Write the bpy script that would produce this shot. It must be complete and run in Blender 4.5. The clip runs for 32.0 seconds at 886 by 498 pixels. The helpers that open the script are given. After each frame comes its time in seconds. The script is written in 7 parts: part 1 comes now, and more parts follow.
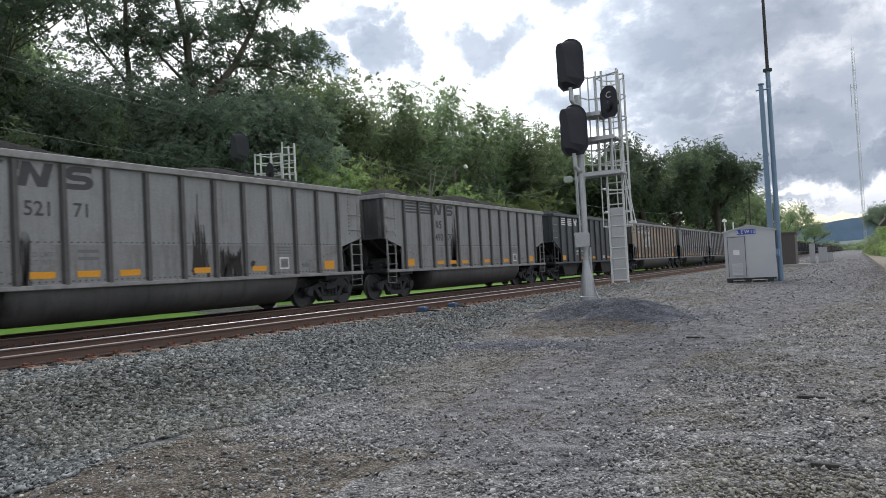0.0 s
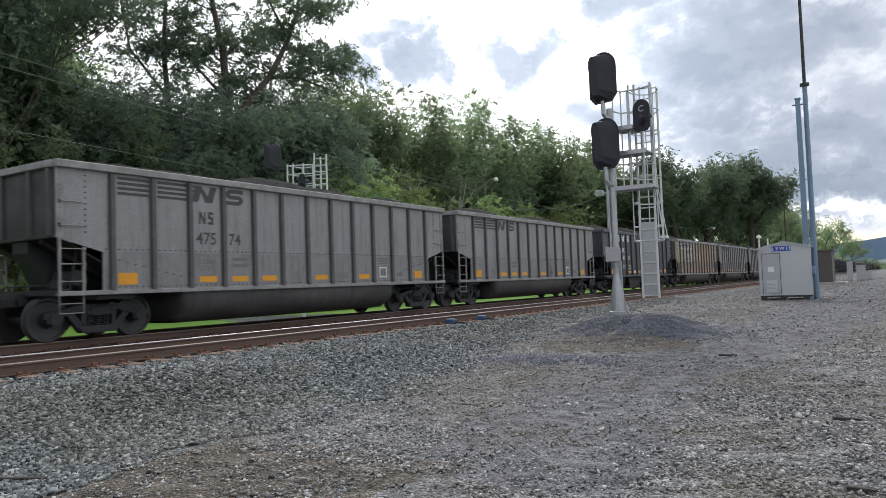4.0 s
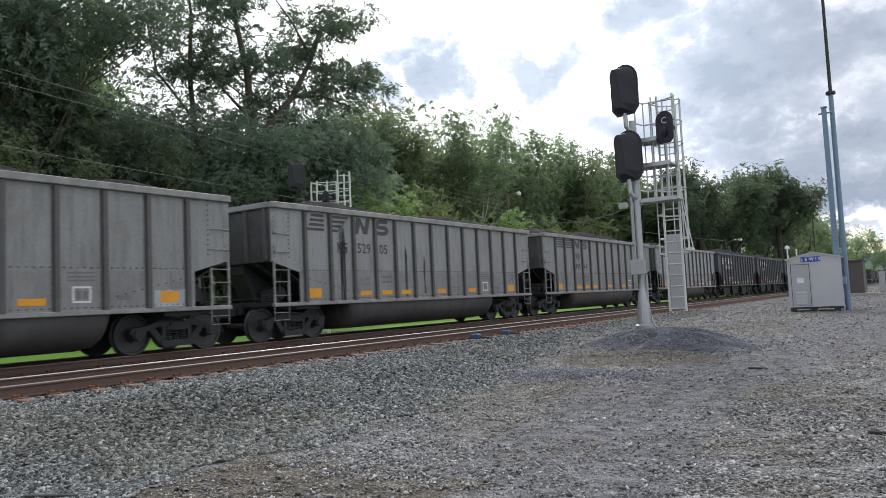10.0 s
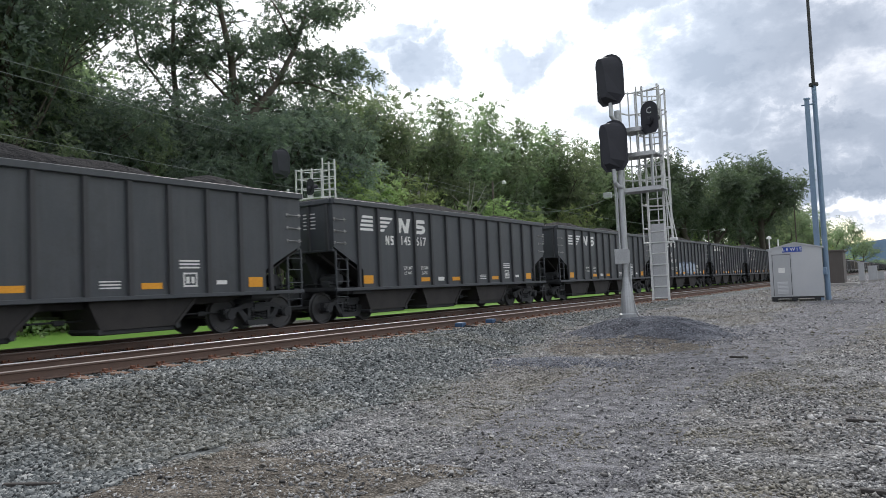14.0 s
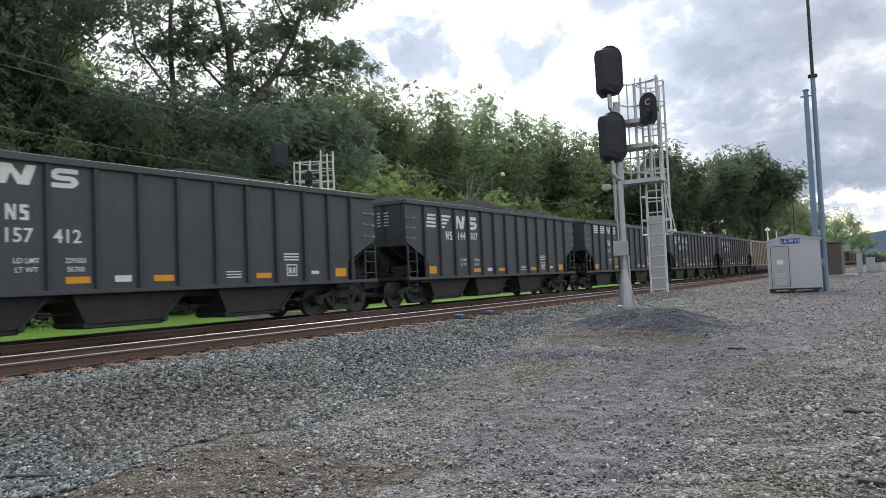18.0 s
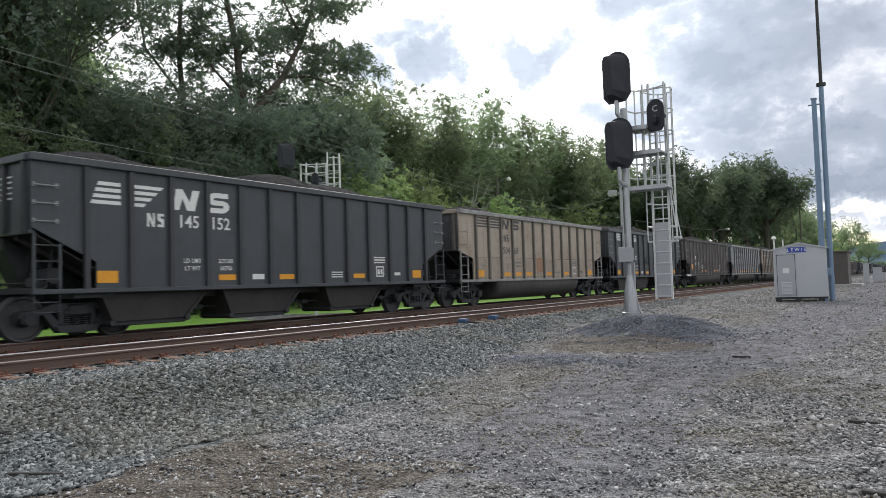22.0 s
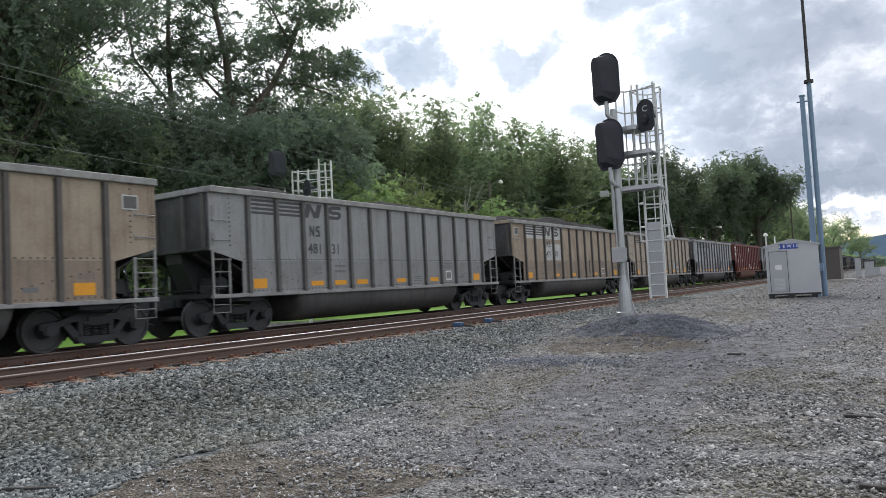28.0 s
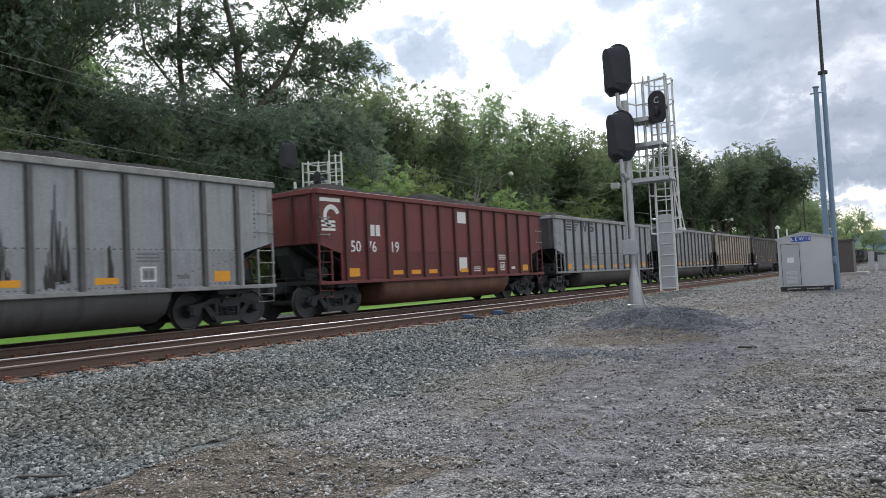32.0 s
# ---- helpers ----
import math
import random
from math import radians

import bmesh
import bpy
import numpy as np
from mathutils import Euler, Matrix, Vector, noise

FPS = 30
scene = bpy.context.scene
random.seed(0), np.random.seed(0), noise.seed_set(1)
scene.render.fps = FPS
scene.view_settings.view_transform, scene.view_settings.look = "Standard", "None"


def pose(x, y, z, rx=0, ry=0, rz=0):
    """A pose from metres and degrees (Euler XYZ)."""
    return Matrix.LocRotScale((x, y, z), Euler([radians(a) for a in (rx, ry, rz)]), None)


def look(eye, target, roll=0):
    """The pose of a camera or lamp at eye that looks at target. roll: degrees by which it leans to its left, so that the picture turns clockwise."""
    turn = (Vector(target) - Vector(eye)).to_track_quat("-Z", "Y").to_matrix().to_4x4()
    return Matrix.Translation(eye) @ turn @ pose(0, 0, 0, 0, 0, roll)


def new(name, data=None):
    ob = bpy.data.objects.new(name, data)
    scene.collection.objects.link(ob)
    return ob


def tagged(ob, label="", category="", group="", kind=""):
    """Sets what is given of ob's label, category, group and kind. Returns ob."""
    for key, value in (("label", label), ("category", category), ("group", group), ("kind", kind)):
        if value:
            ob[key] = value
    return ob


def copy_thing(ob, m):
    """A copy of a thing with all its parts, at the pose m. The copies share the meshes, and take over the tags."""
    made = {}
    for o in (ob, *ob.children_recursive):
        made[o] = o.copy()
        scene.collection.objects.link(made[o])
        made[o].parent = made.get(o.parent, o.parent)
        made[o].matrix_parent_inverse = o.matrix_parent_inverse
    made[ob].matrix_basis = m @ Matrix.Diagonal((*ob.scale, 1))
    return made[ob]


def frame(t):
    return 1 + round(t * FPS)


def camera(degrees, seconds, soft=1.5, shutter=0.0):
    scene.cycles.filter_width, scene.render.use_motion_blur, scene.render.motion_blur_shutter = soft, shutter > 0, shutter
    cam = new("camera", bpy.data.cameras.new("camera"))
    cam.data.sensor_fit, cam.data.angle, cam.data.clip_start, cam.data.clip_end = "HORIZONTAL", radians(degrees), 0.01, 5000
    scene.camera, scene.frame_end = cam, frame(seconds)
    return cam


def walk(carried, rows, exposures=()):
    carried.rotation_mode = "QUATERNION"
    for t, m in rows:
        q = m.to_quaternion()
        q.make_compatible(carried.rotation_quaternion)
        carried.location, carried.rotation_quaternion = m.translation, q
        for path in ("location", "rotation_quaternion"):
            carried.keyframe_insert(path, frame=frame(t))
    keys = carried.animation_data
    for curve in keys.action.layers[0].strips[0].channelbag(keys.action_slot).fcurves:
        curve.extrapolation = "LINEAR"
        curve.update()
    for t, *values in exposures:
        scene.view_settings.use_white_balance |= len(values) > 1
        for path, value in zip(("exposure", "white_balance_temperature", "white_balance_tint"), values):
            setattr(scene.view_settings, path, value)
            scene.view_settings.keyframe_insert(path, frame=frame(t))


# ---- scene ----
EYE = (0.0, 0.0, 0.948)
cam = camera(63.0, 32.0, soft=0.8, shutter=0.12)
# seconds, yaw, pitch, roll of the hand-held camera
TURNS = [
    (0.0, 29.88, 1.67, 2.95),
    (0.5, 29.89, 1.65, 2.85),
    (1.0, 29.79, 1.63, 2.87),
    (1.5, 29.91, 1.58, 2.92),
    (2.0, 30.15, 1.80, 2.75),
    (2.5, 30.67, 1.97, 2.79),
    (3.0, 31.10, 2.47, 2.59),
    (3.5, 31.95, 2.61, 2.25),
    (5.5, 32.29, 3.10, 1.76),
    (6.0, 31.39, 3.02, 1.83),
    (6.5, 31.24, 3.14, 1.92),
    (7.0, 31.27, 3.24, 1.76),
    (7.5, 31.15, 3.38, 2.17),
    (8.0, 32.08, 3.54, 2.10),
    (8.5, 32.53, 4.09, 2.45),
    (9.0, 33.86, 4.23, 2.60),
    (9.5, 34.03, 4.21, 2.25),
    (10.0, 34.07, 4.00, 2.64),
    (10.5, 33.83, 3.95, 2.61),
    (11.0, 33.76, 3.91, 2.03),
    (11.5, 34.18, 3.51, 2.06),
    (12.0, 32.90, 3.01, 2.27),
    (12.5, 32.62, 2.96, 2.51),
    (13.0, 32.78, 3.04, 2.47),
    (13.5, 32.87, 3.06, 2.37),
    (14.0, 32.87, 3.04, 2.44),
    (14.5, 32.89, 3.00, 2.28),
    (16.5, 32.68, 2.72, 2.52),
    (17.0, 32.66, 2.66, 2.61),
    (17.5, 32.61, 2.52, 2.33),
    (18.0, 32.76, 2.40, 2.49),
    (18.5, 32.80, 2.27, 2.41),
    (19.0, 32.74, 2.16, 2.38),
    (19.5, 32.57, 2.13, 2.34),
    (20.0, 32.48, 2.33, 2.33),
    (20.5, 32.42, 2.58, 2.96),
    (21.0, 32.49, 2.91, 2.30),
    (21.5, 32.94, 2.92, 1.84),
    (22.0, 33.13, 2.72, 1.69),
    (22.5, 33.27, 2.39, 1.17),
    (23.0, 33.10, 2.26, 1.17),
    (23.5, 32.67, 2.21, 1.60),
    (24.0, 32.60, 2.20, 1.44),
    (24.5, 32.70, 2.32, 2.00),
    (25.0, 32.80, 2.56, 2.63),
    (25.5, 32.73, 2.71, 2.60),
    (27.5, 33.32, 2.93, 2.74),
    (28.0, 32.68, 3.03, 2.97),
    (28.5, 32.66, 3.00, 2.82),
    (29.0, 32.49, 2.86, 2.64),
    (29.5, 32.58, 2.70, 2.73),
    (30.0, 32.69, 2.60, 2.74),
    (30.5, 32.85, 2.56, 2.82),
    (31.0, 33.27, 2.59, 2.86),
    (31.5, 33.46, 2.53, 2.85),
    (32.0, 33.46, 2.42, 2.78),
]
walk(cam, [(t, pose(*EYE, 90 + p, r, y)) for t, y, p, r in TURNS], exposures=[(0.0, 0.17, 6330, 12), (2.5, 0.22, 6330, 12), (6.0, 0.35, 6330, 12), (13.0, 0.35, 6330, 12), (17.0, 0.36, 6430, 12), (23.0, 0.36, 6440, 12), (28.0, 0.36, 6350, 12), (32.0, 0.36, 6330, 12)])

# ---- light ----
SUN_YAW, SUN_ELEV = 26.0, 36.0
sun_dir = Vector((-math.sin(radians(SUN_YAW)) * math.cos(radians(SUN_ELEV)), math.cos(radians(SUN_YAW)) * math.cos(radians(SUN_ELEV)), math.sin(radians(SUN_ELEV))))


def node(tree, kind, **inputs):
    n = tree.nodes.new(kind)
    for k, v in inputs.items():
        n.inputs[k.replace("_", " ")].default_value = v
    return n


def maths(tree, op, a, b=None, clamp=False):
    n = tree.nodes.new("ShaderNodeMath")
    n.operation, n.use_clamp = op, clamp
    for i, v in enumerate((a, b)):
        if v is None:
            continue
        if isinstance(v, (int, float)):
            n.inputs[i].default_value = v
        else:
            tree.links.new(v, n.inputs[i])
    return n.outputs[0]


def ramp(tree, value, stops, smooth=False):
    n = tree.nodes.new("ShaderNodeValToRGB")
    cr = n.color_ramp
    cr.interpolation = "EASE" if smooth else "LINEAR"
    while len(cr.elements) < len(stops):
        cr.elements.new(0.5)
    for e, (p, c) in zip(cr.elements, stops):
        e.position = p
        e.color = (c, c, c, 1) if isinstance(c, (int, float)) else (*c, 1)
    tree.links.new(value, n.inputs[0])
    return n.outputs[0]


def mixed(tree, fac, a, b, mode="MIX"):
    n = tree.nodes.new("ShaderNodeMix")
    n.data_type, n.blend_type = "RGBA", mode
    for sock, v in ((n.inputs[0], fac), (n.inputs[6], a), (n.inputs[7], b)):
        if isinstance(v, (int, float)):
            sock.default_value = v
        elif isinstance(v, tuple):
            sock.default_value = (*v, 1)
        else:
            tree.links.new(v, sock)
    return n.outputs[2]


def toward(yaw, elev):
    y, e = radians(yaw), radians(elev)
    return (-math.sin(y) * math.cos(e), math.cos(y) * math.cos(e), math.sin(e))


def build_sky():
    world = bpy.data.worlds.new("sky")
    scene.world = world
    world.use_nodes = True
    tr = world.node_tree
    tr.nodes.clear()
    sky = tr.nodes.new("ShaderNodeTexSky")
    sky.sky_type, sky.sun_disc = "NISHITA", False
    sky.sun_elevation, sky.sun_rotation = radians(SUN_ELEV), radians(-SUN_YAW)
    coord = tr.nodes.new("ShaderNodeTexCoord").outputs["Generated"]
    # warped direction for ragged cloud edges
    wob = node(tr, "ShaderNodeTexNoise", Scale=15.0, Detail=7.0, Roughness=0.6)
    tr.links.new(coord, wob.inputs["Vector"])
    sub = tr.nodes.new("ShaderNodeVectorMath")
    sub.operation = "SUBTRACT"
    tr.links.new(wob.outputs["Color"], sub.inputs[0])
    sub.inputs[1].default_value = (0.5, 0.5, 0.5)
    mad = tr.nodes.new("ShaderNodeVectorMath")
    mad.operation = "MULTIPLY_ADD"
    tr.links.new(sub.outputs[0], mad.inputs[0])
    mad.inputs[1].default_value = (0.17, 0.17, 0.15)
    tr.links.new(coord, mad.inputs[2])
    warped = mad.outputs[0]

    def blob(yaw, elev, wide, high):
        """1 in the middle of a cloud bank of that half width and half height, in degrees, 0 outside"""
        c = Vector(toward(yaw, elev))
        side = Vector((0, 0, 1)).cross(c).normalized()
        up = c.cross(side)
        off = tr.nodes.new("ShaderNodeVectorMath")
        off.operation = "SUBTRACT"
        tr.links.new(warped, off.inputs[0])
        off.inputs[1].default_value = c
        terms = []
        for axis, half in ((side, wide), (up, high)):
            d = tr.nodes.new("ShaderNodeVectorMath")
            d.operation = "DOT_PRODUCT"
            tr.links.new(off.outputs[0], d.inputs[0])
            d.inputs[1].default_value = axis / math.tan(radians(half))
            terms.append(maths(tr, "POWER", maths(tr, "ABSOLUTE", d.outputs["Value"]), 2.0))
        front = tr.nodes.new("ShaderNodeVectorMath")
        front.operation = "DOT_PRODUCT"
        tr.links.new(coord, front.inputs[0])
        front.inputs[1].default_value = c
        r2 = maths(tr, "ADD", terms[0], terms[1])
        inside = maths(tr, "SUBTRACT", 1.25, r2, clamp=True)
        return maths(tr, "MULTIPLY", inside, maths(tr, "GREATER_THAN", front.outputs["Value"], 0.5))

    # overall broken cloud: lit white, with darker bellies
    big = node(tr, "ShaderNodeTexNoise", Scale=2.6, Detail=9.0, Roughness=0.55)
    flat = tr.nodes.new("ShaderNodeMapping")
    flat.inputs["Scale"].default_value = (1, 1, 1.7)
    tr.links.new(coord, flat.inputs["Vector"])
    tr.links.new(flat.outputs[0], big.inputs["Vector"])
    belly = ramp(tr, big.outputs[0], [(0.42, 0.0), (0.68, 1.0)], True)
    dots = tr.nodes.new("ShaderNodeVectorMath")
    dots.operation = "DOT_PRODUCT"
    tr.links.new(coord, dots.inputs[0])
    dots.inputs[1].default_value = toward(30, 20)
    glow = ramp(tr, dots.outputs["Value"], [(0.90, 0.0), (0.985, 1.0)], True)
    grey = maths(tr, "MULTIPLY", belly, maths(tr, "SUBTRACT", 1.0, glow))
    for yaw, elev, wide, high, amount in CLOUDS:
        grey = maths(tr, "MAXIMUM", grey, maths(tr, "MULTIPLY", blob(yaw, elev, wide, high), amount, clamp=True))
    fine = node(tr, "ShaderNodeTexNoise", Scale=9.0, Detail=8.0, Roughness=0.6)
    tr.links.new(flat.outputs[0], fine.inputs["Vector"])
    grey = maths(tr, "MULTIPLY", grey, ramp(tr, fine.outputs[0], [(0.30, 0.36), (0.5, 0.88), (0.70, 1.25)], True), clamp=True)
    cloud = ramp(tr, grey, [(0.0, (0.94, 0.95, 0.97)), (0.22, (0.79, 0.82, 0.865)), (0.55, (0.46, 0.51, 0.585)), (1.0, (0.31, 0.36, 0.435))])
    lit = mixed(tr, maths(tr, "MULTIPLY", glow, 1.0), cloud, mixed(tr, 1.0, cloud, (1.45, 1.45, 1.42), "MULTIPLY"))
    # small openings of blue
    hole = None
    for yaw, elev, wide, high in GAPS:
        b = blob(yaw, elev, wide, high)
        hole = b if hole is None else maths(tr, "MAXIMUM", hole, b)
    skyc = mixed(tr, 1.0, sky.outputs[0], (0.10, 0.10, 0.10), "MULTIPLY")
    out = mixed(tr, maths(tr, "MULTIPLY", hole, 0.9, clamp=True), lit, skyc)
    bg = tr.nodes.new("ShaderNodeBackground")
    bg.inputs["Strength"].default_value = 1.0
    tr.links.new(out, bg.inputs["Color"])
    tr.links.new(bg.outputs[0], tr.nodes.new("ShaderNodeOutputWorld").inputs[0])


# cloud banks: yaw, elevation, half width, half height in degrees, darkness
CLOUDS = [(35.8, 19.8, 2.4, 1.7, 1.1), (33.4, 17.3, 2.2, 2.3, 1.1), (38.8, 17.2, 2.4, 1.5, 0.95), (25.5, 17.2, 3.6, 1.7, 0.75), (16.8, 20.6, 4.6, 2.4, 0.9),
          (8.5, 16.5, 10.0, 4.6, 0.95), (12.5, 12.5, 9.0, 3.0, 1.0), (5.0, 8.6, 9.0, 2.6, 0.95), (0.5, 6.2, 14.0, 1.6, 1.0), (6.0, 9.5, 10.0, 2.2, 0.9), (-2.0, 11.0, 8.0, 6.0, 0.60), (-20.0, 14.0, 14.0, 9.0, 0.6), (4.0, 3.4, 4.0, 0.5, 0.5),
          (23.0, 13.0, 2.2, 1.0, 0.32)]
GAPS = [(7.2, 5.4, 1.5, 0.7), (0.0, 1.7, 12.0, 1.0), (26.5, 11.6, 1.2, 0.8)]
build_sky()
lamp = new("sun", bpy.data.lights.new("sun", "SUN"))
lamp.data.energy, lamp.data.angle, lamp.data.color = 1.9, radians(16), (1.0, 0.96, 0.9)
lamp.matrix_world = look(sun_dir * 100, (0, 0, 0))


# ---- materials ----
def surface(name, base, other=None, rough=0.7, metal=0.0, grain=40.0, stain=1.2, mix=0.5, bump=0.2, bump_scale=None, streak=None, patchy=(0.35, 0.65), random_tint=0.0, depth=0.01, spec=0.5, rust=None):
    """Two colours blended by coarse stains and fine grain, with relief; streak: (colour, amount) of downward runs; rust: (colour, amount) of blooms and specks, each sheet its own."""
    m = bpy.data.materials.new(name)
    m.use_nodes = True
    tr = m.node_tree
    bs = tr.nodes["Principled BSDF"]
    coord = tr.nodes.new("ShaderNodeTexCoord").outputs["Object"]
    if rust:
        own = tr.nodes.new("ShaderNodeVectorMath")
        own.operation = "ADD"
        tr.links.new(coord, own.inputs[0])
        tr.links.new(maths(tr, "MULTIPLY", tr.nodes.new("ShaderNodeObjectInfo").outputs["Random"], 40.0), own.inputs[1])
        coord = own.outputs[0]
    other = other or tuple(c * 0.7 for c in base)
    n1 = node(tr, "ShaderNodeTexNoise", Scale=stain, Detail=5.0, Roughness=0.6)
    n2 = node(tr, "ShaderNodeTexNoise", Scale=grain, Detail=4.0, Roughness=0.65)
    for n in (n1, n2):
        tr.links.new(coord, n.inputs["Vector"])
    f1 = ramp(tr, n1.outputs[0], [(patchy[0], 0.0), (patchy[1], 1.0)], True)
    f2 = ramp(tr, n2.outputs[0], [(0.3, 0.0), (0.7, 1.0)])
    col = mixed(tr, maths(tr, "MULTIPLY", f1, mix), base, other)
    col = mixed(tr, 0.35, col, mixed(tr, f2, tuple(c * 0.6 for c in base), tuple(min(1, c * 1.35) for c in base)))
    if streak:
        sm = tr.nodes.new("ShaderNodeMapping")
        sm.inputs["Scale"].default_value = (1.0, 2.6, 0.22)
        tr.links.new(coord, sm.inputs["Vector"])
        s = node(tr, "ShaderNodeTexNoise", Scale=2.4, Detail=7.0, Roughness=0.7)
        tr.links.new(sm.outputs[0], s.inputs["Vector"])
        col = mixed(tr, maths(tr, "MULTIPLY", ramp(tr, s.outputs[0], [(0.47, 0.0), (0.68, 1.0)], True), streak[1]), col, streak[0])
    if rust:
        # thin runs of rust and soot, then blooms and specks
        rm = tr.nodes.new("ShaderNodeMapping")
        rm.inputs["Scale"].default_value = (1.0, 7.5, 0.32)
        tr.links.new(coord, rm.inputs["Vector"])
        run = node(tr, "ShaderNodeTexNoise", Scale=1.6, Detail=6.0, Roughness=0.65)
        tr.links.new(rm.outputs[0], run.inputs["Vector"])
        bloom = node(tr, "ShaderNodeTexNoise", Scale=0.9, Detail=9.0, Roughness=0.72)
        speck = node(tr, "ShaderNodeTexNoise", Scale=9.0, Detail=5.0, Roughness=0.7)
        for n in (bloom, speck):
            tr.links.new(coord, n.inputs["Vector"])
        col = mixed(tr, maths(tr, "MULTIPLY", ramp(tr, run.outputs[0], [(0.52, 0.0), (0.72, 1.0)], True), rust[1] * 0.8), col, rust[0])
        col = mixed(tr, maths(tr, "MULTIPLY", ramp(tr, bloom.outputs[0], [(0.50, 0.0), (0.68, 1.0)], True), rust[1]), col, rust[0])
        col = mixed(tr, maths(tr, "MULTIPLY", ramp(tr, speck.outputs[0], [(0.66, 0.0), (0.72, 1.0)]), rust[1] * 1.6, clamp=True), col, tuple(c * 0.35 for c in rust[0]))
    if random_tint:
        info = tr.nodes.new("ShaderNodeObjectInfo")
        hsv = tr.nodes.new("ShaderNodeHueSaturation")
        tr.links.new(maths(tr, "ADD", maths(tr, "MULTIPLY", info.outputs["Random"], random_tint), 1 - random_tint / 2), hsv.inputs["Value"])
        tr.links.new(col, hsv.inputs["Color"])
        col = hsv.outputs[0]
    tr.links.new(col, bs.inputs["Base Color"])
    bs.inputs["Roughness"].default_value = rough
    tr.links.new(ramp(tr, n2.outputs[0], [(0.2, max(0, rough - 0.12)), (0.8, min(1, rough + 0.12))]), bs.inputs["Roughness"])
    bs.inputs["Metallic"].default_value = metal
    bs.inputs["Specular IOR Level"].default_value = spec
    if bump:
        b = node(tr, "ShaderNodeBump", Strength=bump, Distance=depth)
        if bump_scale:
            n3 = node(tr, "ShaderNodeTexNoise", Scale=bump_scale, Detail=4.0)
            tr.links.new(coord, n3.inputs["Vector"])
            tr.links.new(n3.outputs[0], b.inputs["Height"])
        else:
            tr.links.new(n2.outputs[0], b.inputs["Height"])
        tr.links.new(b.outputs[0], bs.inputs["Normal"])
    return m


def gravel(name, colours, cell=24.0, patch=((0.30, 0.27, 0.22), 0.5)):
    """Loose stone: cells of uneven grey with dark joints, tinted by broad patches of dirt."""
    m = bpy.data.materials.new(name)
    m.use_nodes = True
    tr = m.node_tree
    bs = tr.nodes["Principled BSDF"]
    coord = tr.nodes.new("ShaderNodeTexCoord").outputs["Object"]
    v = node(tr, "ShaderNodeTexVoronoi", Scale=cell)
    v2 = node(tr, "ShaderNodeTexVoronoi", Scale=cell * 2.3)
    for n in (v, v2):
        tr.links.new(coord, n.inputs["Vector"])
    tone = tr.nodes.new("ShaderNodeSeparateColor")
    tr.links.new(v.outputs["Color"], tone.inputs[0])
    col = ramp(tr, tone.outputs[0], [(i / (len(colours) - 1), c) for i, c in enumerate(colours)])
    tone2 = tr.nodes.new("ShaderNodeSeparateColor")
    tr.links.new(v2.outputs["Color"], tone2.inputs[0])
    col = mixed(tr, 0.4, col, ramp(tr, tone2.outputs[1], [(i / (len(colours) - 1), c) for i, c in enumerate(colours)]))
    big = node(tr, "ShaderNodeTexNoise", Scale=0.22, Detail=6.0, Roughness=0.62)
    mid = node(tr, "ShaderNodeTexNoise", Scale=1.3, Detail=5.0, Roughness=0.6)
    for n in (big, mid):
        tr.links.new(coord, n.inputs["Vector"])
    f = maths(tr, "MULTIPLY", ramp(tr, big.outputs[0], [(0.44, 0.0), (0.62, 1.0)], True), patch[1])
    col = mixed(tr, f, col, mixed(tr, 0.6, patch[0], col))
    fleck = node(tr, "ShaderNodeTexNoise", Scale=4.5, Detail=8.0, Roughness=0.8)
    tr.links.new(coord, fleck.inputs["Vector"])
    col = mixed(tr, 1.0, col, ramp(tr, fleck.outputs[0], [(0.36, 0.30), (0.5, 0.85), (0.64, 1.3)]), "MULTIPLY")
    col = mixed(tr, 0.5, col, mixed(tr, ramp(tr, mid.outputs[0], [(0.3, 0.0), (0.7, 1.0)]), mixed(tr, 1.0, col, (0.62, 0.62, 0.62), "MULTIPLY"), mixed(tr, 1.0, col, (1.3, 1.3, 1.3), "MULTIPLY")))
    edge = ramp(tr, v.outputs["Distance"], [(0.45, 1.0), (0.85, 0.45)])
    col = mixed(tr, 1.0, col, edge, "MULTIPLY")
    tr.links.new(col, bs.inputs["Base Color"])
    bs.inputs["Roughness"].default_value = 0.95
    bs.inputs["Specular IOR Level"].default_value = 0.15
    b = node(tr, "ShaderNodeBump", Strength=0.9, Distance=0.03)
    tr.links.new(maths(tr, "SUBTRACT", 1.0, v.outputs["Distance"]), b.inputs["Height"])
    tr.links.new(b.outputs[0], bs.inputs["Normal"])
    return m


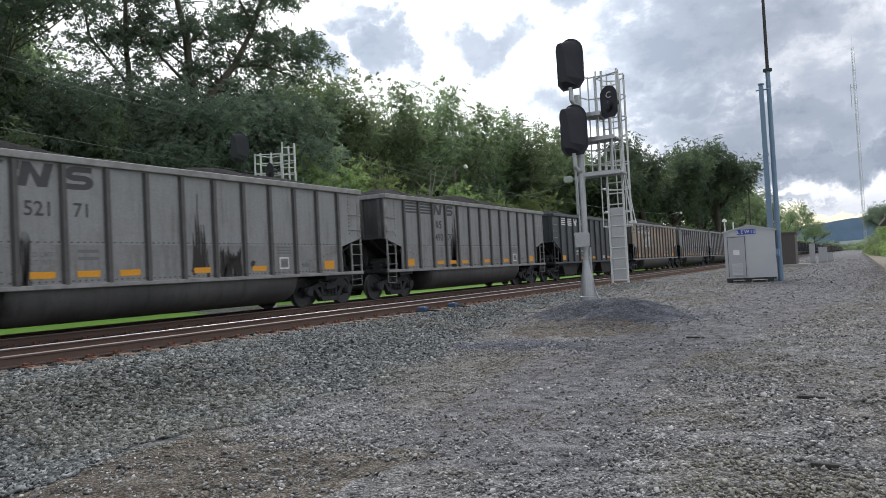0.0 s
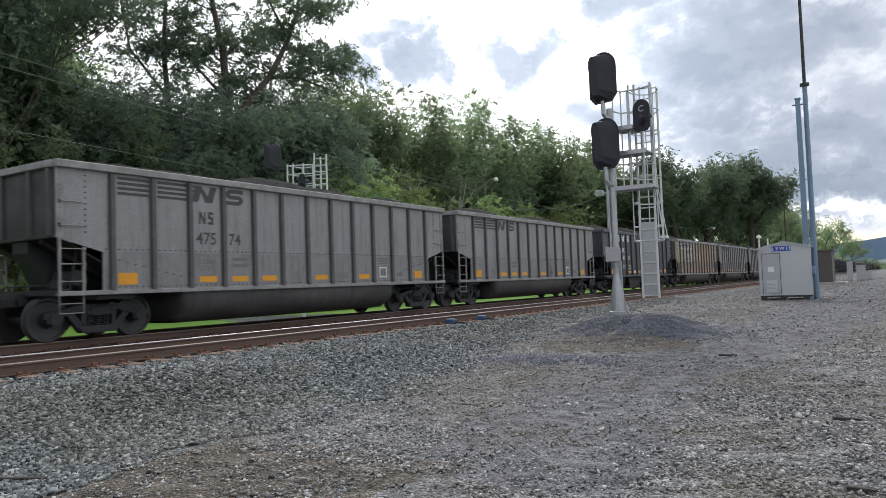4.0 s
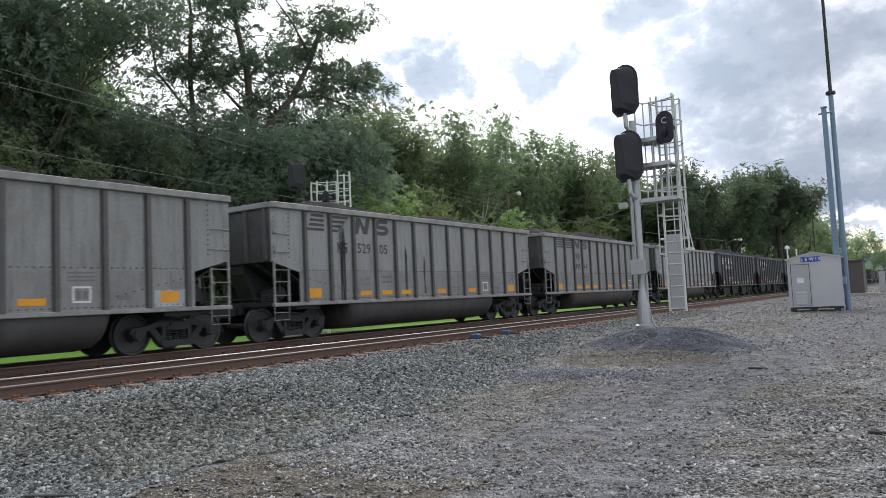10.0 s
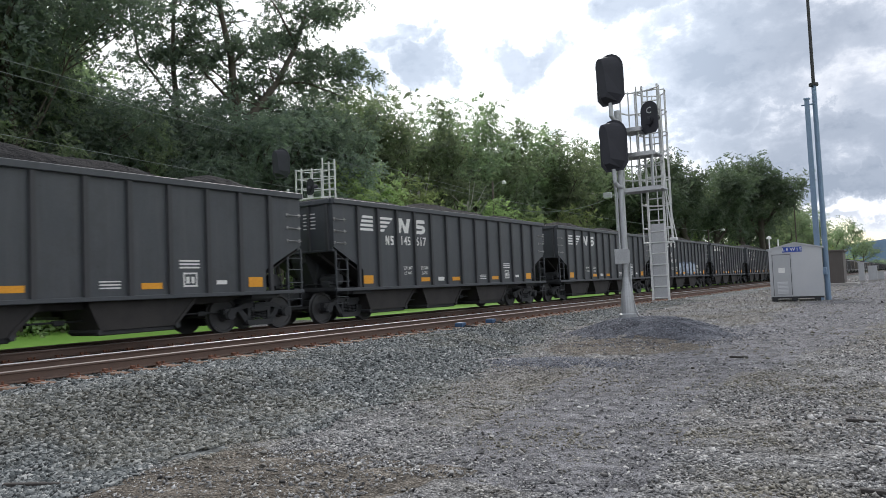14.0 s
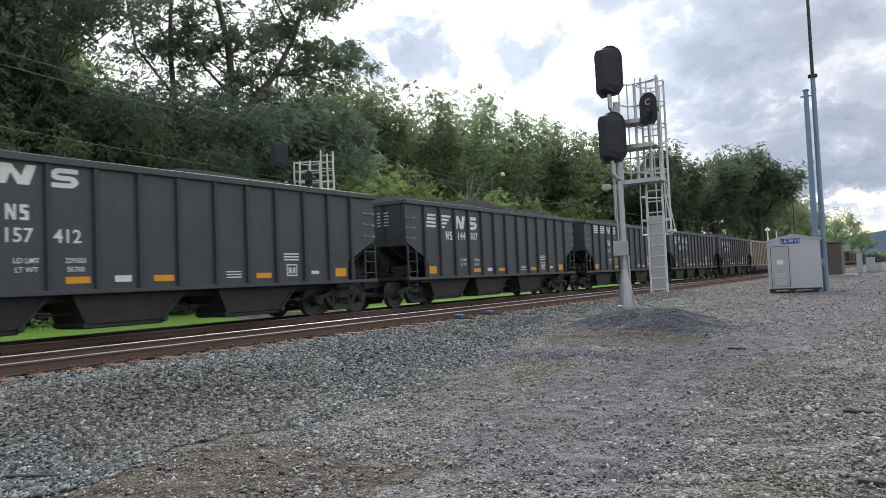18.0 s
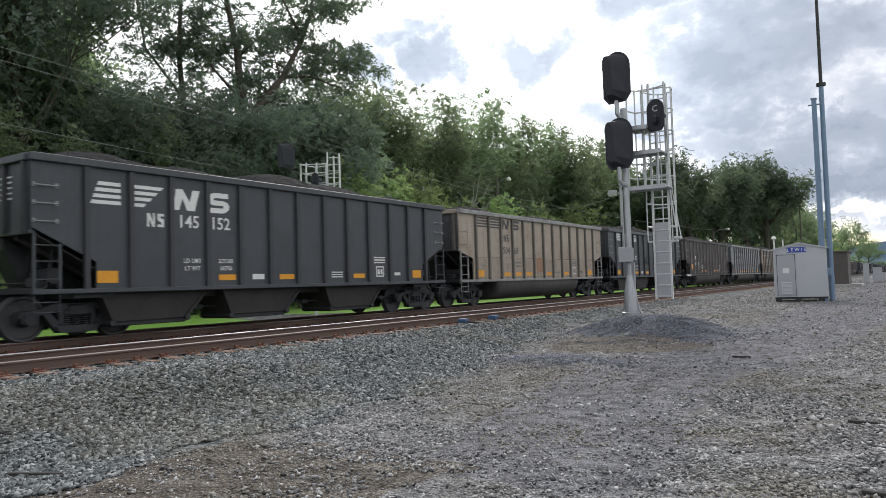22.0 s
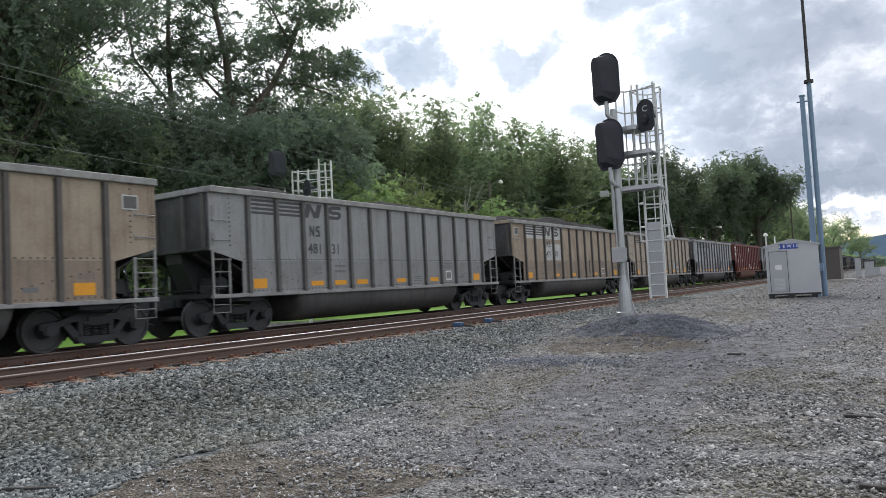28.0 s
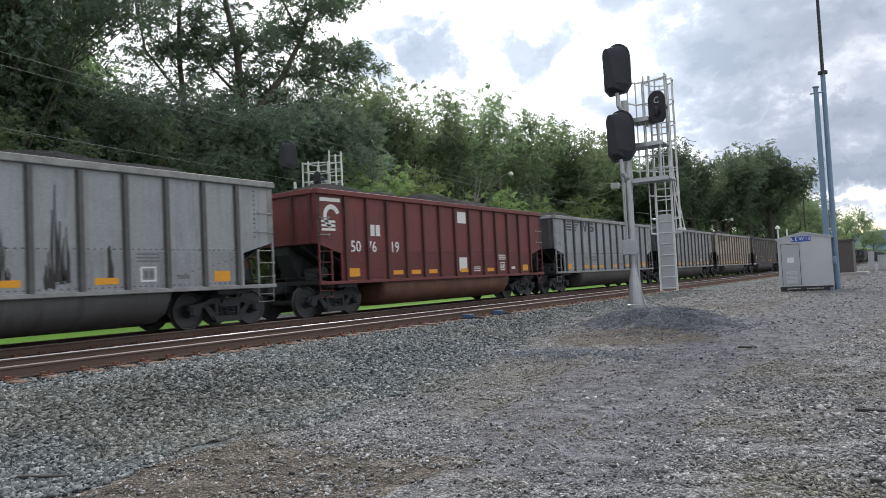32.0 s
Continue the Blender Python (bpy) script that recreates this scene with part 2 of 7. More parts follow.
def stones_mat(name, colours, dirt=(0.20, 0.18, 0.125), amount=0.45):
    """Loose stones, each of its own tone, dusted in places."""
    m = bpy.data.materials.new(name)
    m.use_nodes = True
    tr = m.node_tree
    bs = tr.nodes["Principled BSDF"]
    geo = tr.nodes.new("ShaderNodeNewGeometry")
    coord = tr.nodes.new("ShaderNodeTexCoord").outputs["Object"]
    col = ramp(tr, geo.outputs["Random Per Island"], [(i / (len(colours) - 1), c) for i, c in enumerate(colours)])
    big = node(tr, "ShaderNodeTexNoise", Scale=0.35, Detail=5.0, Roughness=0.6)
    fine = node(tr, "ShaderNodeTexNoise", Scale=60.0, Detail=3.0)
    for n in (big, fine):
        tr.links.new(coord, n.inputs["Vector"])
    col = mixed(tr, maths(tr, "MULTIPLY", ramp(tr, big.outputs[0], [(0.44, 0.0), (0.58, 1.0)], True), amount), col, mixed(tr, 0.6, col, dirt))
    col = mixed(tr, 0.4, col, mixed(tr, ramp(tr, fine.outputs[0], [(0.3, 0.0), (0.7, 1.0)]), mixed(tr, 1.0, col, (0.6, 0.6, 0.6), "MULTIPLY"), mixed(tr, 1.0, col, (1.35, 1.35, 1.35), "MULTIPLY")))
    tr.links.new(col, bs.inputs["Base Color"])
    bs.inputs["Roughness"].default_value = 0.9
    bs.inputs["Specular IOR Level"].default_value = 0.2
    return m


def leaf_mat(name, dark, light, through_amount=0.35):
    m = bpy.data.materials.new(name)
    m.use_nodes = True
    tr = m.node_tree
    bs = tr.nodes["Principled BSDF"]
    geo = tr.nodes.new("ShaderNodeNewGeometry")
    coord = tr.nodes.new("ShaderNodeTexCoord").outputs["Object"]
    n = node(tr, "ShaderNodeTexNoise", Scale=0.45, Detail=4.0)
    tr.links.new(coord, n.inputs["Vector"])
    info = tr.nodes.new("ShaderNodeObjectInfo")
    f = maths(tr, "ADD", maths(tr, "MULTIPLY", geo.outputs["Random Per Island"], 0.55), maths(tr, "MULTIPLY", ramp(tr, n.outputs[0], [(0.35, 0.0), (0.65, 1.0)]), 0.45))
    col = mixed(tr, f, dark, light)
    hsv = tr.nodes.new("ShaderNodeHueSaturation")
    tr.links.new(maths(tr, "ADD", maths(tr, "MULTIPLY", info.outputs["Random"], 0.55), 0.72), hsv.inputs["Value"])
    tr.links.new(maths(tr, "ADD", maths(tr, "MULTIPLY", info.outputs["Random"], 0.045), 0.475), hsv.inputs["Hue"])
    tr.links.new(col, hsv.inputs["Color"])
    tr.links.new(hsv.outputs[0], bs.inputs["Base Color"])
    bs.inputs["Roughness"].default_value = 0.6
    bs.inputs["Specular IOR Level"].default_value = 0.25
    tl = tr.nodes.new("ShaderNodeBsdfTranslucent")
    tr.links.new(mixed(tr, 1.0, hsv.outputs[0], (1.6, 1.8, 1.2), "MULTIPLY"), tl.inputs["Color"])
    mx = tr.nodes.new("ShaderNodeMixShader")
    mx.inputs[0].default_value = through_amount
    tr.links.new(bs.outputs[0], mx.inputs[1])
    tr.links.new(tl.outputs[0], mx.inputs[2])
    tr.links.new(mx.outputs[0], tr.nodes["Material Output"].inputs[0])
    return m


def plain(name, col, rough=0.6, metal=0.0):
    return surface(name, col, tuple(c * 0.82 for c in col), rough, metal, grain=25.0, stain=2.0, mix=0.4, bump=0.05)


GREYS = [(0.036, 0.036, 0.038), (0.170, 0.172, 0.175), (0.264, 0.265, 0.265), (0.338, 0.337, 0.332), (0.52, 0.515, 0.50)]
BLUES = [(0.026, 0.029, 0.030), (0.090, 0.100, 0.102), (0.146, 0.160, 0.162), (0.205, 0.220, 0.220), (0.36, 0.372, 0.365)]
M_YARD = gravel("yard_gravel", GREYS, 42.0, ((0.20, 0.165, 0.115), 0.9))
M_SOIL = gravel("brown_grit", [(0.075, 0.064, 0.053), (0.135, 0.116, 0.095), (0.205, 0.184, 0.153), (0.34, 0.32, 0.29)], 40.0, ((0.13, 0.10, 0.075), 0.6))
M_BALLAST = gravel("ballast", BLUES, 16.0, ((0.22, 0.19, 0.15), 0.4))
M_DARKSTONE = gravel("fine_blue_stone", [(0.10, 0.108, 0.13), (0.15, 0.16, 0.19), (0.22, 0.232, 0.265)], 60.0, ((0.18, 0.18, 0.19), 0.3))
M_PATH = gravel("fine_grey_path", [(0.12, 0.122, 0.135), (0.23, 0.232, 0.25), (0.29, 0.29, 0.305), (0.36, 0.36, 0.37)], 55.0, ((0.22, 0.20, 0.18), 0.3))
M_STONE = stones_mat("loose_stone", GREYS, amount=0.9)
# near-black ballast bed, laid under and beside the train
M_BALLAST_DARK = gravel("near_black_ballast", [(0.018, 0.018, 0.019), (0.035, 0.034, 0.033), (0.06, 0.057, 0.053)], 16.0, ((0.04, 0.034, 0.028), 0.5))
M_STONE_SLATE = stones_mat("fine_slate_stone", [(0.07, 0.076, 0.092), (0.13, 0.14, 0.165), (0.19, 0.20, 0.232), (0.29, 0.30, 0.33)], amount=0.1)
M_STONE_DARK = stones_mat("near_black_stone", [(0.018, 0.018, 0.019), (0.04, 0.039, 0.038), (0.075, 0.07, 0.066)])
M_STONE_BLUE = stones_mat("crushed_stone", BLUES)
M_GRASS = surface("mown_grass", (0.15, 0.32, 0.035), (0.21, 0.35, 0.055), 0.9, grain=30, stain=0.25, bump=0.5)
M_RAIL = surface("rusty_rail", (0.115, 0.078, 0.062), (0.15, 0.095, 0.068), 0.75, 0.2, grain=60, stain=3, bump=0.3)
M_RAILTOP = surface("polished_rail_head", (0.50, 0.49, 0.48), (0.36, 0.34, 0.33), 0.36, 0.9, grain=50, stain=3, bump=0.04)
# rib and end-post tones: grime, plus shade on the ribs put into the colour
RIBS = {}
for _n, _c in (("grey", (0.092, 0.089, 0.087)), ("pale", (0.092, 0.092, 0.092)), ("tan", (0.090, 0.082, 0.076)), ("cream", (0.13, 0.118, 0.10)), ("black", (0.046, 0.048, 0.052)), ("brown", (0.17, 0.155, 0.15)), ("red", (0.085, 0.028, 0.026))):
    RIBS[_n] = surface("grimy_" + _n + "_shaded_rib", _c, tuple(c * 1.7 for c in _c) if _n != "black" else (0.058, 0.06, 0.065), 0.7, grain=22, stain=3.0, mix=0.6, bump=0.15, patchy=(0.45, 0.7))
M_RAILDULL = surface("dull_rail_head", (0.24, 0.20, 0.18), (0.17, 0.135, 0.115), 0.6, 0.2, grain=50, stain=3, bump=0.05)
M_TIE = surface("weathered_tie", (0.16, 0.10, 0.07), (0.24, 0.13, 0.075), 0.9, grain=30, stain=2.5, bump=0.6)
M_SPIKE = surface("rusty_fastening", (0.17, 0.075, 0.045), (0.10, 0.05, 0.035), 0.85, 0.2, grain=60, stain=6, bump=0.3)
M_COAL = surface("coal", (0.022, 0.022, 0.024), (0.038, 0.037, 0.038), 0.95, spec=0.08, grain=14, stain=5, bump=1.0, bump_scale=16, depth=0.08)
SOOT = (0.035, 0.033, 0.032)
M_GREY = surface("grey_car_paint", (0.275, 0.282, 0.287), (0.225, 0.226, 0.226), 0.62, grain=18, stain=0.8, mix=0.7, streak=(SOOT, 0.30), bump=0.08, random_tint=0.12, rust=((0.15, 0.125, 0.105), 0.28))
M_PALE = surface("pale_blue_grey_car_paint", (0.31, 0.328, 0.345), (0.25, 0.262, 0.275), 0.6, grain=18, stain=0.8, mix=0.6, streak=(SOOT, 0.28), bump=0.08, rust=((0.17, 0.14, 0.12), 0.22))
M_TAN = surface("dusty_tan_car_paint", (0.358, 0.298, 0.226), (0.265, 0.208, 0.157), 0.7, grain=18, stain=0.9, mix=0.8, streak=((0.10, 0.075, 0.062), 0.32), bump=0.08, rust=((0.17, 0.11, 0.08), 0.35))
M_CREAM = surface("faded_cream_grey_car_paint", (0.385, 0.335, 0.272), (0.315, 0.262, 0.205), 0.65, grain=18, stain=0.9, mix=0.7, streak=((0.15, 0.11, 0.09), 0.3), bump=0.08, rust=((0.22, 0.145, 0.10), 0.38))
M_BLACK = surface("black_car_paint", (0.045, 0.052, 0.060), (0.060, 0.066, 0.073), 0.5, grain=18, stain=0.7, mix=0.8, streak=((0.080, 0.083, 0.086), 0.3), bump=0.06, rust=((0.030, 0.032, 0.034), 0.35))
M_BROWN = surface("sooty_dark_car_paint", (0.066, 0.058, 0.058), (0.048, 0.043, 0.044), 0.7, grain=18, stain=0.9, mix=0.7, streak=((0.12, 0.10, 0.09), 0.35), bump=0.08, rust=((0.035, 0.030, 0.030), 0.4))
M_RED = surface("oxide_red_car_paint", (0.17, 0.038, 0.034), (0.115, 0.030, 0.028), 0.62, grain=18, stain=0.8, mix=0.8, streak=((0.06, 0.025, 0.022), 0.4), bump=0.08, rust=((0.06, 0.03, 0.028), 0.4))
M_LOWER = {}
for _n, _c in (("grey", (0.255, 0.258, 0.260)), ("pale", (0.295, 0.31, 0.325)), ("tan", (0.275, 0.218, 0.168)), ("cream", (0.365, 0.312, 0.252)), ("brown", (0.058, 0.051, 0.050)), ("red", (0.14, 0.034, 0.031))):
    M_LOWER[_n] = surface("dusty_" + _n + "_lower_sheet", _c, tuple(c * 0.78 for c in _c), 0.68, grain=18, stain=1.1, mix=0.8, streak=(SOOT, 0.28), bump=0.1, rust=(tuple(c * k for c, k in zip(_c, (0.55, 0.46, 0.40))), 0.4))
M_PLATE = plain("dark_grey_plate", (0.10, 0.10, 0.10), 0.6)
M_PATCH = surface("white_repaint", (0.50, 0.50, 0.49), (0.42, 0.415, 0.40), 0.65, grain=18, stain=1.5, mix=0.6, streak=((0.16, 0.15, 0.14), 0.3), bump=0.06)
M_BLUEPATCH = surface("pale_blue_white_repaint", (0.40, 0.44, 0.50), (0.33, 0.36, 0.40), 0.6, grain=18, stain=2.0, mix=0.7, bump=0.05, rust=((0.20, 0.18, 0.16), 0.3))
M_WIRE = plain("weathered_aluminium_wire", (0.22, 0.24, 0.24), 0.5)
M_SCUFF = surface("scuffed_grey_edge_paint", (0.30, 0.30, 0.295), (0.13, 0.125, 0.12), 0.65, grain=30, stain=2.5, mix=0.8, bump=0.15)
M_UNDER = surface("grimy_black_steel", (0.027, 0.030, 0.033), (0.042, 0.043, 0.044), 0.7, 0.0, grain=25, stain=2, bump=0.3)
M_CHUTE = surface("coal_black_chute", (0.020, 0.019, 0.019), (0.045, 0.041, 0.038), 0.8, grain=20, stain=1.2, mix=0.8, bump=0.2)
M_RUSTTUB = surface("rusty_red_brown_tub", (0.20, 0.095, 0.06), (0.11, 0.05, 0.038), 0.6, grain=20, stain=0.9, mix=0.9, streak=(SOOT, 0.4), bump=0.1, rust=((0.07, 0.04, 0.03), 0.4))
M_TUB = surface("grimy_dark_tub", (0.112, 0.11, 0.108), (0.05, 0.049, 0.049), 0.45, grain=20, stain=0.9, mix=0.9, streak=(SOOT, 0.6), bump=0.1)
M_WHEEL = surface("worn_wheel_steel", (0.050, 0.052, 0.055), (0.07, 0.066, 0.064), 0.55, 0.2, grain=30, stain=3, bump=0.15)
M_YELLOW = plain("yellow_reflector", (0.75, 0.33, 0.015), 0.5)
M_WHITE = plain("white_lettering", (0.72, 0.72, 0.70), 0.6)
M_DARKLET = plain("dark_grey_lettering", (0.055, 0.055, 0.06), 0.6)
M_STENCIL = plain("faded_stencil", (0.16, 0.16, 0.165), 0.7)
M_TAR = plain("black_tar", (0.03, 0.028, 0.027), 0.6)
M_SPRAY = plain("pale_blue_spray_paint", (0.42, 0.50, 0.60), 0.6)
M_SCRAP = surface("charred_damp_wood", (0.03, 0.027, 0.025), (0.055, 0.048, 0.042), 0.9, grain=30, stain=6, bump=0.4)
M_SPRAYDIM = plain("faint_grey_spray_paint", (0.14, 0.15, 0.16), 0.7)
M_SPRAYBLUE = plain("slate_blue_spray_paint", (0.075, 0.10, 0.17), 0.6)
M_SPRAYRED = plain("red_spray_paint", (0.25, 0.09, 0.10), 0.6)
M_RUSTPATCH = surface("bare_rust", (0.30, 0.17, 0.11), (0.40, 0.26, 0.18), 0.8, grain=18, stain=3)
M_GALV = surface("galvanised_steel", (0.42, 0.43, 0.44), (0.33, 0.34, 0.355), 0.45, 0.6, grain=30, stain=3, bump=0.08)
M_ALU = surface("white_aluminium_bars", (0.62, 0.63, 0.62), (0.5, 0.51, 0.51), 0.5, 0.2, grain=30, stain=3, bump=0.05)
M_HEAD = surface("matt_black_signal_housing", (0.028, 0.029, 0.037), (0.04, 0.041, 0.052), 0.65, spec=0.35, grain=25, stain=2, bump=0.02)
M_HUT = surface("dull_aluminium_sheet", (0.47, 0.48, 0.495), (0.40, 0.42, 0.445), 0.42, 0.45, grain=90, stain=0.9, bump=0.02)
M_HUTDOOR = surface("dull_aluminium_door", (0.40, 0.41, 0.42), (0.35, 0.36, 0.38), 0.45, 0.4, grain=90, stain=1.5, bump=0.02)
M_BLUEPOLE = surface("blue_grey_painted_steel", (0.17, 0.25, 0.35), (0.13, 0.19, 0.27), 0.5, 0.2, grain=25, stain=1.5, bump=0.05)
M_SIGNBLUE = plain("blue_sign", (0.03, 0.075, 0.36), 0.45)
M_BARK = surface("bark", (0.10, 0.085, 0.07), (0.06, 0.05, 0.042), 0.95, grain=14, stain=2, bump=0.8, depth=0.03)
M_DEADWOOD = surface("bleached_dead_wood", (0.36, 0.35, 0.32), (0.22, 0.21, 0.19), 0.9, grain=20, stain=2, bump=0.4)
M_WOODPOLE = surface("weathered_pole_wood", (0.12, 0.10, 0.085), (0.08, 0.066, 0.055), 0.9, grain=20, stain=2, bump=0.4)
M_LEAF = leaf_mat("broad_leaves", (0.112, 0.146, 0.116), (0.235, 0.268, 0.190), 0.55)
M_LEAF_B = leaf_mat("dark_leaves", (0.095, 0.126, 0.122), (0.180, 0.210, 0.186), 0.5)
M_LEAF_D = leaf_mat("deep_green_leaves", (0.062, 0.088, 0.070), (0.135, 0.165, 0.118), 0.4)
M_LEAF_Y = leaf_mat("fresh_leaves", (0.135, 0.172, 0.098), (0.262, 0.305, 0.165), 0.58)
M_KERB = surface("dirty_tan_stone", (0.20, 0.17, 0.135), (0.13, 0.11, 0.09), 0.9, grain=20, stain=1.0, bump=0.4)
M_SOOTEND = surface("soot_blackened_end_paint", (0.088, 0.092, 0.098), (0.036, 0.037, 0.038), 0.75, grain=18, stain=0.7, mix=1.0, streak=(SOOT, 0.6), bump=0.1, rust=((0.025, 0.025, 0.026), 0.6))
M_CONC = surface("worn_concrete", (0.36, 0.35, 0.33), (0.28, 0.27, 0.25), 0.9, grain=20, stain=1.5, bump=0.3)
M_BOX = surface("dark_brown_steel_case", (0.10, 0.088, 0.08), (0.075, 0.066, 0.06), 0.7, grain=14, stain=1.5, bump=0.1)
M_CABLE = plain("black_cable", (0.03, 0.03, 0.03), 0.6)
M_HILLNEAR = surface("wooded_rise_in_light_haze", (0.16, 0.20, 0.185), (0.12, 0.16, 0.15), 1.0, grain=0.03, stain=0.01, bump=0)
M_HILL = surface("wooded_hillside_in_haze", (0.105, 0.165, 0.235), (0.085, 0.14, 0.205), 1.0, grain=0.02, stain=0.004, bump=0)
M_BLUEMARK = plain("dull_blue_plastic", (0.035, 0.085, 0.17), 0.6)


# ---- shape tools ----
class Geo:
    """Vertices and faces of one mesh, gathered from simple solids."""

    def __init__(self):
        self.v, self.f = [], []

    def add(self, verts, faces):
        o = len(self.v)
        self.v += [tuple(p) for p in verts]
        self.f += [tuple(i + o for i in face) for face in faces]
        return self

    def box(self, x0, x1, y0, y1, z0, z1, bevel=0.0):
        if bevel:
            b = bevel
            pts = []
            for z, i in ((z0, b), (z0 + b, 0), (z1 - b, 0), (z1, b)):
                pts += [(x0 + i, y0 + i, z), (x1 - i, y0 + i, z), (x1 - i, y1 - i, z), (x0 + i, y1 - i, z)]
            faces = [(3, 2, 1, 0), (12, 13, 14, 15)]
            for k in range(3):
                for j in range(4):
                    a, c = k * 4 + j, k * 4 + (j + 1) % 4
                    faces.append((a, c, c + 4, a + 4))
            return self.add(pts, faces)
        pts = [(x0, y0, z0), (x1, y0, z0), (x1, y1, z0), (x0, y1, z0), (x0, y0, z1), (x1, y0, z1), (x1, y1, z1), (x0, y1, z1)]
        return self.add(pts, [(3, 2, 1, 0), (4, 5, 6, 7), (0, 1, 5, 4), (1, 2, 6, 5), (2, 3, 7, 6), (3, 0, 4, 7)])

    def tube(self, a, b, r0, r1=None, n=8, caps=True):
        a, b = Vector(a), Vector(b)
        r1 = r0 if r1 is None else r1
        d = (b - a).normalized()
        u = d.orthogonal().normalized()
        w = d.cross(u)
        pts = []
        for c, r in ((a, r0), (b, r1)):
            for k in range(n):
                t = 2 * math.pi * k / n
                pts.append(c + (u * math.cos(t) + w * math.sin(t)) * r)
        faces = [(k, (k + 1) % n, n + (k + 1) % n, n + k) for k in range(n)]
        if caps:
            faces += [tuple(range(n))[::-1], tuple(range(n, 2 * n))]
        return self.add(pts, faces)

    def pipe(self, pts, r, n=6):
        """A bent round bar through the points, in one piece."""
        pts = [Vector(p) for p in pts]
        ring, faces, u = [], [], None
        for i, p in enumerate(pts):
            d = (pts[min(i + 1, len(pts) - 1)] - pts[max(i - 1, 0)]).normalized()
            u = d.orthogonal().normalized() if u is None else (u - d * u.dot(d)).normalized()
            w = d.cross(u)
            for k in range(n):
                t = 2 * math.pi * k / n
                ring.append(p + (u * math.cos(t) + w * math.sin(t)) * r)
        for i in range(len(pts) - 1):
            faces += [(i * n + k, i * n + (k + 1) % n, (i + 1) * n + (k + 1) % n, (i + 1) * n + k) for k in range(n)]
        m = len(pts) - 1
        faces += [tuple(range(n))[::-1], tuple(range(m * n, m * n + n))]
        return self.add(ring, faces)

    def extrude(self, outline, lo, hi, axis="x"):
        """A flat outline of (u, v) pushed from lo to hi along an axis: x takes (y, z), y takes (x, z), z takes (x, y)."""
        def at(u, v, w):
            return {"x": (w, u, v), "y": (u, w, v), "z": (u, v, w)}[axis]
        n = len(outline)
        pts = [at(u, v, lo) for u, v in outline] + [at(u, v, hi) for u, v in outline]
        return self.add(pts, [tuple(range(n))[::-1], tuple(range(n, 2 * n))] + [(k, (k + 1) % n, n + (k + 1) % n, n + k) for k in range(n)])

    def lathe(self, profile, n=24, axis="x", c=(0, 0, 0)):
        """Turns (along, radius) pairs round an axis."""
        pts = []
        for a, r in profile:
            for k in range(n):
                t = 2 * math.pi * k / n
                p = (a, r * math.cos(t), r * math.sin(t)) if axis == "x" else ((r * math.cos(t), r * math.sin(t), a) if axis == "z" else (r * math.sin(t), a, r * math.cos(t)))
                pts.append((p[0] + c[0], p[1] + c[1], p[2] + c[2]))
        faces = [(i * n + k, i * n + (k + 1) % n, (i + 1) * n + (k + 1) % n, (i + 1) * n + k) for i in range(len(profile) - 1) for k in range(n)]
        m = len(profile)
        faces += [tuple(range(n))[::-1], tuple(range((m - 1) * n, m * n))]
        return self.add(pts, faces)

    def moved(self, m):
        self.v = [tuple(m @ Vector(p)) for p in self.v]
        return self

    def mesh(self, name, material=None, smooth=False):
        me = bpy.data.meshes.new(name)
        me.from_pydata(self.v, [], self.f)
        bm = bmesh.new()
        bm.from_mesh(me)
        bmesh.ops.recalc_face_normals(bm, faces=bm.faces)
        bm.to_mesh(me)
        bm.free()
        if material:
            me.materials.append(material)
        if smooth:
            me.polygons.foreach_set("use_smooth", [True] * len(me.polygons))
        return me


def part(name, geo, material, parent, label="", smooth=False, m=None):
    """Links a mesh as one part under a thing or a part."""
    me = geo if isinstance(geo, bpy.types.Mesh) else geo.mesh(name, material, smooth)
    ob = new(name, me)
    ob.parent = parent
    if m is not None:
        ob.matrix_basis = m
    return tagged(ob, label) if label else ob


def thing(name, m, label, category, group=""):
    """An Empty at the base of a thing, to which its parts are tied."""
    ob = new(name)
    ob.empty_display_size = 0.2
    ob.matrix_basis = m
    return tagged(ob, label, category, group)


TEXTS = {}


def text_mesh(words, size, material, face="+x"):
    """Built-in font, flat, drawn in the plane that faces the given way; its middle at the origin."""
    key = (words, size, material.name)
    if key not in TEXTS:
        cu = bpy.data.curves.new("writing", "FONT")
        cu.body, cu.size, cu.align_x, cu.align_y = words, size, "CENTER", "CENTER"
        cu.resolution_u = 2
        cu.offset = size * 0.012
        tmp = bpy.data.objects.new("writing", cu)
        scene.collection.objects.link(tmp)
        bpy.context.view_layer.update()
        me = bpy.data.meshes.new_from_object(tmp.evaluated_get(bpy.context.evaluated_depsgraph_get()))
        bpy.data.objects.remove(tmp)
        bpy.data.curves.remove(cu)
        me.materials.clear()
        me.materials.append(material)
        TEXTS[key] = me
    return TEXTS[key]


FACING = Matrix(((0, 0, 1, 0), (1, 0, 0, 0), (0, 1, 0, 0), (0, 0, 0, 1)))  # flat writing turned to read from +x, towards +y


# ---- ground ----
TRACK_FAR, TRACK_NEAR = -16.0, -11.80
MAST = (-6.39, 18.95)


def sstep(a, b, x):
    t = np.clip((x - a) / (b - a), 0, 1)
    return t * t * (3 - 2 * t)


def toe(y):
    """Where the ballast shoulder of the near track meets the yard."""
    return -6.15 - 1.2 * sstep(8.5, 13.5, y) - 1.8 * sstep(12, 22, y)


def path(y):
    """Middle line of the worn fine-stone way across the yard."""
    return np.interp(y, [4, 11, 15.5, 26, 60], [-2.6, -3.6, -2.9, -1.9, -0.5])


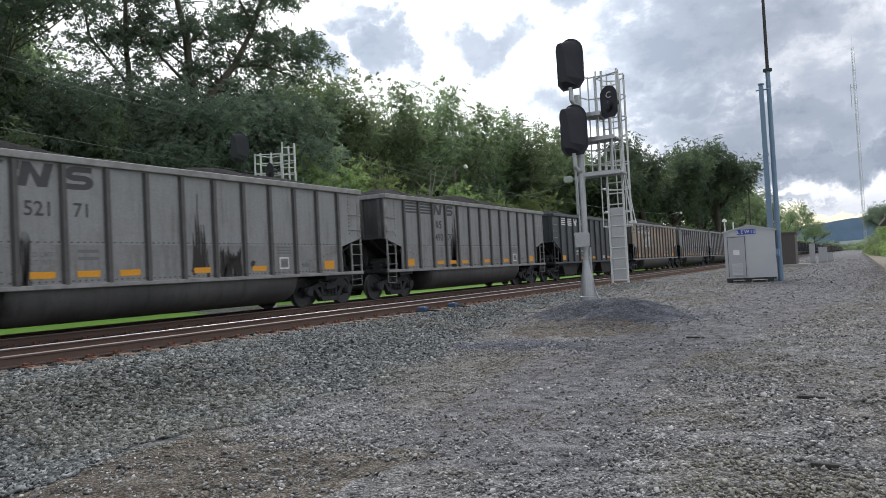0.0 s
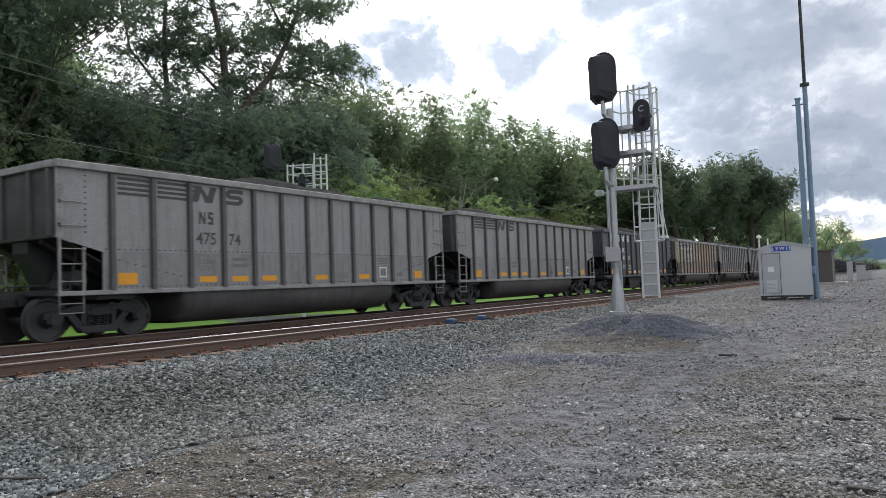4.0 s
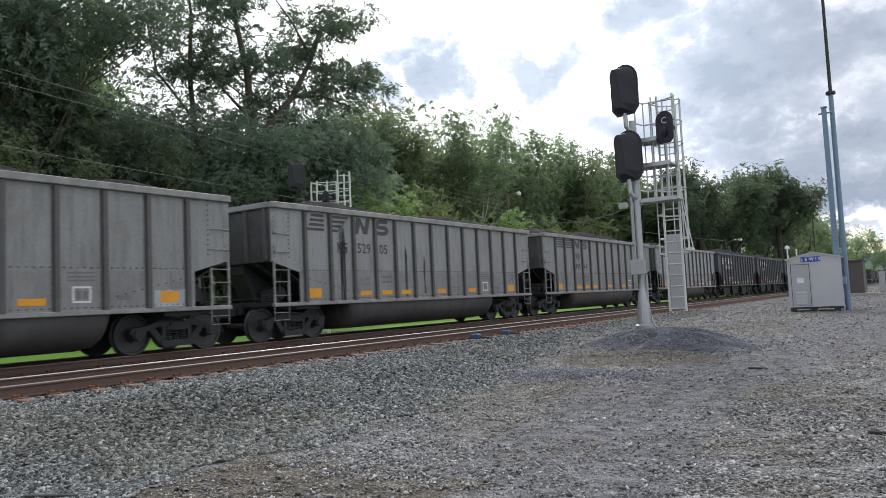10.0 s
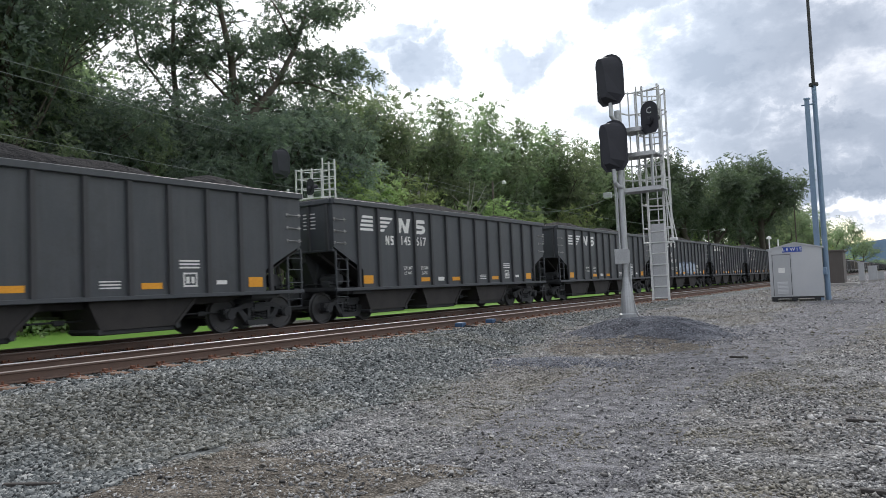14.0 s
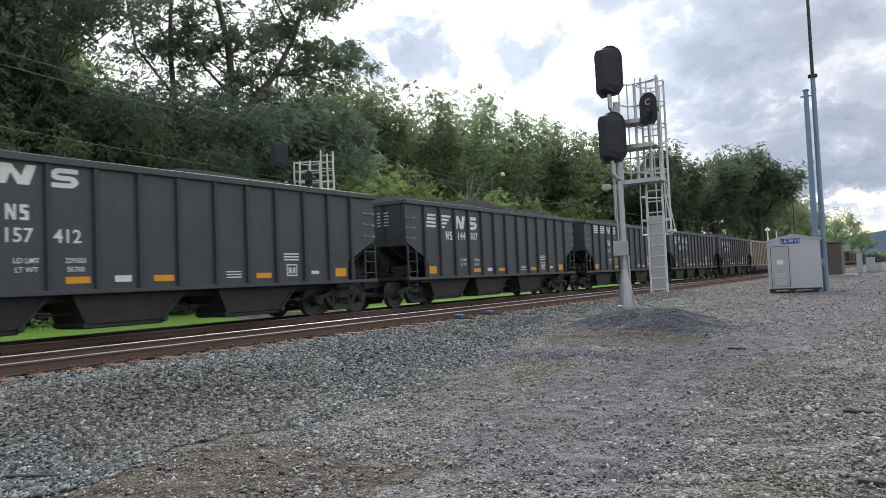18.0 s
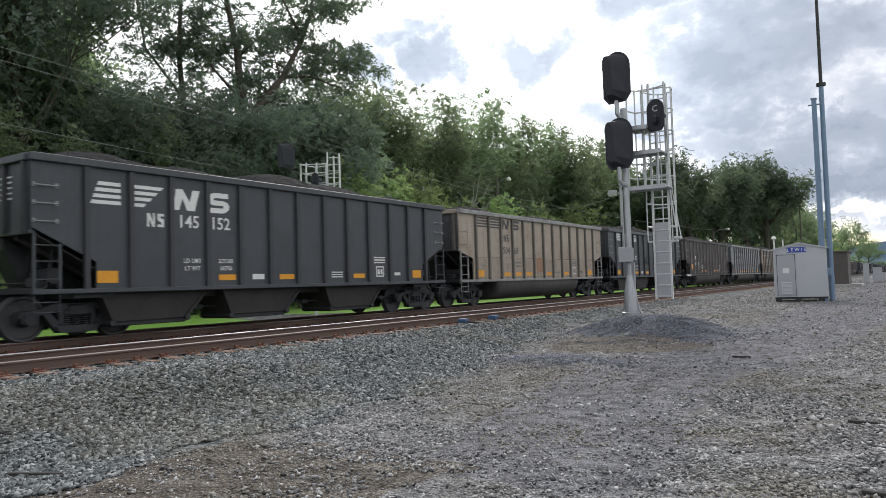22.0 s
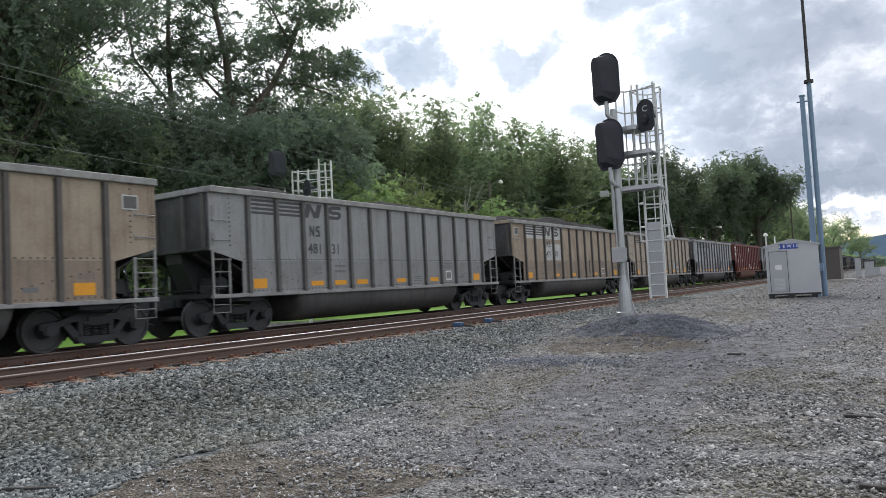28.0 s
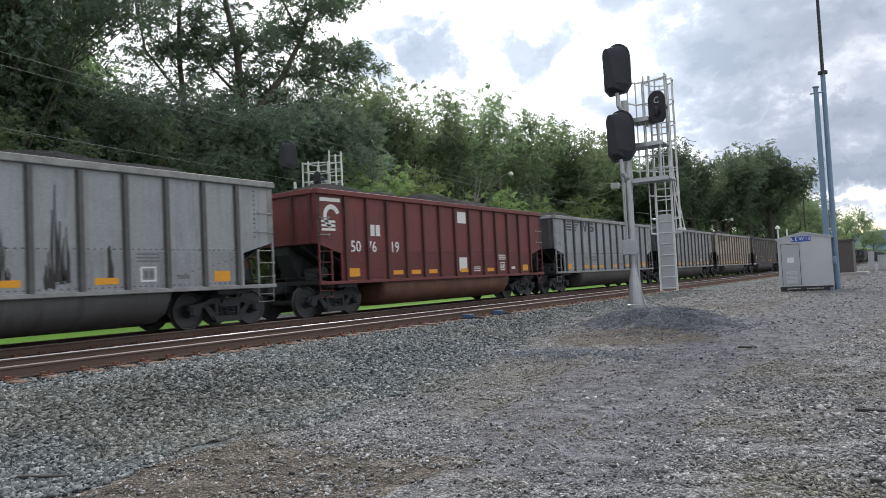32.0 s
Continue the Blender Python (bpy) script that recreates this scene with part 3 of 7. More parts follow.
def height(x, y):
    x, y = np.asarray(x, float), np.asarray(y, float)
    z = -0.62 + 0.30 * sstep(8, 36, y) - 0.12 * sstep(-1.5, 2.5, x) * (1 - sstep(25, 60, y))
    up = sstep(0, 1, (toe(y) - x) / (toe(y) + 10.0))
    z = z + up * (-0.215 - z)
    z = z + 0.27 * np.exp(-((x + 8.4) / 0.85) ** 2 - ((y - 6.3) / 2.0) ** 2) + 0.10 * np.exp(-((x + 8.4) / 0.7) ** 2 - ((y - 11.5) / 1.6) ** 2)
    z = z + 0.46 * np.exp(-(((x + 5.9) / 1.75) ** 2 + ((y - 18.8) / 1.8) ** 2) ** 1.6)
    z = z + 0.10 * np.exp(-((x + 5.8) / 1.3) ** 2 - ((y - 12.7) / 0.8) ** 2)
    down = sstep(18.6, 20.2, -x)
    z = z + down * (-0.5 - z)
    z = z + 3.5 * sstep(40, 75, -x) + 6.0 * sstep(75, 200, -x)
    return z


def wobble(x, y, s=1.0):
    return noise.noise(Vector((x * s, y * s, 0.3)))


def spread(lo, hi, fine_lo, fine_hi, step, grow=1.35):
    mid = list(np.arange(fine_lo, fine_hi + 1e-6, step))
    out, s, p = [], step, fine_hi
    while p < hi:
        s *= grow
        p += s
        out.append(min(p, hi))
    inn, s, p = [], step, fine_lo
    while p > lo:
        s *= grow
        p -= s
        inn.append(max(p, lo))
    return inn[::-1] + mid + out


def build_ground():
    xs, ys = spread(-3000, 3000, -21, 3.5, 0.2, 1.3), spread(-600, 4500, 1.0, 27, 0.2, 1.16)
    nx, ny = len(xs), len(ys)
    gx, gy = np.meshgrid(xs, ys)
    gz = height(gx, gy)
    jig = np.random.default_rng(3).normal(0, 0.010, gz.shape)
    gz = gz + np.where((np.abs(gx) < 22) & (gy < 30), jig, 0)
    verts = np.stack([gx, gy, gz], -1).reshape(-1, 3).tolist()
    faces, mats = [], []
    for j in range(ny - 1):
        for i in range(nx - 1):
            a = j * nx + i
            faces.append((a, a + 1, a + nx + 1, a + nx))
            x, y = (xs[i] + xs[i + 1]) / 2, (ys[j] + ys[j + 1]) / 2
            w = wobble(x, y, 0.9) * 0.5
            k = 0
            if x < -19.6 or x > 30:
                k = 0 if ((x + 25) / 4.5) ** 2 + ((y - 27) / 4.0) ** 2 < 1 + w else 2
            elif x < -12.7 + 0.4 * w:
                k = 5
            elif x < float(toe(y)) + 0.1 + w:
                k = 1
            elif y < 5.2 + w and x < -3.2 + 2 * w or ((x + 5.5) / 1.7) ** 2 + ((y - 15.6) / 1.4) ** 2 < 1 + w:
                k = 4
            elif ((x + 5.7) / 2.0) ** 2 + ((y - 18.6) / 1.9) ** 2 < 1.0 + w or ((x + 5.8) / 1.4) ** 2 + ((y - 12.6) / 0.6) ** 2 < 1.0 + w:
                k = 3
            elif abs(x - path(y)) < 0.75 + 0.04 * y + 0.8 * w and y > 5:
                k = 6
            mats.append(k)
    me = bpy.data.meshes.new("ground")
    me.from_pydata(verts, [], faces)
    for m in (M_YARD, M_BALLAST, M_GRASS, M_DARKSTONE, M_SOIL, M_BALLAST_DARK, M_PATH):
        me.materials.append(m)
    me.polygons.foreach_set("material_index", mats)
    me.polygons.foreach_set("use_smooth", [True] * len(mats))
    return tagged(new("ground", me), "grey gravel yard with ballast shoulder and mown grass beyond", "ground", kind="structure")


CORNERS = np.array([(-1, -1, -1), (1, -1, -1), (1, 1, -1), (-1, 1, -1), (-1, -1, 1), (1, -1, 1), (1, 1, 1), (-1, 1, 1)], float)
SIDES = np.array([(3, 2, 1, 0), (4, 5, 6, 7), (0, 1, 5, 4), (1, 2, 6, 5), (2, 3, 7, 6), (3, 0, 4, 7)])


def scatter(name, x, y, size, material, label, seed, sink=0.22):
    """Angular stones lying at random on the ground, in one mesh."""
    rng = np.random.default_rng(seed)
    n = len(x)
    c = CORNERS[None] * (1 + rng.uniform(-0.45, 0.25, (n, 8, 3)))
    c = c * (size[:, None, None] * 0.5) * np.stack([rng.uniform(0.85, 1.5, n), rng.uniform(0.6, 1.1, n), rng.uniform(0.20, 0.48, n)], -1)[:, None]
    q = rng.normal(0, 1, (n, 4)) * np.array([1.0, 0.24, 0.24, 1.0])
    q /= np.linalg.norm(q, axis=1)[:, None]
    w, a, b, d = q.T
    rot = np.stack([np.stack([1 - 2 * (b * b + d * d), 2 * (a * b - d * w), 2 * (a * d + b * w)], -1),
                    np.stack([2 * (a * b + d * w), 1 - 2 * (a * a + d * d), 2 * (b * d - a * w)], -1),
                    np.stack([2 * (a * d - b * w), 2 * (b * d + a * w), 1 - 2 * (a * a + b * b)], -1)], 1)
    v = np.einsum("nij,nkj->nki", rot, c)
    v[..., 0] += x[:, None]
    v[..., 1] += y[:, None]
    v[..., 2] += (height(x, y) + size * sink)[:, None]
    f = (SIDES[None] + (np.arange(n) * 8)[:, None, None]).reshape(-1)
    me = bpy.data.meshes.new(name)
    me.vertices.add(n * 8)
    me.vertices.foreach_set("co", v.reshape(-1))
    me.loops.add(n * 24)
    me.loops.foreach_set("vertex_index", f)
    me.polygons.add(n * 6)
    me.polygons.foreach_set("loop_start", np.arange(n * 6) * 4)
    me.update(calc_edges=True)
    me.materials.append(material)
    return tagged(new(name, me), label, "stones", kind="stuff")


def build_stones():
    rng = np.random.default_rng(11)

    def field(n, near, far, yaw0, yaw1):
        """more to the square metre the nearer they lie to where one stands"""
        r = near * (far / near) ** rng.random(n)
        a = np.radians(rng.uniform(yaw0, yaw1, n))
        return -r * np.sin(a), r * np.cos(a), r
    x, y, r = field(240000, 4.2, 110, -6, 68)
    t = toe(y) + 0.35 * np.sin(y * 1.7) + 0.2 * np.sin(y * 4.1)
    dark = ((x + 5.7) / 2.0) ** 2 + ((y - 18.6) / 1.9) ** 2 < 1.1
    yard = (x > t - 0.35) & ~dark
    thin = rng.random(len(x)) < 0.75
    patch = np.sin(x * 1.3 + 2 * np.sin(y * 0.5)) + np.sin(y * 0.9 + x * 0.6)
    soil = ((y < 5.0) & (x < -3.0) & (x > toe(y) + 0.25)) | (((x + 5.5) / 1.7) ** 2 + ((y - 15.6) / 1.4) ** 2 < 1)
    sel = yard & (thin | (patch > 0.2)) & (~soil | (rng.random(len(x)) < 0.26)) & ((np.abs(x - path(y)) > 0.8 + 0.04 * y) | (rng.random(len(x)) < 0.4))
    size = (0.009 + 0.017 * rng.random(len(x)) ** 2) * (1 + 0.10 * sstep(-3.2, -1.0, x) * (1 - sstep(9, 14, y))) + 0.016 * (rng.random(len(x)) < 0.03)
    size = size * (1 + 0.035 * r)
    scatter("yard_stones", x[sel], y[sel], size[sel], M_STONE, "loose grey yard gravel", 5)
    bx, by, br = field(240000, 5.0, 40, 8, 68)
    keep = (bx < toe(by) + 0.12 + 0.25 * np.sin(by * 2.3)) & (bx > -10.45)
    bs = 0.027 + 0.034 * rng.random(len(bx)) ** 1.6
    scatter("ballast_stones", bx[keep], by[keep], bs[keep], M_STONE_BLUE, "crushed blue-grey track ballast heaped at the shoulder", 6, 0.2)
    mx, my = -5.7 + rng.normal(0, 1.25, 9000), 18.4 + rng.normal(0, 1.15, 9000)
    px, py = -5.8 + rng.normal(0, 0.7, 4500), 12.6 + rng.normal(0, 0.38, 4500)
    qx, qy = np.concatenate([mx, px]), np.concatenate([my, py])
    scatter("slate_stones", qx, qy, 0.014 + 0.018 * rng.random(len(qx)), M_STONE_SLATE, "fine blue-black stone heaped round the mast", 9)
    # ballast between the rails and round the ties
    n = 18000
    tx, ty = rng.uniform(-18.6, -10.3, n), 4 + 50 * rng.random(n) ** 1.6
    ts = 0.04 + 0.03 * rng.random(n)
    near = tx > -12.6
    scatter("track_stones", tx[near], ty[near], ts[near], M_STONE_BLUE, "ballast between the ties", 7, 0.3)
    scatter("dark_track_stones", tx[~near], ty[~near], ts[~near], M_STONE_DARK, "near-black ballast under the train", 8, 0.3)


# ---- tracks ----
RAIL = [(-0.075, -0.172), (0.075, -0.172), (0.075, -0.160), (0.012, -0.142), (0.010, -0.045), (0.036, -0.036), (0.037, -0.008), (0.030, 0.0), (-0.030, 0.0), (-0.037, -0.008), (-0.036, -0.036), (-0.010, -0.045), (-0.012, -0.142), (-0.075, -0.160)]


def build_track(x, y0, y1, name, label, ties_from, ties_to, shiny):
    tr = thing(name, pose(x, 0, 0), label, "railway track")
    for s in (-0.7525, 0.7525):
        g = Geo().extrude([(s + u, v) for u, v in RAIL], y0, y1, "y")
        rail = part("rail", g, M_RAIL, tr, "rusty steel rail with a worn head")
        part("rail_head", Geo().extrude([(s - 0.0385, -0.013), (s + 0.0385, -0.013), (s + 0.037, -0.005), (s + 0.026, 0.003), (s - 0.026, 0.003), (s - 0.037, -0.005)], y0, y1, "y"), M_RAILTOP if s * shiny > 0 else M_RAILDULL, rail, "worn running surface")
    tie = Geo().box(-1.3, 1.3, -0.115, 0.115, -0.36, -0.178, 0.012).mesh("tie", M_TIE)
    plate = Geo()
    for s in (0.0,):
        plate.box(s - 0.19, s + 0.19, -0.1, 0.1, -0.178, -0.163, 0.004)
        for q in (-1, 1):
            plate.tube((s + q * 0.10, 0.05 * q, -0.17), (s + q * 0.098, 0.05 * q, -0.115), 0.018, n=6)
            plate.box(s + q * 0.1 - 0.03, s + q * 0.1 + 0.03, -0.05 * q - 0.035, -0.05 * q + 0.035, -0.165, -0.12, 0.008)
    plate = plate.mesh("tie_plate", M_SPIKE)
    rng = random.Random(4)
    n = int((ties_to - ties_from) / 0.54)
    for i in range(n):
        m = pose(rng.uniform(-0.05, 0.05), ties_from + i * 0.54 + rng.uniform(-0.03, 0.03), rng.uniform(-0.012, 0.004), 0, 0, rng.uniform(-1.2, 1.2))
        t = part("tie", tie, None, tr, m=m)
        for s in (-0.7525, 0.7525):
            part("tie_plate", plate, None, t, m=pose(s, 0, 0))
    return tr


build_ground()
build_track(TRACK_NEAR, -120, 900, "near_track", "rusty railway track on ballast with timber ties", 2, 110, -1)
build_track(TRACK_FAR, -120, 900, "far_track", "railway track under the coal train", 2, 80, 0)
build_stones()


# ---- coal train ----
PITCH, SPEED, FIRST = 16.3, 15.463, 19.74
AXLE, WHEEL, TRUCK = 1.0, 0.47, 6.2
END = 7.4


def wheelset_mesh():
    g = Geo().tube((-0.95, 0, 0), (0.95, 0, 0), 0.08, n=10)
    for s in (-1, 1):
        prof = [(0.68, 0.10), (0.68, WHEEL + 0.028), (0.705, WHEEL + 0.028), (0.72, WHEEL), (0.815, WHEEL - 0.006), (0.815, WHEEL - 0.055), (0.775, WHEEL - 0.08), (0.765, 0.18), (0.83, 0.14), (0.83, 0.10)]
        g.lathe([(s * a, r) for a, r in prof], 28)
    # cast marks on the plate, and the bolted end cap
    for k in range(3):
        t = k * 2 * math.pi / 3
        for s in (-1, 1):
            g.tube((s * 0.93, 0.045 * math.cos(t), 0.045 * math.sin(t)), (s * 0.985, 0.045 * math.cos(t), 0.045 * math.sin(t)), 0.016, n=6)
    return g.mesh("wheelset", M_WHEEL)


def side_frame_mesh(s):
    """Cast side frame of a three-piece truck, with window openings."""
    x0, x1 = (0.9, 1.06) if s > 0 else (-1.06, -0.9)
    g = Geo()
    # top member arching over the bolster, lower tension member
    top = [(-1.22, 0.60), (-0.78, 0.66), (-0.5, 0.76), (0.5, 0.76), (0.78, 0.66), (1.22, 0.60), (1.22, 0.48), (0.74, 0.54), (0.48, 0.62), (-0.48, 0.62), (-0.74, 0.54), (-1.22, 0.48)]
    g.extrude(top, x0, x1)
    for q in (-1, 1):
        leg = [(q * 0.74, 0.56), (q * 0.60, 0.60), (q * 0.30, 0.27), (q * 0.46, 0.20)]
        g.extrude(leg, x0, x1)
        g.extrude([(q * 0.30, 0.62), (q * 0.40, 0.62), (q * 0.40, 0.22), (q * 0.30, 0.22)], x0, x1)
        # pedestal and bearing adapter over the axle end
        g.extrude([(q * 0.80, 0.62), (q * 1.20, 0.62), (q * 1.16, 0.40), (q * 1.10, 0.36), (q * 0.90, 0.36), (q * 0.84, 0.40)], x0 - 0.02, x1 + 0.02)
        g.tube((x0 - 0.01 if s > 0 else x1 + 0.01, q * AXLE, WHEEL), (x1 + 0.05 if s > 0 else x0 - 0.05, q * AXLE, WHEEL), 0.13, n=14)
    g.extrude([(-0.48, 0.30), (0.48, 0.30), (0.40, 0.15), (-0.40, 0.15)], x0 - 0.04, x1 + 0.04)
    # springs
    for q in (-0.2, 0.0, 0.2):
        for k in range(5):
            z = 0.31 + k * 0.045
            g.lathe([(z, 0.075), (z + 0.011, 0.088), (z + 0.022, 0.088), (z + 0.033, 0.075)], 10, "z", ((x0 + x1) / 2, q, 0))
    g.box(x0 - 0.02, x1 + 0.03, -0.3, 0.3, 0.53, 0.64, 0.02)
    return g.mesh("side_frame", M_UNDER)


MESH = {}


def shared(key, make):
    if key not in MESH:
        MESH[key] = make()
    return MESH[key]


WHEELSETS = {-1: [], 1: []}


def add_truck(car, y):
    truck = part("truck", shared("bolster", lambda: Geo().box(-1.1, 1.1, -0.2, 0.2, 0.5, 0.74, 0.03).box(-0.35, 0.35, -0.35, 0.35, 0.74, 0.86).tube((-0.8, -0.55, 0.42), (0.8, -0.55, 0.42), 0.05).tube((-0.8, 0.55, 0.42), (0.8, 0.55, 0.42), 0.05).mesh("bolster", M_UNDER)), None, car, m=pose(0, y, 0))
    for s in (-1, 1):
        part("side_frame", shared(("side", s), lambda: side_frame_mesh(s)), None, truck)
    for q in (-1, 1):
        part("wheelset", shared("wheelset", wheelset_mesh), None, truck, "worn steel wheels on an axle", m=pose(0, q * AXLE, WHEEL))
    return truck


def coal_mesh(seed, peak):
    rng = random.Random(seed)
    nx, ny = 13, 60
    g = Geo()
    pts, faces = [], []
    ph = rng.uniform(0, 6)
    for j in range(ny):
        y = -END + 0.12 + (2 * END - 0.24) * j / (ny - 1)
        run = min(1, (END - abs(y)) / 2.2)
        for i in range(nx):
            x = -1.44 + 2.88 * i / (nx - 1)
            crown = max(0.0, 1 - (x / 1.44) ** 2) ** 0.8
            z = 3.66 + (0.10 + peak * run * (0.72 + 0.22 * math.sin(y * 0.9 + ph) + 0.12 * math.sin(y * 2.1 + 2 * ph))) * crown + rng.uniform(-0.025, 0.03)
            pts.append((x, y, z))
    for j in range(ny - 1):
        for i in range(nx - 1):
            a = j * nx + i
            faces.append((a, a + 1, a + nx + 1, a + nx))
    g.add(pts, faces)
    return g.mesh("coal", M_COAL)


def side_outline(kind):
    if kind == "gondola":
        cut = [(6.38, 1.88), (6.38, 1.0)]
        end = 2.16
    else:
        cut = [(6.05, 1.62), (6.05, 1.0)]
        end = 2.30
    right = [(END, 3.72), (END, end)] + cut
    left = [(-y, z) for y, z in right[::-1]]
    return right + left


def wall_mesh(kind, paint):
    return Geo().extrude(side_outline(kind), 1.47, 1.52).mesh("side_wall", paint)


def end_sheet_mesh(kind, paint):
    """Upright sheet across the end, with a turned flange along its foot."""
    w, y = 1.47, END
    return Geo().box(-w, w, y - 0.05, y, 2.2, 3.72).box(-w, w, y - 0.09, y + 0.025, 2.17, 2.235, 0.008).mesh("end_sheet", paint)


def slope_sheet_mesh():
    """Floor sheet sloping down and in under the end sheet, stiffened by two ribs."""
    w, y, inner, t = 1.47, END - 0.04, 5.4, 0.05
    g = Geo()
    pts = [(w, y, 2.19), (-w, y, 2.19), (w, inner, 1.1), (-w, inner, 1.1)]
    pts += [(a, b - t, c) for a, b, c in pts]
    g.add(pts, [(0, 1, 3, 2), (4, 6, 7, 5), (0, 4, 5, 1), (2, 3, 7, 6), (0, 2, 6, 4), (1, 5, 7, 3)])
    for x in (-0.85, 0.85):
        g.extrude([(y, 2.17), (inner, 1.08), (inner + 0.13, 1.06), (y, 2.07)], x - 0.05, x + 0.05, "x")
    return g.mesh("slope_sheet", M_CHUTE)


def rib_mesh(kind, paint):
    if kind == "gondola":
        g = Geo().extrude([(-0.085, 1.04), (0.085, 1.04), (0.085, 3.60), (-0.085, 3.60)], 1.515, 1.53)
        g.extrude([(-0.05, 1.04), (0.05, 1.04), (0.05, 3.60), (-0.05, 3.60)], 1.53, 1.60)
    else:
        g = Geo().box(1.515, 1.60, -0.055, 0.055, 1.04, 3.62, 0.012)
    return g.mesh("rib", paint)


def ladder_mesh(far, kind):
    """Corner ladder: inner and outer stile, rungs between them, and the stirrup step below the sill."""
    g = Geo()
    y0, y1 = END - 0.04, END - 0.56
    g.box(1.515, 1.565, y0 - 0.022, y0 + 0.022, 1.02, 2.2)
    g.box(1.515, 1.565, y1 - 0.022, y1 + 0.022, 1.02, 1.98)
    for z in (1.26, 1.62, 1.94):
        g.tube((1.555, y0, z), (1.555, y1, z), 0.013, n=6)
        for y in (y0, y1):
            g.box(1.56, 1.575, y - 0.03, y + 0.03, z - 0.03, z + 0.03)
    g.pipe([(1.53, y0, 1.02), (1.53, y0, 0.60), (1.53, y1, 0.60), (1.53, y1, 1.02)], 0.015)
    g.tube((1.53, y0, 0.80), (1.53, y1, 0.80), 0.012, n=6)
    if far:
        g.v = [(x, -y, z) for x, y, z in g.v]
    return g


def corner_post_mesh(far, paint):
    """Riveted strip up the corner of the side."""
    s = -1 if far else 1
    g = Geo().box(1.515, 1.532, *sorted((s * (END - 0.15), s * (END + 0.012))), 2.16, 3.62, 0.004)
    for k in range(13):
        g.box(1.532, 1.548, s * (END - 0.07) - 0.016, s * (END - 0.07) + 0.016, 2.24 + k * 0.11, 2.275 + k * 0.11)
    return g.mesh("corner_post", paint)


def grab_iron_mesh(far):
    """Bent hand hold with its two bolted feet."""
    s = -1 if far else 1
    y0, y1 = s * (END - 0.05), s * (END - 0.51)
    g = Geo().pipe([(1.52, y0, 0), (1.59, y0, 0), (1.59, y1, 0), (1.52, y1, 0)], 0.015)
    for y in (y0, y1):
        g.box(1.515, 1.532, y - 0.03, y + 0.03, -0.035, 0.06)
    return g.mesh("grab_iron", M_SCUFF)


def tub_mesh(mat):
    """Rounded bathtub below the sill, between the trucks."""
    g = Geo()
    prof = [(1.47, 1.0), (1.46, 0.80), (1.41, 0.58), (1.28, 0.38), (1.05, 0.25), (0.7, 0.20), (0.0, 0.19), (-0.7, 0.20), (-1.05, 0.25), (-1.28, 0.38), (-1.41, 0.58), (-1.46, 0.80), (-1.47, 1.0)]
    rows = [(-4.30, 0.02), (-4.28, 0.45), (-4.20, 0.85), (-4.08, 0.97), (-3.9, 1.0), (3.9, 1.0), (4.08, 0.97), (4.20, 0.85), (4.28, 0.45), (4.30, 0.02)]
    pts = [(x * (0.96 + 0.04 * k), y, 1.0 - (1.0 - z) * k) for y, k in rows for x, z in prof]
    n = len(prof)
    faces = [(j * n + i, j * n + i + 1, (j + 1) * n + i + 1, (j + 1) * n + i) for j in range(len(rows) - 1) for i in range(n - 1)]
    g.add(pts, faces)
    return g.mesh("tub", mat, smooth=True)


def hopper_mesh(x0, x1):
    """One discharge bay beside the centre sill: steep fore slope, long rear slope."""
    g = Geo()
    if x1 < 0:
        return g.extrude([(-1.25, 1.0), (-1.10, 0.66), (0.95, 0.66), (1.60, 1.0)], x0, x1).mesh("hopper", M_CHUTE)
    g.extrude([(-1.25, 1.0), (-1.02, 0.50), (-0.95, 0.33), (0.88, 0.33), (1.0, 0.40), (1.60, 1.0)], x0, x1)
    # raised flange along the outer edge
    g.extrude([(-1.27, 1.0), (-1.05, 0.50), (-0.97, 0.33), (-0.90, 0.33), (-0.98, 0.52), (-1.19, 1.0)], x1 - 0.02, x1 + 0.03)
    g.extrude([(0.88, 0.33), (1.0, 0.38), (1.62, 1.0), (1.52, 1.0), (0.97, 0.47)], x1 - 0.02, x1 + 0.03)
    return g.mesh("hopper", M_CHUTE)


def gate_mesh(x0, x1):
    """Sliding gate under a discharge bay, between its two round bars."""
    if x1 < 0:
        return Geo().box(x0 + 0.05, x1 - 0.05, -0.9, 0.8, 0.58, 0.68, 0.02).mesh("gate", M_UNDER)
    g = Geo().box(x0 + 0.05, x1 - 0.05, -0.98, 0.95, 0.22, 0.34, 0.02)
    g.tube((x0 + 0.05, -0.98, 0.30), (x1 + 0.03 if x1 > 0 else x1, -0.98, 0.30), 0.06, n=8)
    g.tube((x0 + 0.05, 0.97, 0.33), (x1 + 0.03 if x1 > 0 else x1, 0.97, 0.33), 0.07, n=8)
    return g.mesh("gate", M_UNDER)


def gate_rod_mesh():
    g = Geo().tube((0.9, -5.0, 0.55), (0.9, 5.2, 0.55), 0.022, n=6)
    for y in (-3.0, 0.75, 4.4):
        g.box(0.85, 0.95, y - 0.12, y + 0.12, 0.48, 0.60, 0.02)
    return g.mesh("gate_rod", M_UNDER)


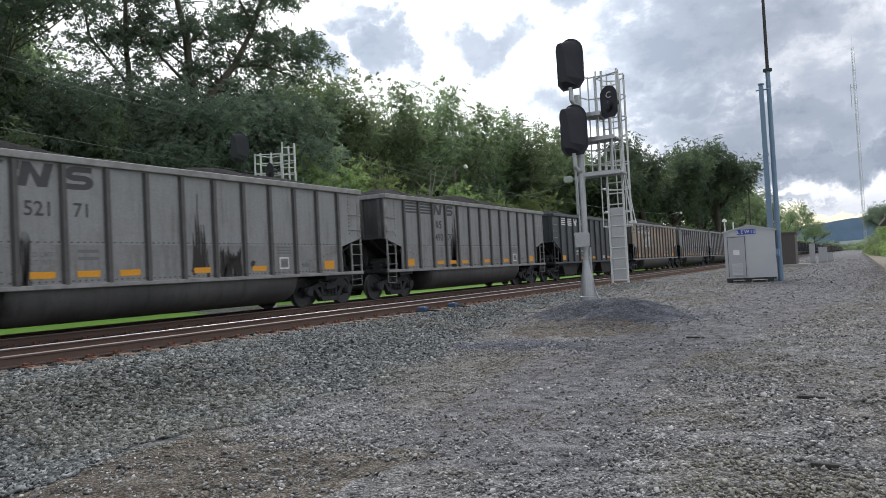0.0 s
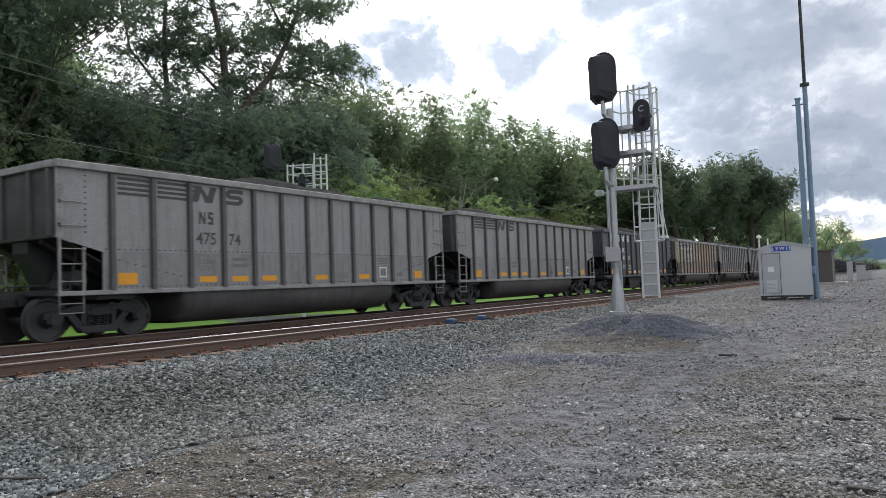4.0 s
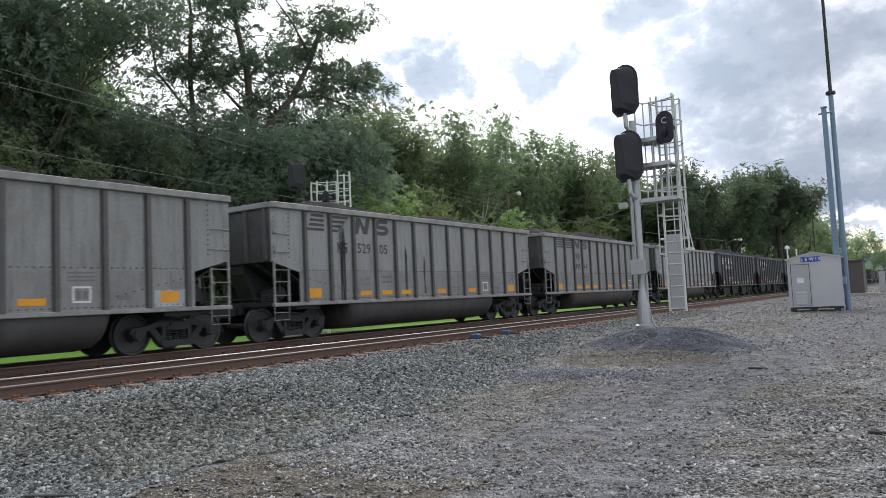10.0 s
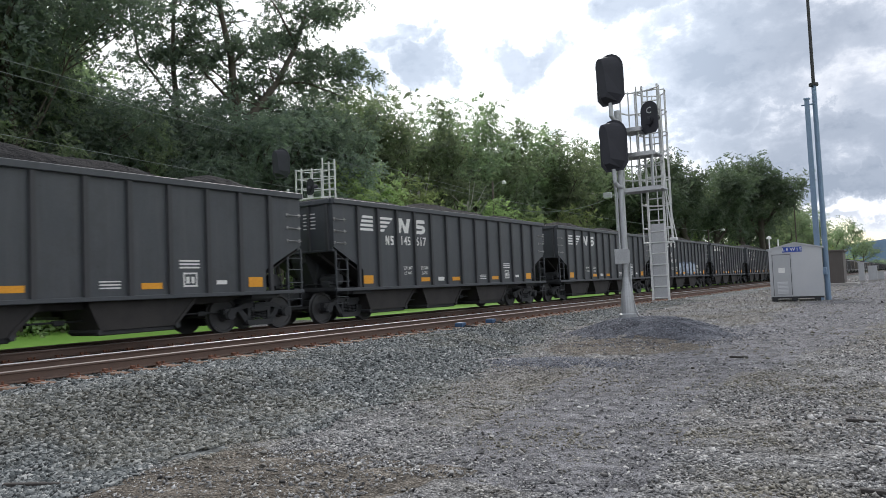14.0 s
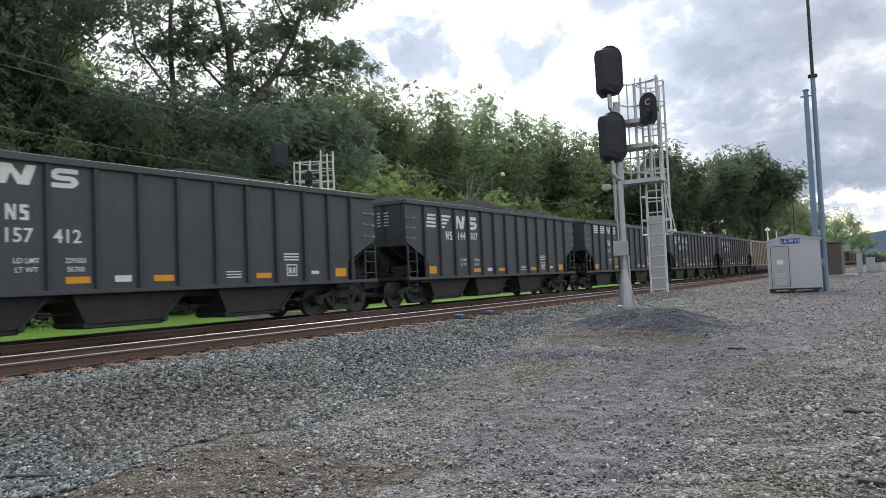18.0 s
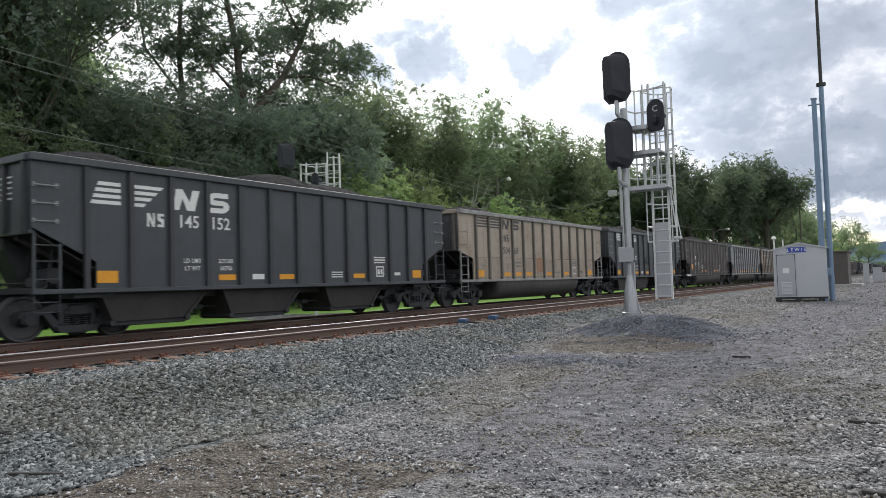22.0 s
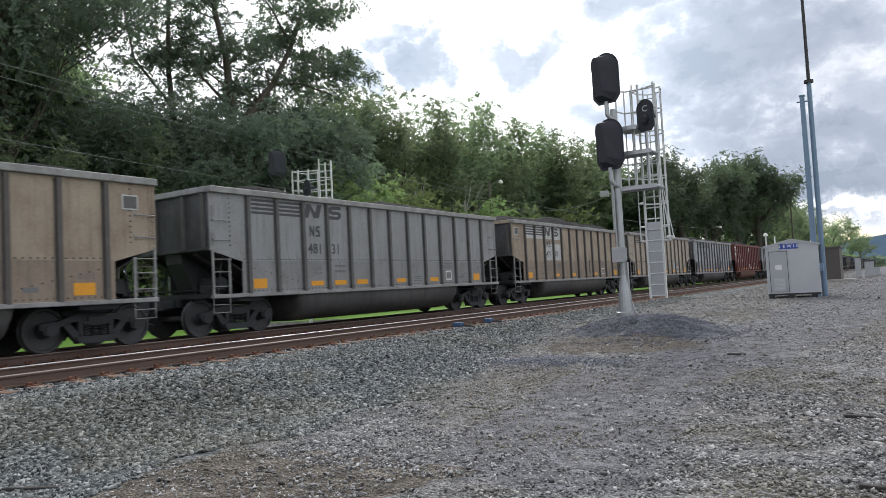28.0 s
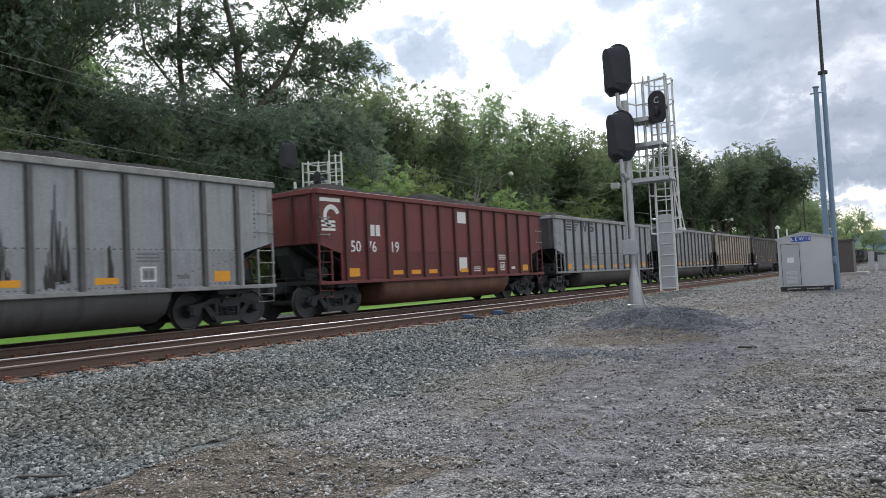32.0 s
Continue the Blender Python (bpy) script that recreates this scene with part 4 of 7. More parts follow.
def underframe_mesh(kind):
    g = Geo().box(-0.26, 0.26, -END - 0.1, END + 0.1, 0.78, 1.04)
    for s in (-1, 1):
        g.box(-1.5, 1.5, *sorted((s * (END - 0.28), s * END)), 0.98, 1.10)
        g.box(-1.44, 1.44, *sorted((s * 5.6, s * 6.5)), 0.86, 1.06)
        # brake cylinder, reservoir, valve and rods on the end platform
        g.tube((-0.6, s * 6.7, 1.32), (0.1, s * 6.7, 1.32), 0.14, n=12)
        g.tube((0.45, s * 6.75, 1.34), (1.15, s * 6.75, 1.34), 0.17, n=12)
        g.box(0.7, 1.0, *sorted((s * 6.9, s * 7.1)), 1.1, 1.3, 0.02)
        g.tube((-1.2, s * 7.05, 1.2), (1.3, s * 7.05, 1.2), 0.02, n=6)
        for x in (-1.0, 0.3, 1.2):
            g.tube((x, s * 6.95, 1.08), (x, s * 6.8, 1.9), 0.025, n=6)
    return g.mesh("underframe", M_UNDER)


def coupler_mesh():
    g = Geo().box(-0.14, 0.14, END - 0.1, END + 0.42, 0.74, 0.96, 0.03)
    g.extrude([(-0.2, END + 0.42), (0.2, END + 0.42), (0.22, END + 0.72), (0.1, END + 0.80), (0.02, END + 0.62), (-0.1, END + 0.62), (-0.14, END + 0.78), (-0.22, END + 0.74)], 0.72, 0.98, "z")
    # air hose
    pts = [(0.3, END, 0.85), (0.34, END + 0.25, 0.7), (0.33, END + 0.5, 0.45), (0.3, END + 0.74, 0.38)]
    return g.pipe(pts, 0.03).mesh("coupler", M_UNDER)


def rivets_mesh(paint):
    g = Geo()
    def dot(y, z):
        r = 0.027
        g.add([(1.53 + 0.014, y, z), (1.518, y + r, z), (1.518, y, z + r), (1.518, y - r, z), (1.518, y, z - r)], [(0, 1, 2), (0, 2, 3), (0, 3, 4), (0, 4, 1)])
    y = -6.3
    while y < 6.3:
        dot(y, 1.945)
        dot(y, 1.12)
        y += 0.147
    for s in (-1, 1):
        for k in range(11):
            dot(s * (6.2 - k * 0.2), 1.75 - k * 0.045)
        for k in range(12):
            dot(s * (END - 0.05), 2.3 + k * 0.12)
            dot(s * (END - 0.62), 2.3 + k * 0.12)
    for j in range(13):
        for k in range(11):
            for e in (-0.068, 0.068):
                dot(-6.18 + 1.03 * j + e, 1.14 + 0.24 * k)
    return g.mesh("rivets", paint)


def shape_mesh(outlines, mat, name="marking"):
    """Flat painted shapes on the car side, outlines of (y, z)."""
    g = Geo()
    for o in outlines:
        g.add([(0, y, z) for y, z in o], [tuple(range(len(o)))])
    me = bpy.data.meshes.new(name)
    me.from_pydata(g.v, [], g.f)
    me.materials.append(mat)
    return me


def bars(y0, y1, z0, n, step, thick, lean=0.0, taper=0.0):
    out = []
    for k in range(n):
        z = z0 + k * step
        a, b = y0 + lean * k, y1 - taper * (n - 1 - k)
        out.append([(a, z), (b, z), (b + lean * 0.8, z + thick), (a + lean * 0.8, z + thick)])
    return out


def emblem(style, kind):
    """The railway's mark, as plain shapes: banks of bars, a leaning notched block and a doubly curved block, one to a panel."""
    slant = style == "slant"
    z, h = ((2.86 if kind == "hopper" else 3.08), 0.50) if slant else (3.16, 0.40)
    if slant:
        banks = [[(-6.06 + k * 0.05, z + k * 0.135), (-5.36, z + k * 0.135), (-5.36, z + k * 0.135 + 0.08), (-6.03 + k * 0.05, z + k * 0.135 + 0.08)] for k in range(4)]
        banks += [[(-5.06, z + k * 0.135), (-4.80 + k * 0.15, z + k * 0.135), (-4.73 + k * 0.15, z + k * 0.135 + 0.08), (-5.06, z + k * 0.135 + 0.08)] for k in range(4)]
    else:
        banks = bars(-6.04, -5.24, z, 4, 0.112, 0.066) + bars(-5.02, -4.20, z, 4, 0.112, 0.066)
    out = [("stripe", [o]) for o in banks]
    y, t = -4.06, 0.13
    block = [[(y + 0.02, z), (y + 0.20, z), (y + 0.24 + t * 0.4, z + h * 0.58), (y + 0.42, z), (y + 0.64, z), (y + 0.66 + t, z + h), (y + 0.46 + t, z + h), (y + 0.43 + t * 0.5, z + h * 0.42), (y + 0.30, z + h), (y + 0.12, z + h)]]
    if not slant:
        block += [[(y - 0.06, z + k * 0.112), (y + 0.028 + k * 0.022, z + k * 0.112), (y + 0.04 + k * 0.022, z + k * 0.112 + 0.066), (y - 0.06, z + k * 0.112 + 0.066)] for k in range(4)]
    else:
        block += [[(y - 0.06, z + h), (y - 0.02, z + h * 0.80), (y + 0.06, z + h * 0.62), (y + 0.085, z + h)], [(y - 0.04, z + h * 0.1), (y + 0.02, z), (y + 0.06, z + h * 0.4)]]
    out.append(("emblem_block", block))
    # the curved block: a broad stroke along two joined half rings
    r, c = h / 4, (-2.70, z + h / 2)
    line = [(0.22, 0.78 * h / 2)] + [(-0.12 + 1.25 * r * math.cos(a) * 0.9, r + r * math.sin(a)) for a in [math.pi * (0.5 + k / 8) for k in range(9)]]
    line += [(0.12 + 1.25 * r * math.cos(a) * 0.9, -r + r * math.sin(a)) for a in [math.pi * (0.5 - k / 8) for k in range(9)]] + [(-0.24, -0.78 * h / 2)]
    line[0], line[-1] = (0.26, 2 * r), (-0.26, -2 * r)
    w = h * 0.125
    pts = []
    for i, (u, v) in enumerate(line):
        (u0, v0), (u1, v1) = line[max(i - 1, 0)], line[min(i + 1, len(line) - 1)]
        d = math.hypot(u1 - u0, v1 - v0) or 1
        nu, nv = -(v1 - v0) / d * w * 1.5, (u1 - u0) / d * w
        v = v * 0.76
        pts.append(((c[0] + u + nu + 0.2 * v, c[1] + v + nv), (c[0] + u - nu + 0.2 * v, c[1] + v - nv)))
    out.append(("emblem_block", [[p[0], p[1], q[1], q[0]] for p, q in zip(pts, pts[1:])]))
    return out


def tar_mesh(seed, form, wide, top):
    """A run of tar down a panel. spire: tall, widening downwards; pool: broad and low with a ragged top; thread: one thin drip."""
    rnd = random.Random(seed)
    strands = {"spire": 7, "pool": 9, "thread": 1}[form]
    out = []
    for j in range(strands):
        u = (j + 0.5) / strands - 0.5 if strands > 1 else 0.0
        y = u * wide
        high = top - (0.25 + 2.6 * abs(u)) * (top - 1.1) * rnd.uniform(0.3, 0.75) if form == "spire" else top - rnd.uniform(0, 0.28)
        low = 1.05 + (rnd.uniform(0, 0.25) if form != "pool" else 0)
        w, n = wide / strands * 1.25, 18
        ph, lean = rnd.uniform(0, 6), rnd.uniform(-0.02, 0.02)
        left, right = [], []
        for k in range(n + 1):
            t = k / n
            half = 0.5 * w * (min(1.0, 0.15 + t * 4) if form != "spire" else 0.25 + 0.75 * t) * (1 + 0.22 * math.sin(ph + 5 * t) + 0.12 * math.sin(2 * ph + 13 * t))
            c = y + lean * t + 0.012 * math.sin(ph + 7 * t)
            z = high + (low - high) * t
            left.append((c - half, z))
            right.append((c + half, z))
        out += [[left[k], left[k + 1], right[k + 1], right[k]] for k in range(n)]
    return out


def scrawl_mesh(seed, mat, wide, tall):
    """Looping sprayed strokes with no words in them."""
    rnd = random.Random(seed)
    out = []
    for s in range(15):
        y, z, a = rnd.uniform(-wide / 2, wide / 2), rnd.uniform(-tall / 3, tall / 3), rnd.uniform(0, 6.28)
        for k in range(16):
            a += rnd.gauss(0.28, 0.3)
            ny, nz = max(-wide / 2, min(wide / 2, y + 0.075 * math.cos(a))), max(-tall / 2, min(tall / 2, z + 0.09 * math.sin(a)))
            t = 0.022
            px, pz = -math.sin(a) * t, math.cos(a) * t
            out.append([(y + px, z + pz), (y - px, z - pz), (ny - px, nz - pz), (ny + px, nz + pz)])
            y, z = ny, nz
    return shape_mesh(out, mat, "sprayed_scrawl")


def block_outlines(seed, grow_by=0.0):
    """Fat leaning sprayed blocks side by side, with no words in them; grow_by widens each for its rim."""
    rnd = random.Random(seed)
    out = []
    y = -2.25
    while y < 2.0:
        w, h, lean = rnd.uniform(0.55, 0.85), rnd.uniform(0.75, 1.05), rnd.uniform(-0.12, 0.14)
        c = (y + w / 2, 1.60)
        shape = [(-0.5, -0.5), (-0.12, -0.46), (0.0, -0.12), (0.14, -0.5), (0.52, -0.45), (0.46, 0.02), (0.54, 0.30), (0.30, 0.52), (-0.20, 0.46), (-0.46, 0.54), (-0.40, 0.05)]
        shape = [(u * rnd.uniform(0.88, 1.1), v * rnd.uniform(0.9, 1.06)) for u, v in shape]
        out.append([(c[0] + u * (w + grow_by) + lean * v, c[1] + v * (h + grow_by)) for u, v in shape])
        y += w * 0.9
    return out


PAINTS = {"grey": M_GREY, "pale": M_PALE, "tan": M_TAN, "cream": M_CREAM, "black": M_BLACK, "brown": M_BROWN, "red": M_RED}
SAID = {"grey": "dirty grey", "pale": "pale blue-grey", "tan": "dusty tan", "cream": "faded cream-grey", "black": "black", "brown": "sooty dark brown", "red": "oxide red"}


def build_car(kind, paint, style):
    """A whole coal car at the origin, heading along y, with all but its numbers."""
    mat = PAINTS[paint]
    what = "bathtub coal gondola" if kind == "gondola" else "coal hopper car"
    car = thing("coal_car", pose(0, 0, 0), f"{SAID[paint]} steel {what} heaped with coal", "freight car", "cars of the coal train")
    part("floor", shared(("floor", paint), lambda: Geo().box(-1.46, 1.46, -5.42, 5.42, 1.05, 1.12).mesh("floor", mat)), None, car)
    n, edge = 13, 6.18
    for s in (0, 180):
        for k in range(n):
            y = -edge + 2 * edge * k / (n - 1)
            y += (-0.10 if k <= 6 else -0.04 if k <= 9 else 0.02) if kind == "hopper" else 0.02 * (y + edge) if paint == "brown" else 0
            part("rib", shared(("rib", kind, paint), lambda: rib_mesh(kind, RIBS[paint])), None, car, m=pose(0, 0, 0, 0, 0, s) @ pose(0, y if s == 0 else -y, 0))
        part("side_wall", shared(("wall", kind, paint), lambda: wall_mesh(kind, mat)), None, car, m=pose(0, 0, 0, 0, 0, s))
        part("end_sheet", shared(("end", kind, paint), lambda: end_sheet_mesh(kind, mat if paint in ("black", "red", "brown") else M_SOOTEND)), None, car, m=pose(0, 0, 0, 0, 0, s))
        part("slope_sheet", shared("slope_sheet", slope_sheet_mesh), None, car, "coal-black sloping end sheet", m=pose(0, 0, 0, 0, 0, s))
        for px in (-1.30, -0.55, 0.55, 1.30):
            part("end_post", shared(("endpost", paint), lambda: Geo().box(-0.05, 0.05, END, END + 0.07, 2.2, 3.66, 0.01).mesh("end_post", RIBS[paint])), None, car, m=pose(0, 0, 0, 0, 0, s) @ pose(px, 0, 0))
        part("top_chord", shared(("chord", paint), lambda: Geo().box(1.44, 1.62, -END - 0.03, END + 0.03, 3.62, 3.78, 0.015).mesh("top_chord", M_SCUFF if paint in ("grey", "pale", "cream", "tan") else mat)), None, car, m=pose(0, 0, 0, 0, 0, s))
        part("end_chord", shared(("endchord", paint), lambda: Geo().box(-1.44, 1.44, END - 0.06, END + 0.1, 3.62, 3.77, 0.015).mesh("end_chord", mat)), None, car, m=pose(0, 0, 0, 0, 0, s))
        part("side_sill", shared(("sill", kind, paint), lambda: Geo().box(1.46, 1.60, -END, END, 0.96, 1.06, 0.012).mesh("side_sill", M_SCUFF if paint in ("grey", "pale", "cream", "tan") else mat)), None, car, m=pose(0, 0, 0, 0, 0, s))
        for far in (False, True):
            part("ladder", shared(("ladder", far, paint), lambda: ladder_mesh(far, kind).mesh("ladder", mat if paint in ("black", "red", "brown") else M_SCUFF)), None, car, m=pose(0, 0, 0, 0, 0, s))
        for far in (False, True) if s == 0 else ():
            for z in (2.42, 2.92) if kind == "gondola" else (2.42, 2.78, 3.14):
                part("grab_iron", shared(("grab", far), lambda: grab_iron_mesh(far)), None, car, m=pose(0, 0, z))
        if kind == "gondola":
            for far in (False, True):
                part("corner_post", shared(("corner", far, paint), lambda: corner_post_mesh(far, M_SCUFF if paint in ("grey", "pale") else RIBS[paint] if paint in ("red", "brown") else mat)), None, car, m=pose(0, 0, 0, 0, 0, s))
        part("coupler", shared("coupler", coupler_mesh), None, car, m=pose(0, 0, 0, 0, 0, s))
    for s in (0, 180):
        part("end_gusset", shared("end_gusset", lambda: Geo().extrude([(5.3, 1.04), (7.34, 2.16), (7.34, 1.9), (6.9, 1.04)], -0.3, 0.3).mesh("end_gusset", M_UNDER)), None, car, m=pose(0, 0, 0, 0, 0, s))
    part("underframe", shared("underframe", lambda: underframe_mesh(kind)), None, car)
    if kind == "gondola":
        if paint == "red":
            part("tub", tub_mesh(M_RUSTTUB), None, car, "rounded rust-brown tub between the trucks")
        else:
            part("tub", shared("tub", lambda: tub_mesh(M_TUB)), None, car, "rounded grimy tub between the trucks")
        for s in (0, 180):
            part("lower_side_sheet", shared(("lower", paint), lambda: Geo().extrude([(6.34, 1.90), (6.34, 1.06), (-6.34, 1.06), (-6.34, 1.90)], 1.515, 1.5232).mesh("lower_side_sheet", M_LOWER[paint])), None, car, m=pose(0, 0, 0, 0, 0, s))
            part("lap_strip", shared(("lap", paint), lambda: Geo().box(1.515, 1.5275, -6.34, 6.34, 1.895, 1.93).mesh("lap_strip", mat)), None, car, m=pose(0, 0, 0, 0, 0, s))
        tagged(part("rivets", shared(("rivets", paint), lambda: rivets_mesh(M_TAR)), None, car), kind="stuff")
    else:
        for y in (-4.65, -1.4, 2.35):
            for a, b in ((-1.40, -0.22), (0.22, 1.40)):
                chute = part("hopper", shared(("hopper", a), lambda: hopper_mesh(a, b)), None, car, m=pose(0, y, 0))
                part("gate", shared(("gate", a), lambda: gate_mesh(a, b)), None, chute)
        part("gate_rod", shared("gate_rod", gate_rod_mesh), None, car)
        part("inner_slope", shared("inner_slope", lambda: Geo().extrude([(-5.9, 1.04), (-5.2, 0.80), (5.0, 0.80), (5.9, 1.04)], -1.15, 1.15).mesh("inner_slope", M_CHUTE)), None, car)
    add_truck(car, -TRUCK)
    add_truck(car, TRUCK)
    if style in ("block", "slant"):
        ink = M_WHITE if paint == "black" else M_DARKLET
        shapes = emblem(style, kind)
        for j, (word, outlines) in enumerate(shapes):
            part(word, shared(("emblem", style, kind, ink.name, j), lambda: shape_mesh(outlines, ink, word)), None, car, m=pose(1.524, -0.12 if kind == "hopper" else 0, 0))
    # reflector plates along the sill
    small = shared("reflector", lambda: Geo().box(1.518, 1.530, -0.27, 0.27, -0.07, 0.07).mesh("reflector", M_YELLOW))
    large = shared("end_reflector", lambda: Geo().box(1.518, 1.530, -0.24, 0.24, -0.13, 0.13).mesh("end_reflector", M_YELLOW))
    if paint == "brown":
        spots = (-5.80, -2.61, -1.51, 1.78, 2.88)
    elif paint == "tan":
        spots = (-2.78, -0.67, 2.47)
    else:
        spots = (-3.58, -2.55, -1.52, 0.58, 2.62) if kind == "gondola" else (-2.575, -0.515, 2.575)
    for y in (-5.66, 5.68) if paint == "brown" else (-5.80, 5.68):
        part("end_reflector", large, None, car, m=pose(0, y, 1.75 if paint == "brown" and y < 0 else 1.30))
    for y in spots:
        part("reflector", small, None, car, m=pose(0, y, 1.54 if y == -5.80 else (1.35 if paint == "brown" else 1.26)))
    if paint == "tan":
        for y, z in ((-7.0, 3.28), (6.78, 3.2)):
            plate = part("route_plate", shared("route_plate", lambda: Geo().box(1.52, 1.535, -0.2, 0.2, -0.17, 0.17, 0.004).mesh("route_plate", M_PATCH)), None, car, "small dark plate in a white frame", m=pose(0, y, z))
            part("plate_face", shared("plate_face", lambda: Geo().box(1.535, 1.539, -0.165, 0.165, -0.135, 0.135).mesh("plate_face", M_PLATE)), None, plate)
        for y0, y1 in ((-6.09, -5.24), (-5.06, -4.21), (-4.03, -3.18), (-3.0, -2.15)):
            part("repainted_panel", shared("panel%g" % y0, lambda: shape_mesh([[(y0, 3.0), (y1, 3.0), (y1, 3.61), (y0, 3.61)]], M_PATCH, "panel")), None, car, "pale repainted panel", m=pose(1.5222, 0, 0))
    if paint == "brown":
        part("end_step", shared("end_step", lambda: Geo().box(1.52, 1.615, -7.42, -6.4, 0.95, 1.08, 0.01).mesh("end_step", M_WHITE)), None, car, "white painted end sill")
    # data stencils, too small to read
    ink = M_WHITE if paint in ("black", "red", "brown") else M_STENCIL
    heavy = paint in ("black", "red")
    blocks = {
        "data_stencil": bars(3.32, 3.9, 1.66, 3, 0.08, 0.04),
        "test_frame": [[(3.42, 1.22), (3.82, 1.22), (3.82, 1.26), (3.42, 1.26)], [(3.42, 1.52), (3.82, 1.52), (3.82, 1.56), (3.42, 1.56)], [(3.42, 1.264), (3.46, 1.264), (3.46, 1.516), (3.42, 1.516)], [(3.78, 1.264), (3.82, 1.264), (3.82, 1.516), (3.78, 1.516)]],
        "test_stencil": [[(3.5, 1.3), (3.6, 1.3), (3.6, 1.46), (3.5, 1.46)], [(3.65, 1.3), (3.74, 1.3), (3.74, 1.46), (3.65, 1.46)]],
        "date_stencil": [[(4.4, 1.26), (4.72, 1.26), (4.72, 1.36), (4.4, 1.36)]],
        "repair_stencil": bars(1.3, 1.8, 1.22, 3, 0.07, 0.03),
    }
    if paint == "black":
        blocks["white_label"] = [[(-1.75, 1.2), (-1.35, 1.2), (-1.35, 1.34), (-1.75, 1.34)]]
    if not heavy:
        for z, w in ((1.68, "LD LMT"), (1.52, "LT WT")):
            part("load_stencil", text_mesh(w, 0.15, ink), None, car, m=pose(1.5275, -3.60, z) @ FACING)
        blocks["weight_stencil"] = bars(-2.8, -2.3, 1.56, 2, 0.16, 0.07)
    for word, shapes in blocks.items():
        hue = M_WHITE if word == "test_frame" else ink
        part(word, shared((word, hue.name), lambda: shape_mesh(shapes, hue, word)), None, car, m=pose(1.5275, 0, 0))
    return car


# paint, kind, mark, number: every car from the head of what is seen to the far end
CARS = [
    ("grey", "gondola", "slant", "521 71"), ("grey", "gondola", "block", "490 70"), ("black", "hopper", "block", "148 972"), ("tan", "gondola", "block", "462 83"), ("grey", "gondola", "block", "475 74"),
    ("grey", "gondola", "block", ""), ("black", "hopper", "block", "146 914"), ("tan", "gondola", "block", "466 16"), ("grey", "gondola", "block", "483 28"), ("grey", "gondola", "block", "489 74"),
    ("grey", "gondola", "slant", "529 05"), ("grey", "gondola", "block", "490 44"), ("pale", "gondola", "slant", "511 40"), ("black", "hopper", "slant", "145 781"), ("black", "hopper", "slant", "145 617"),
    ("black", "hopper", "slant", ""), ("black", "hopper", "block", "148 097"), ("black", "hopper", "block", "157 412"), ("black", "hopper", "slant", "144 907"), ("black", "hopper", "block", "147 041"),
    ("black", "hopper", "slant", "145 759"), ("black", "hopper", "slant", "145 152"), ("cream", "gondola", "block", "504 68"), ("black", "hopper", "block", "148 805"), ("brown", "gondola", "none", "10 547"),
    ("pale", "gondola", "slant", "511 13"), ("tan", "gondola", "block", "469 10"), ("grey", "gondola", "block", "481 31"), ("tan", "gondola", "block", "471 97"), ("cream", "gondola", "block", "501 93"),
    ("pale", "gondola", "block", "502 50"), ("red", "gondola", "none", "50 76 19"), ("pale", "gondola", "slant", ""), ("grey", "gondola", "block", ""), ("cream", "gondola", "block", ""), ("brown", "gondola", "none", ""),
]
TAIL = random.Random(8)
CARS += [TAIL.choice([("black", "hopper", "block", ""), ("grey", "gondola", "block", ""), ("brown", "gondola", "none", "")]) for _ in range(20)]
# how far each car stands off its even place in the train
SHIFT = {3: -0.08, 5: -0.4, 6: -0.2, 7: -0.1, 8: -0.15, 9: 0.15, 10: 0.08, 11: 0.1, 12: -0.02, 13: -0.1, 14: -0.19, 16: 0.22, 18: 0.25, 19: 0.4, 20: 0.5, 21: 0.4, 22: 0.05, 23: -0.18, 24: 0.05, 26: -0.15, 27: -0.08, 28: 0.03, 29: -0.4, 30: -0.22}


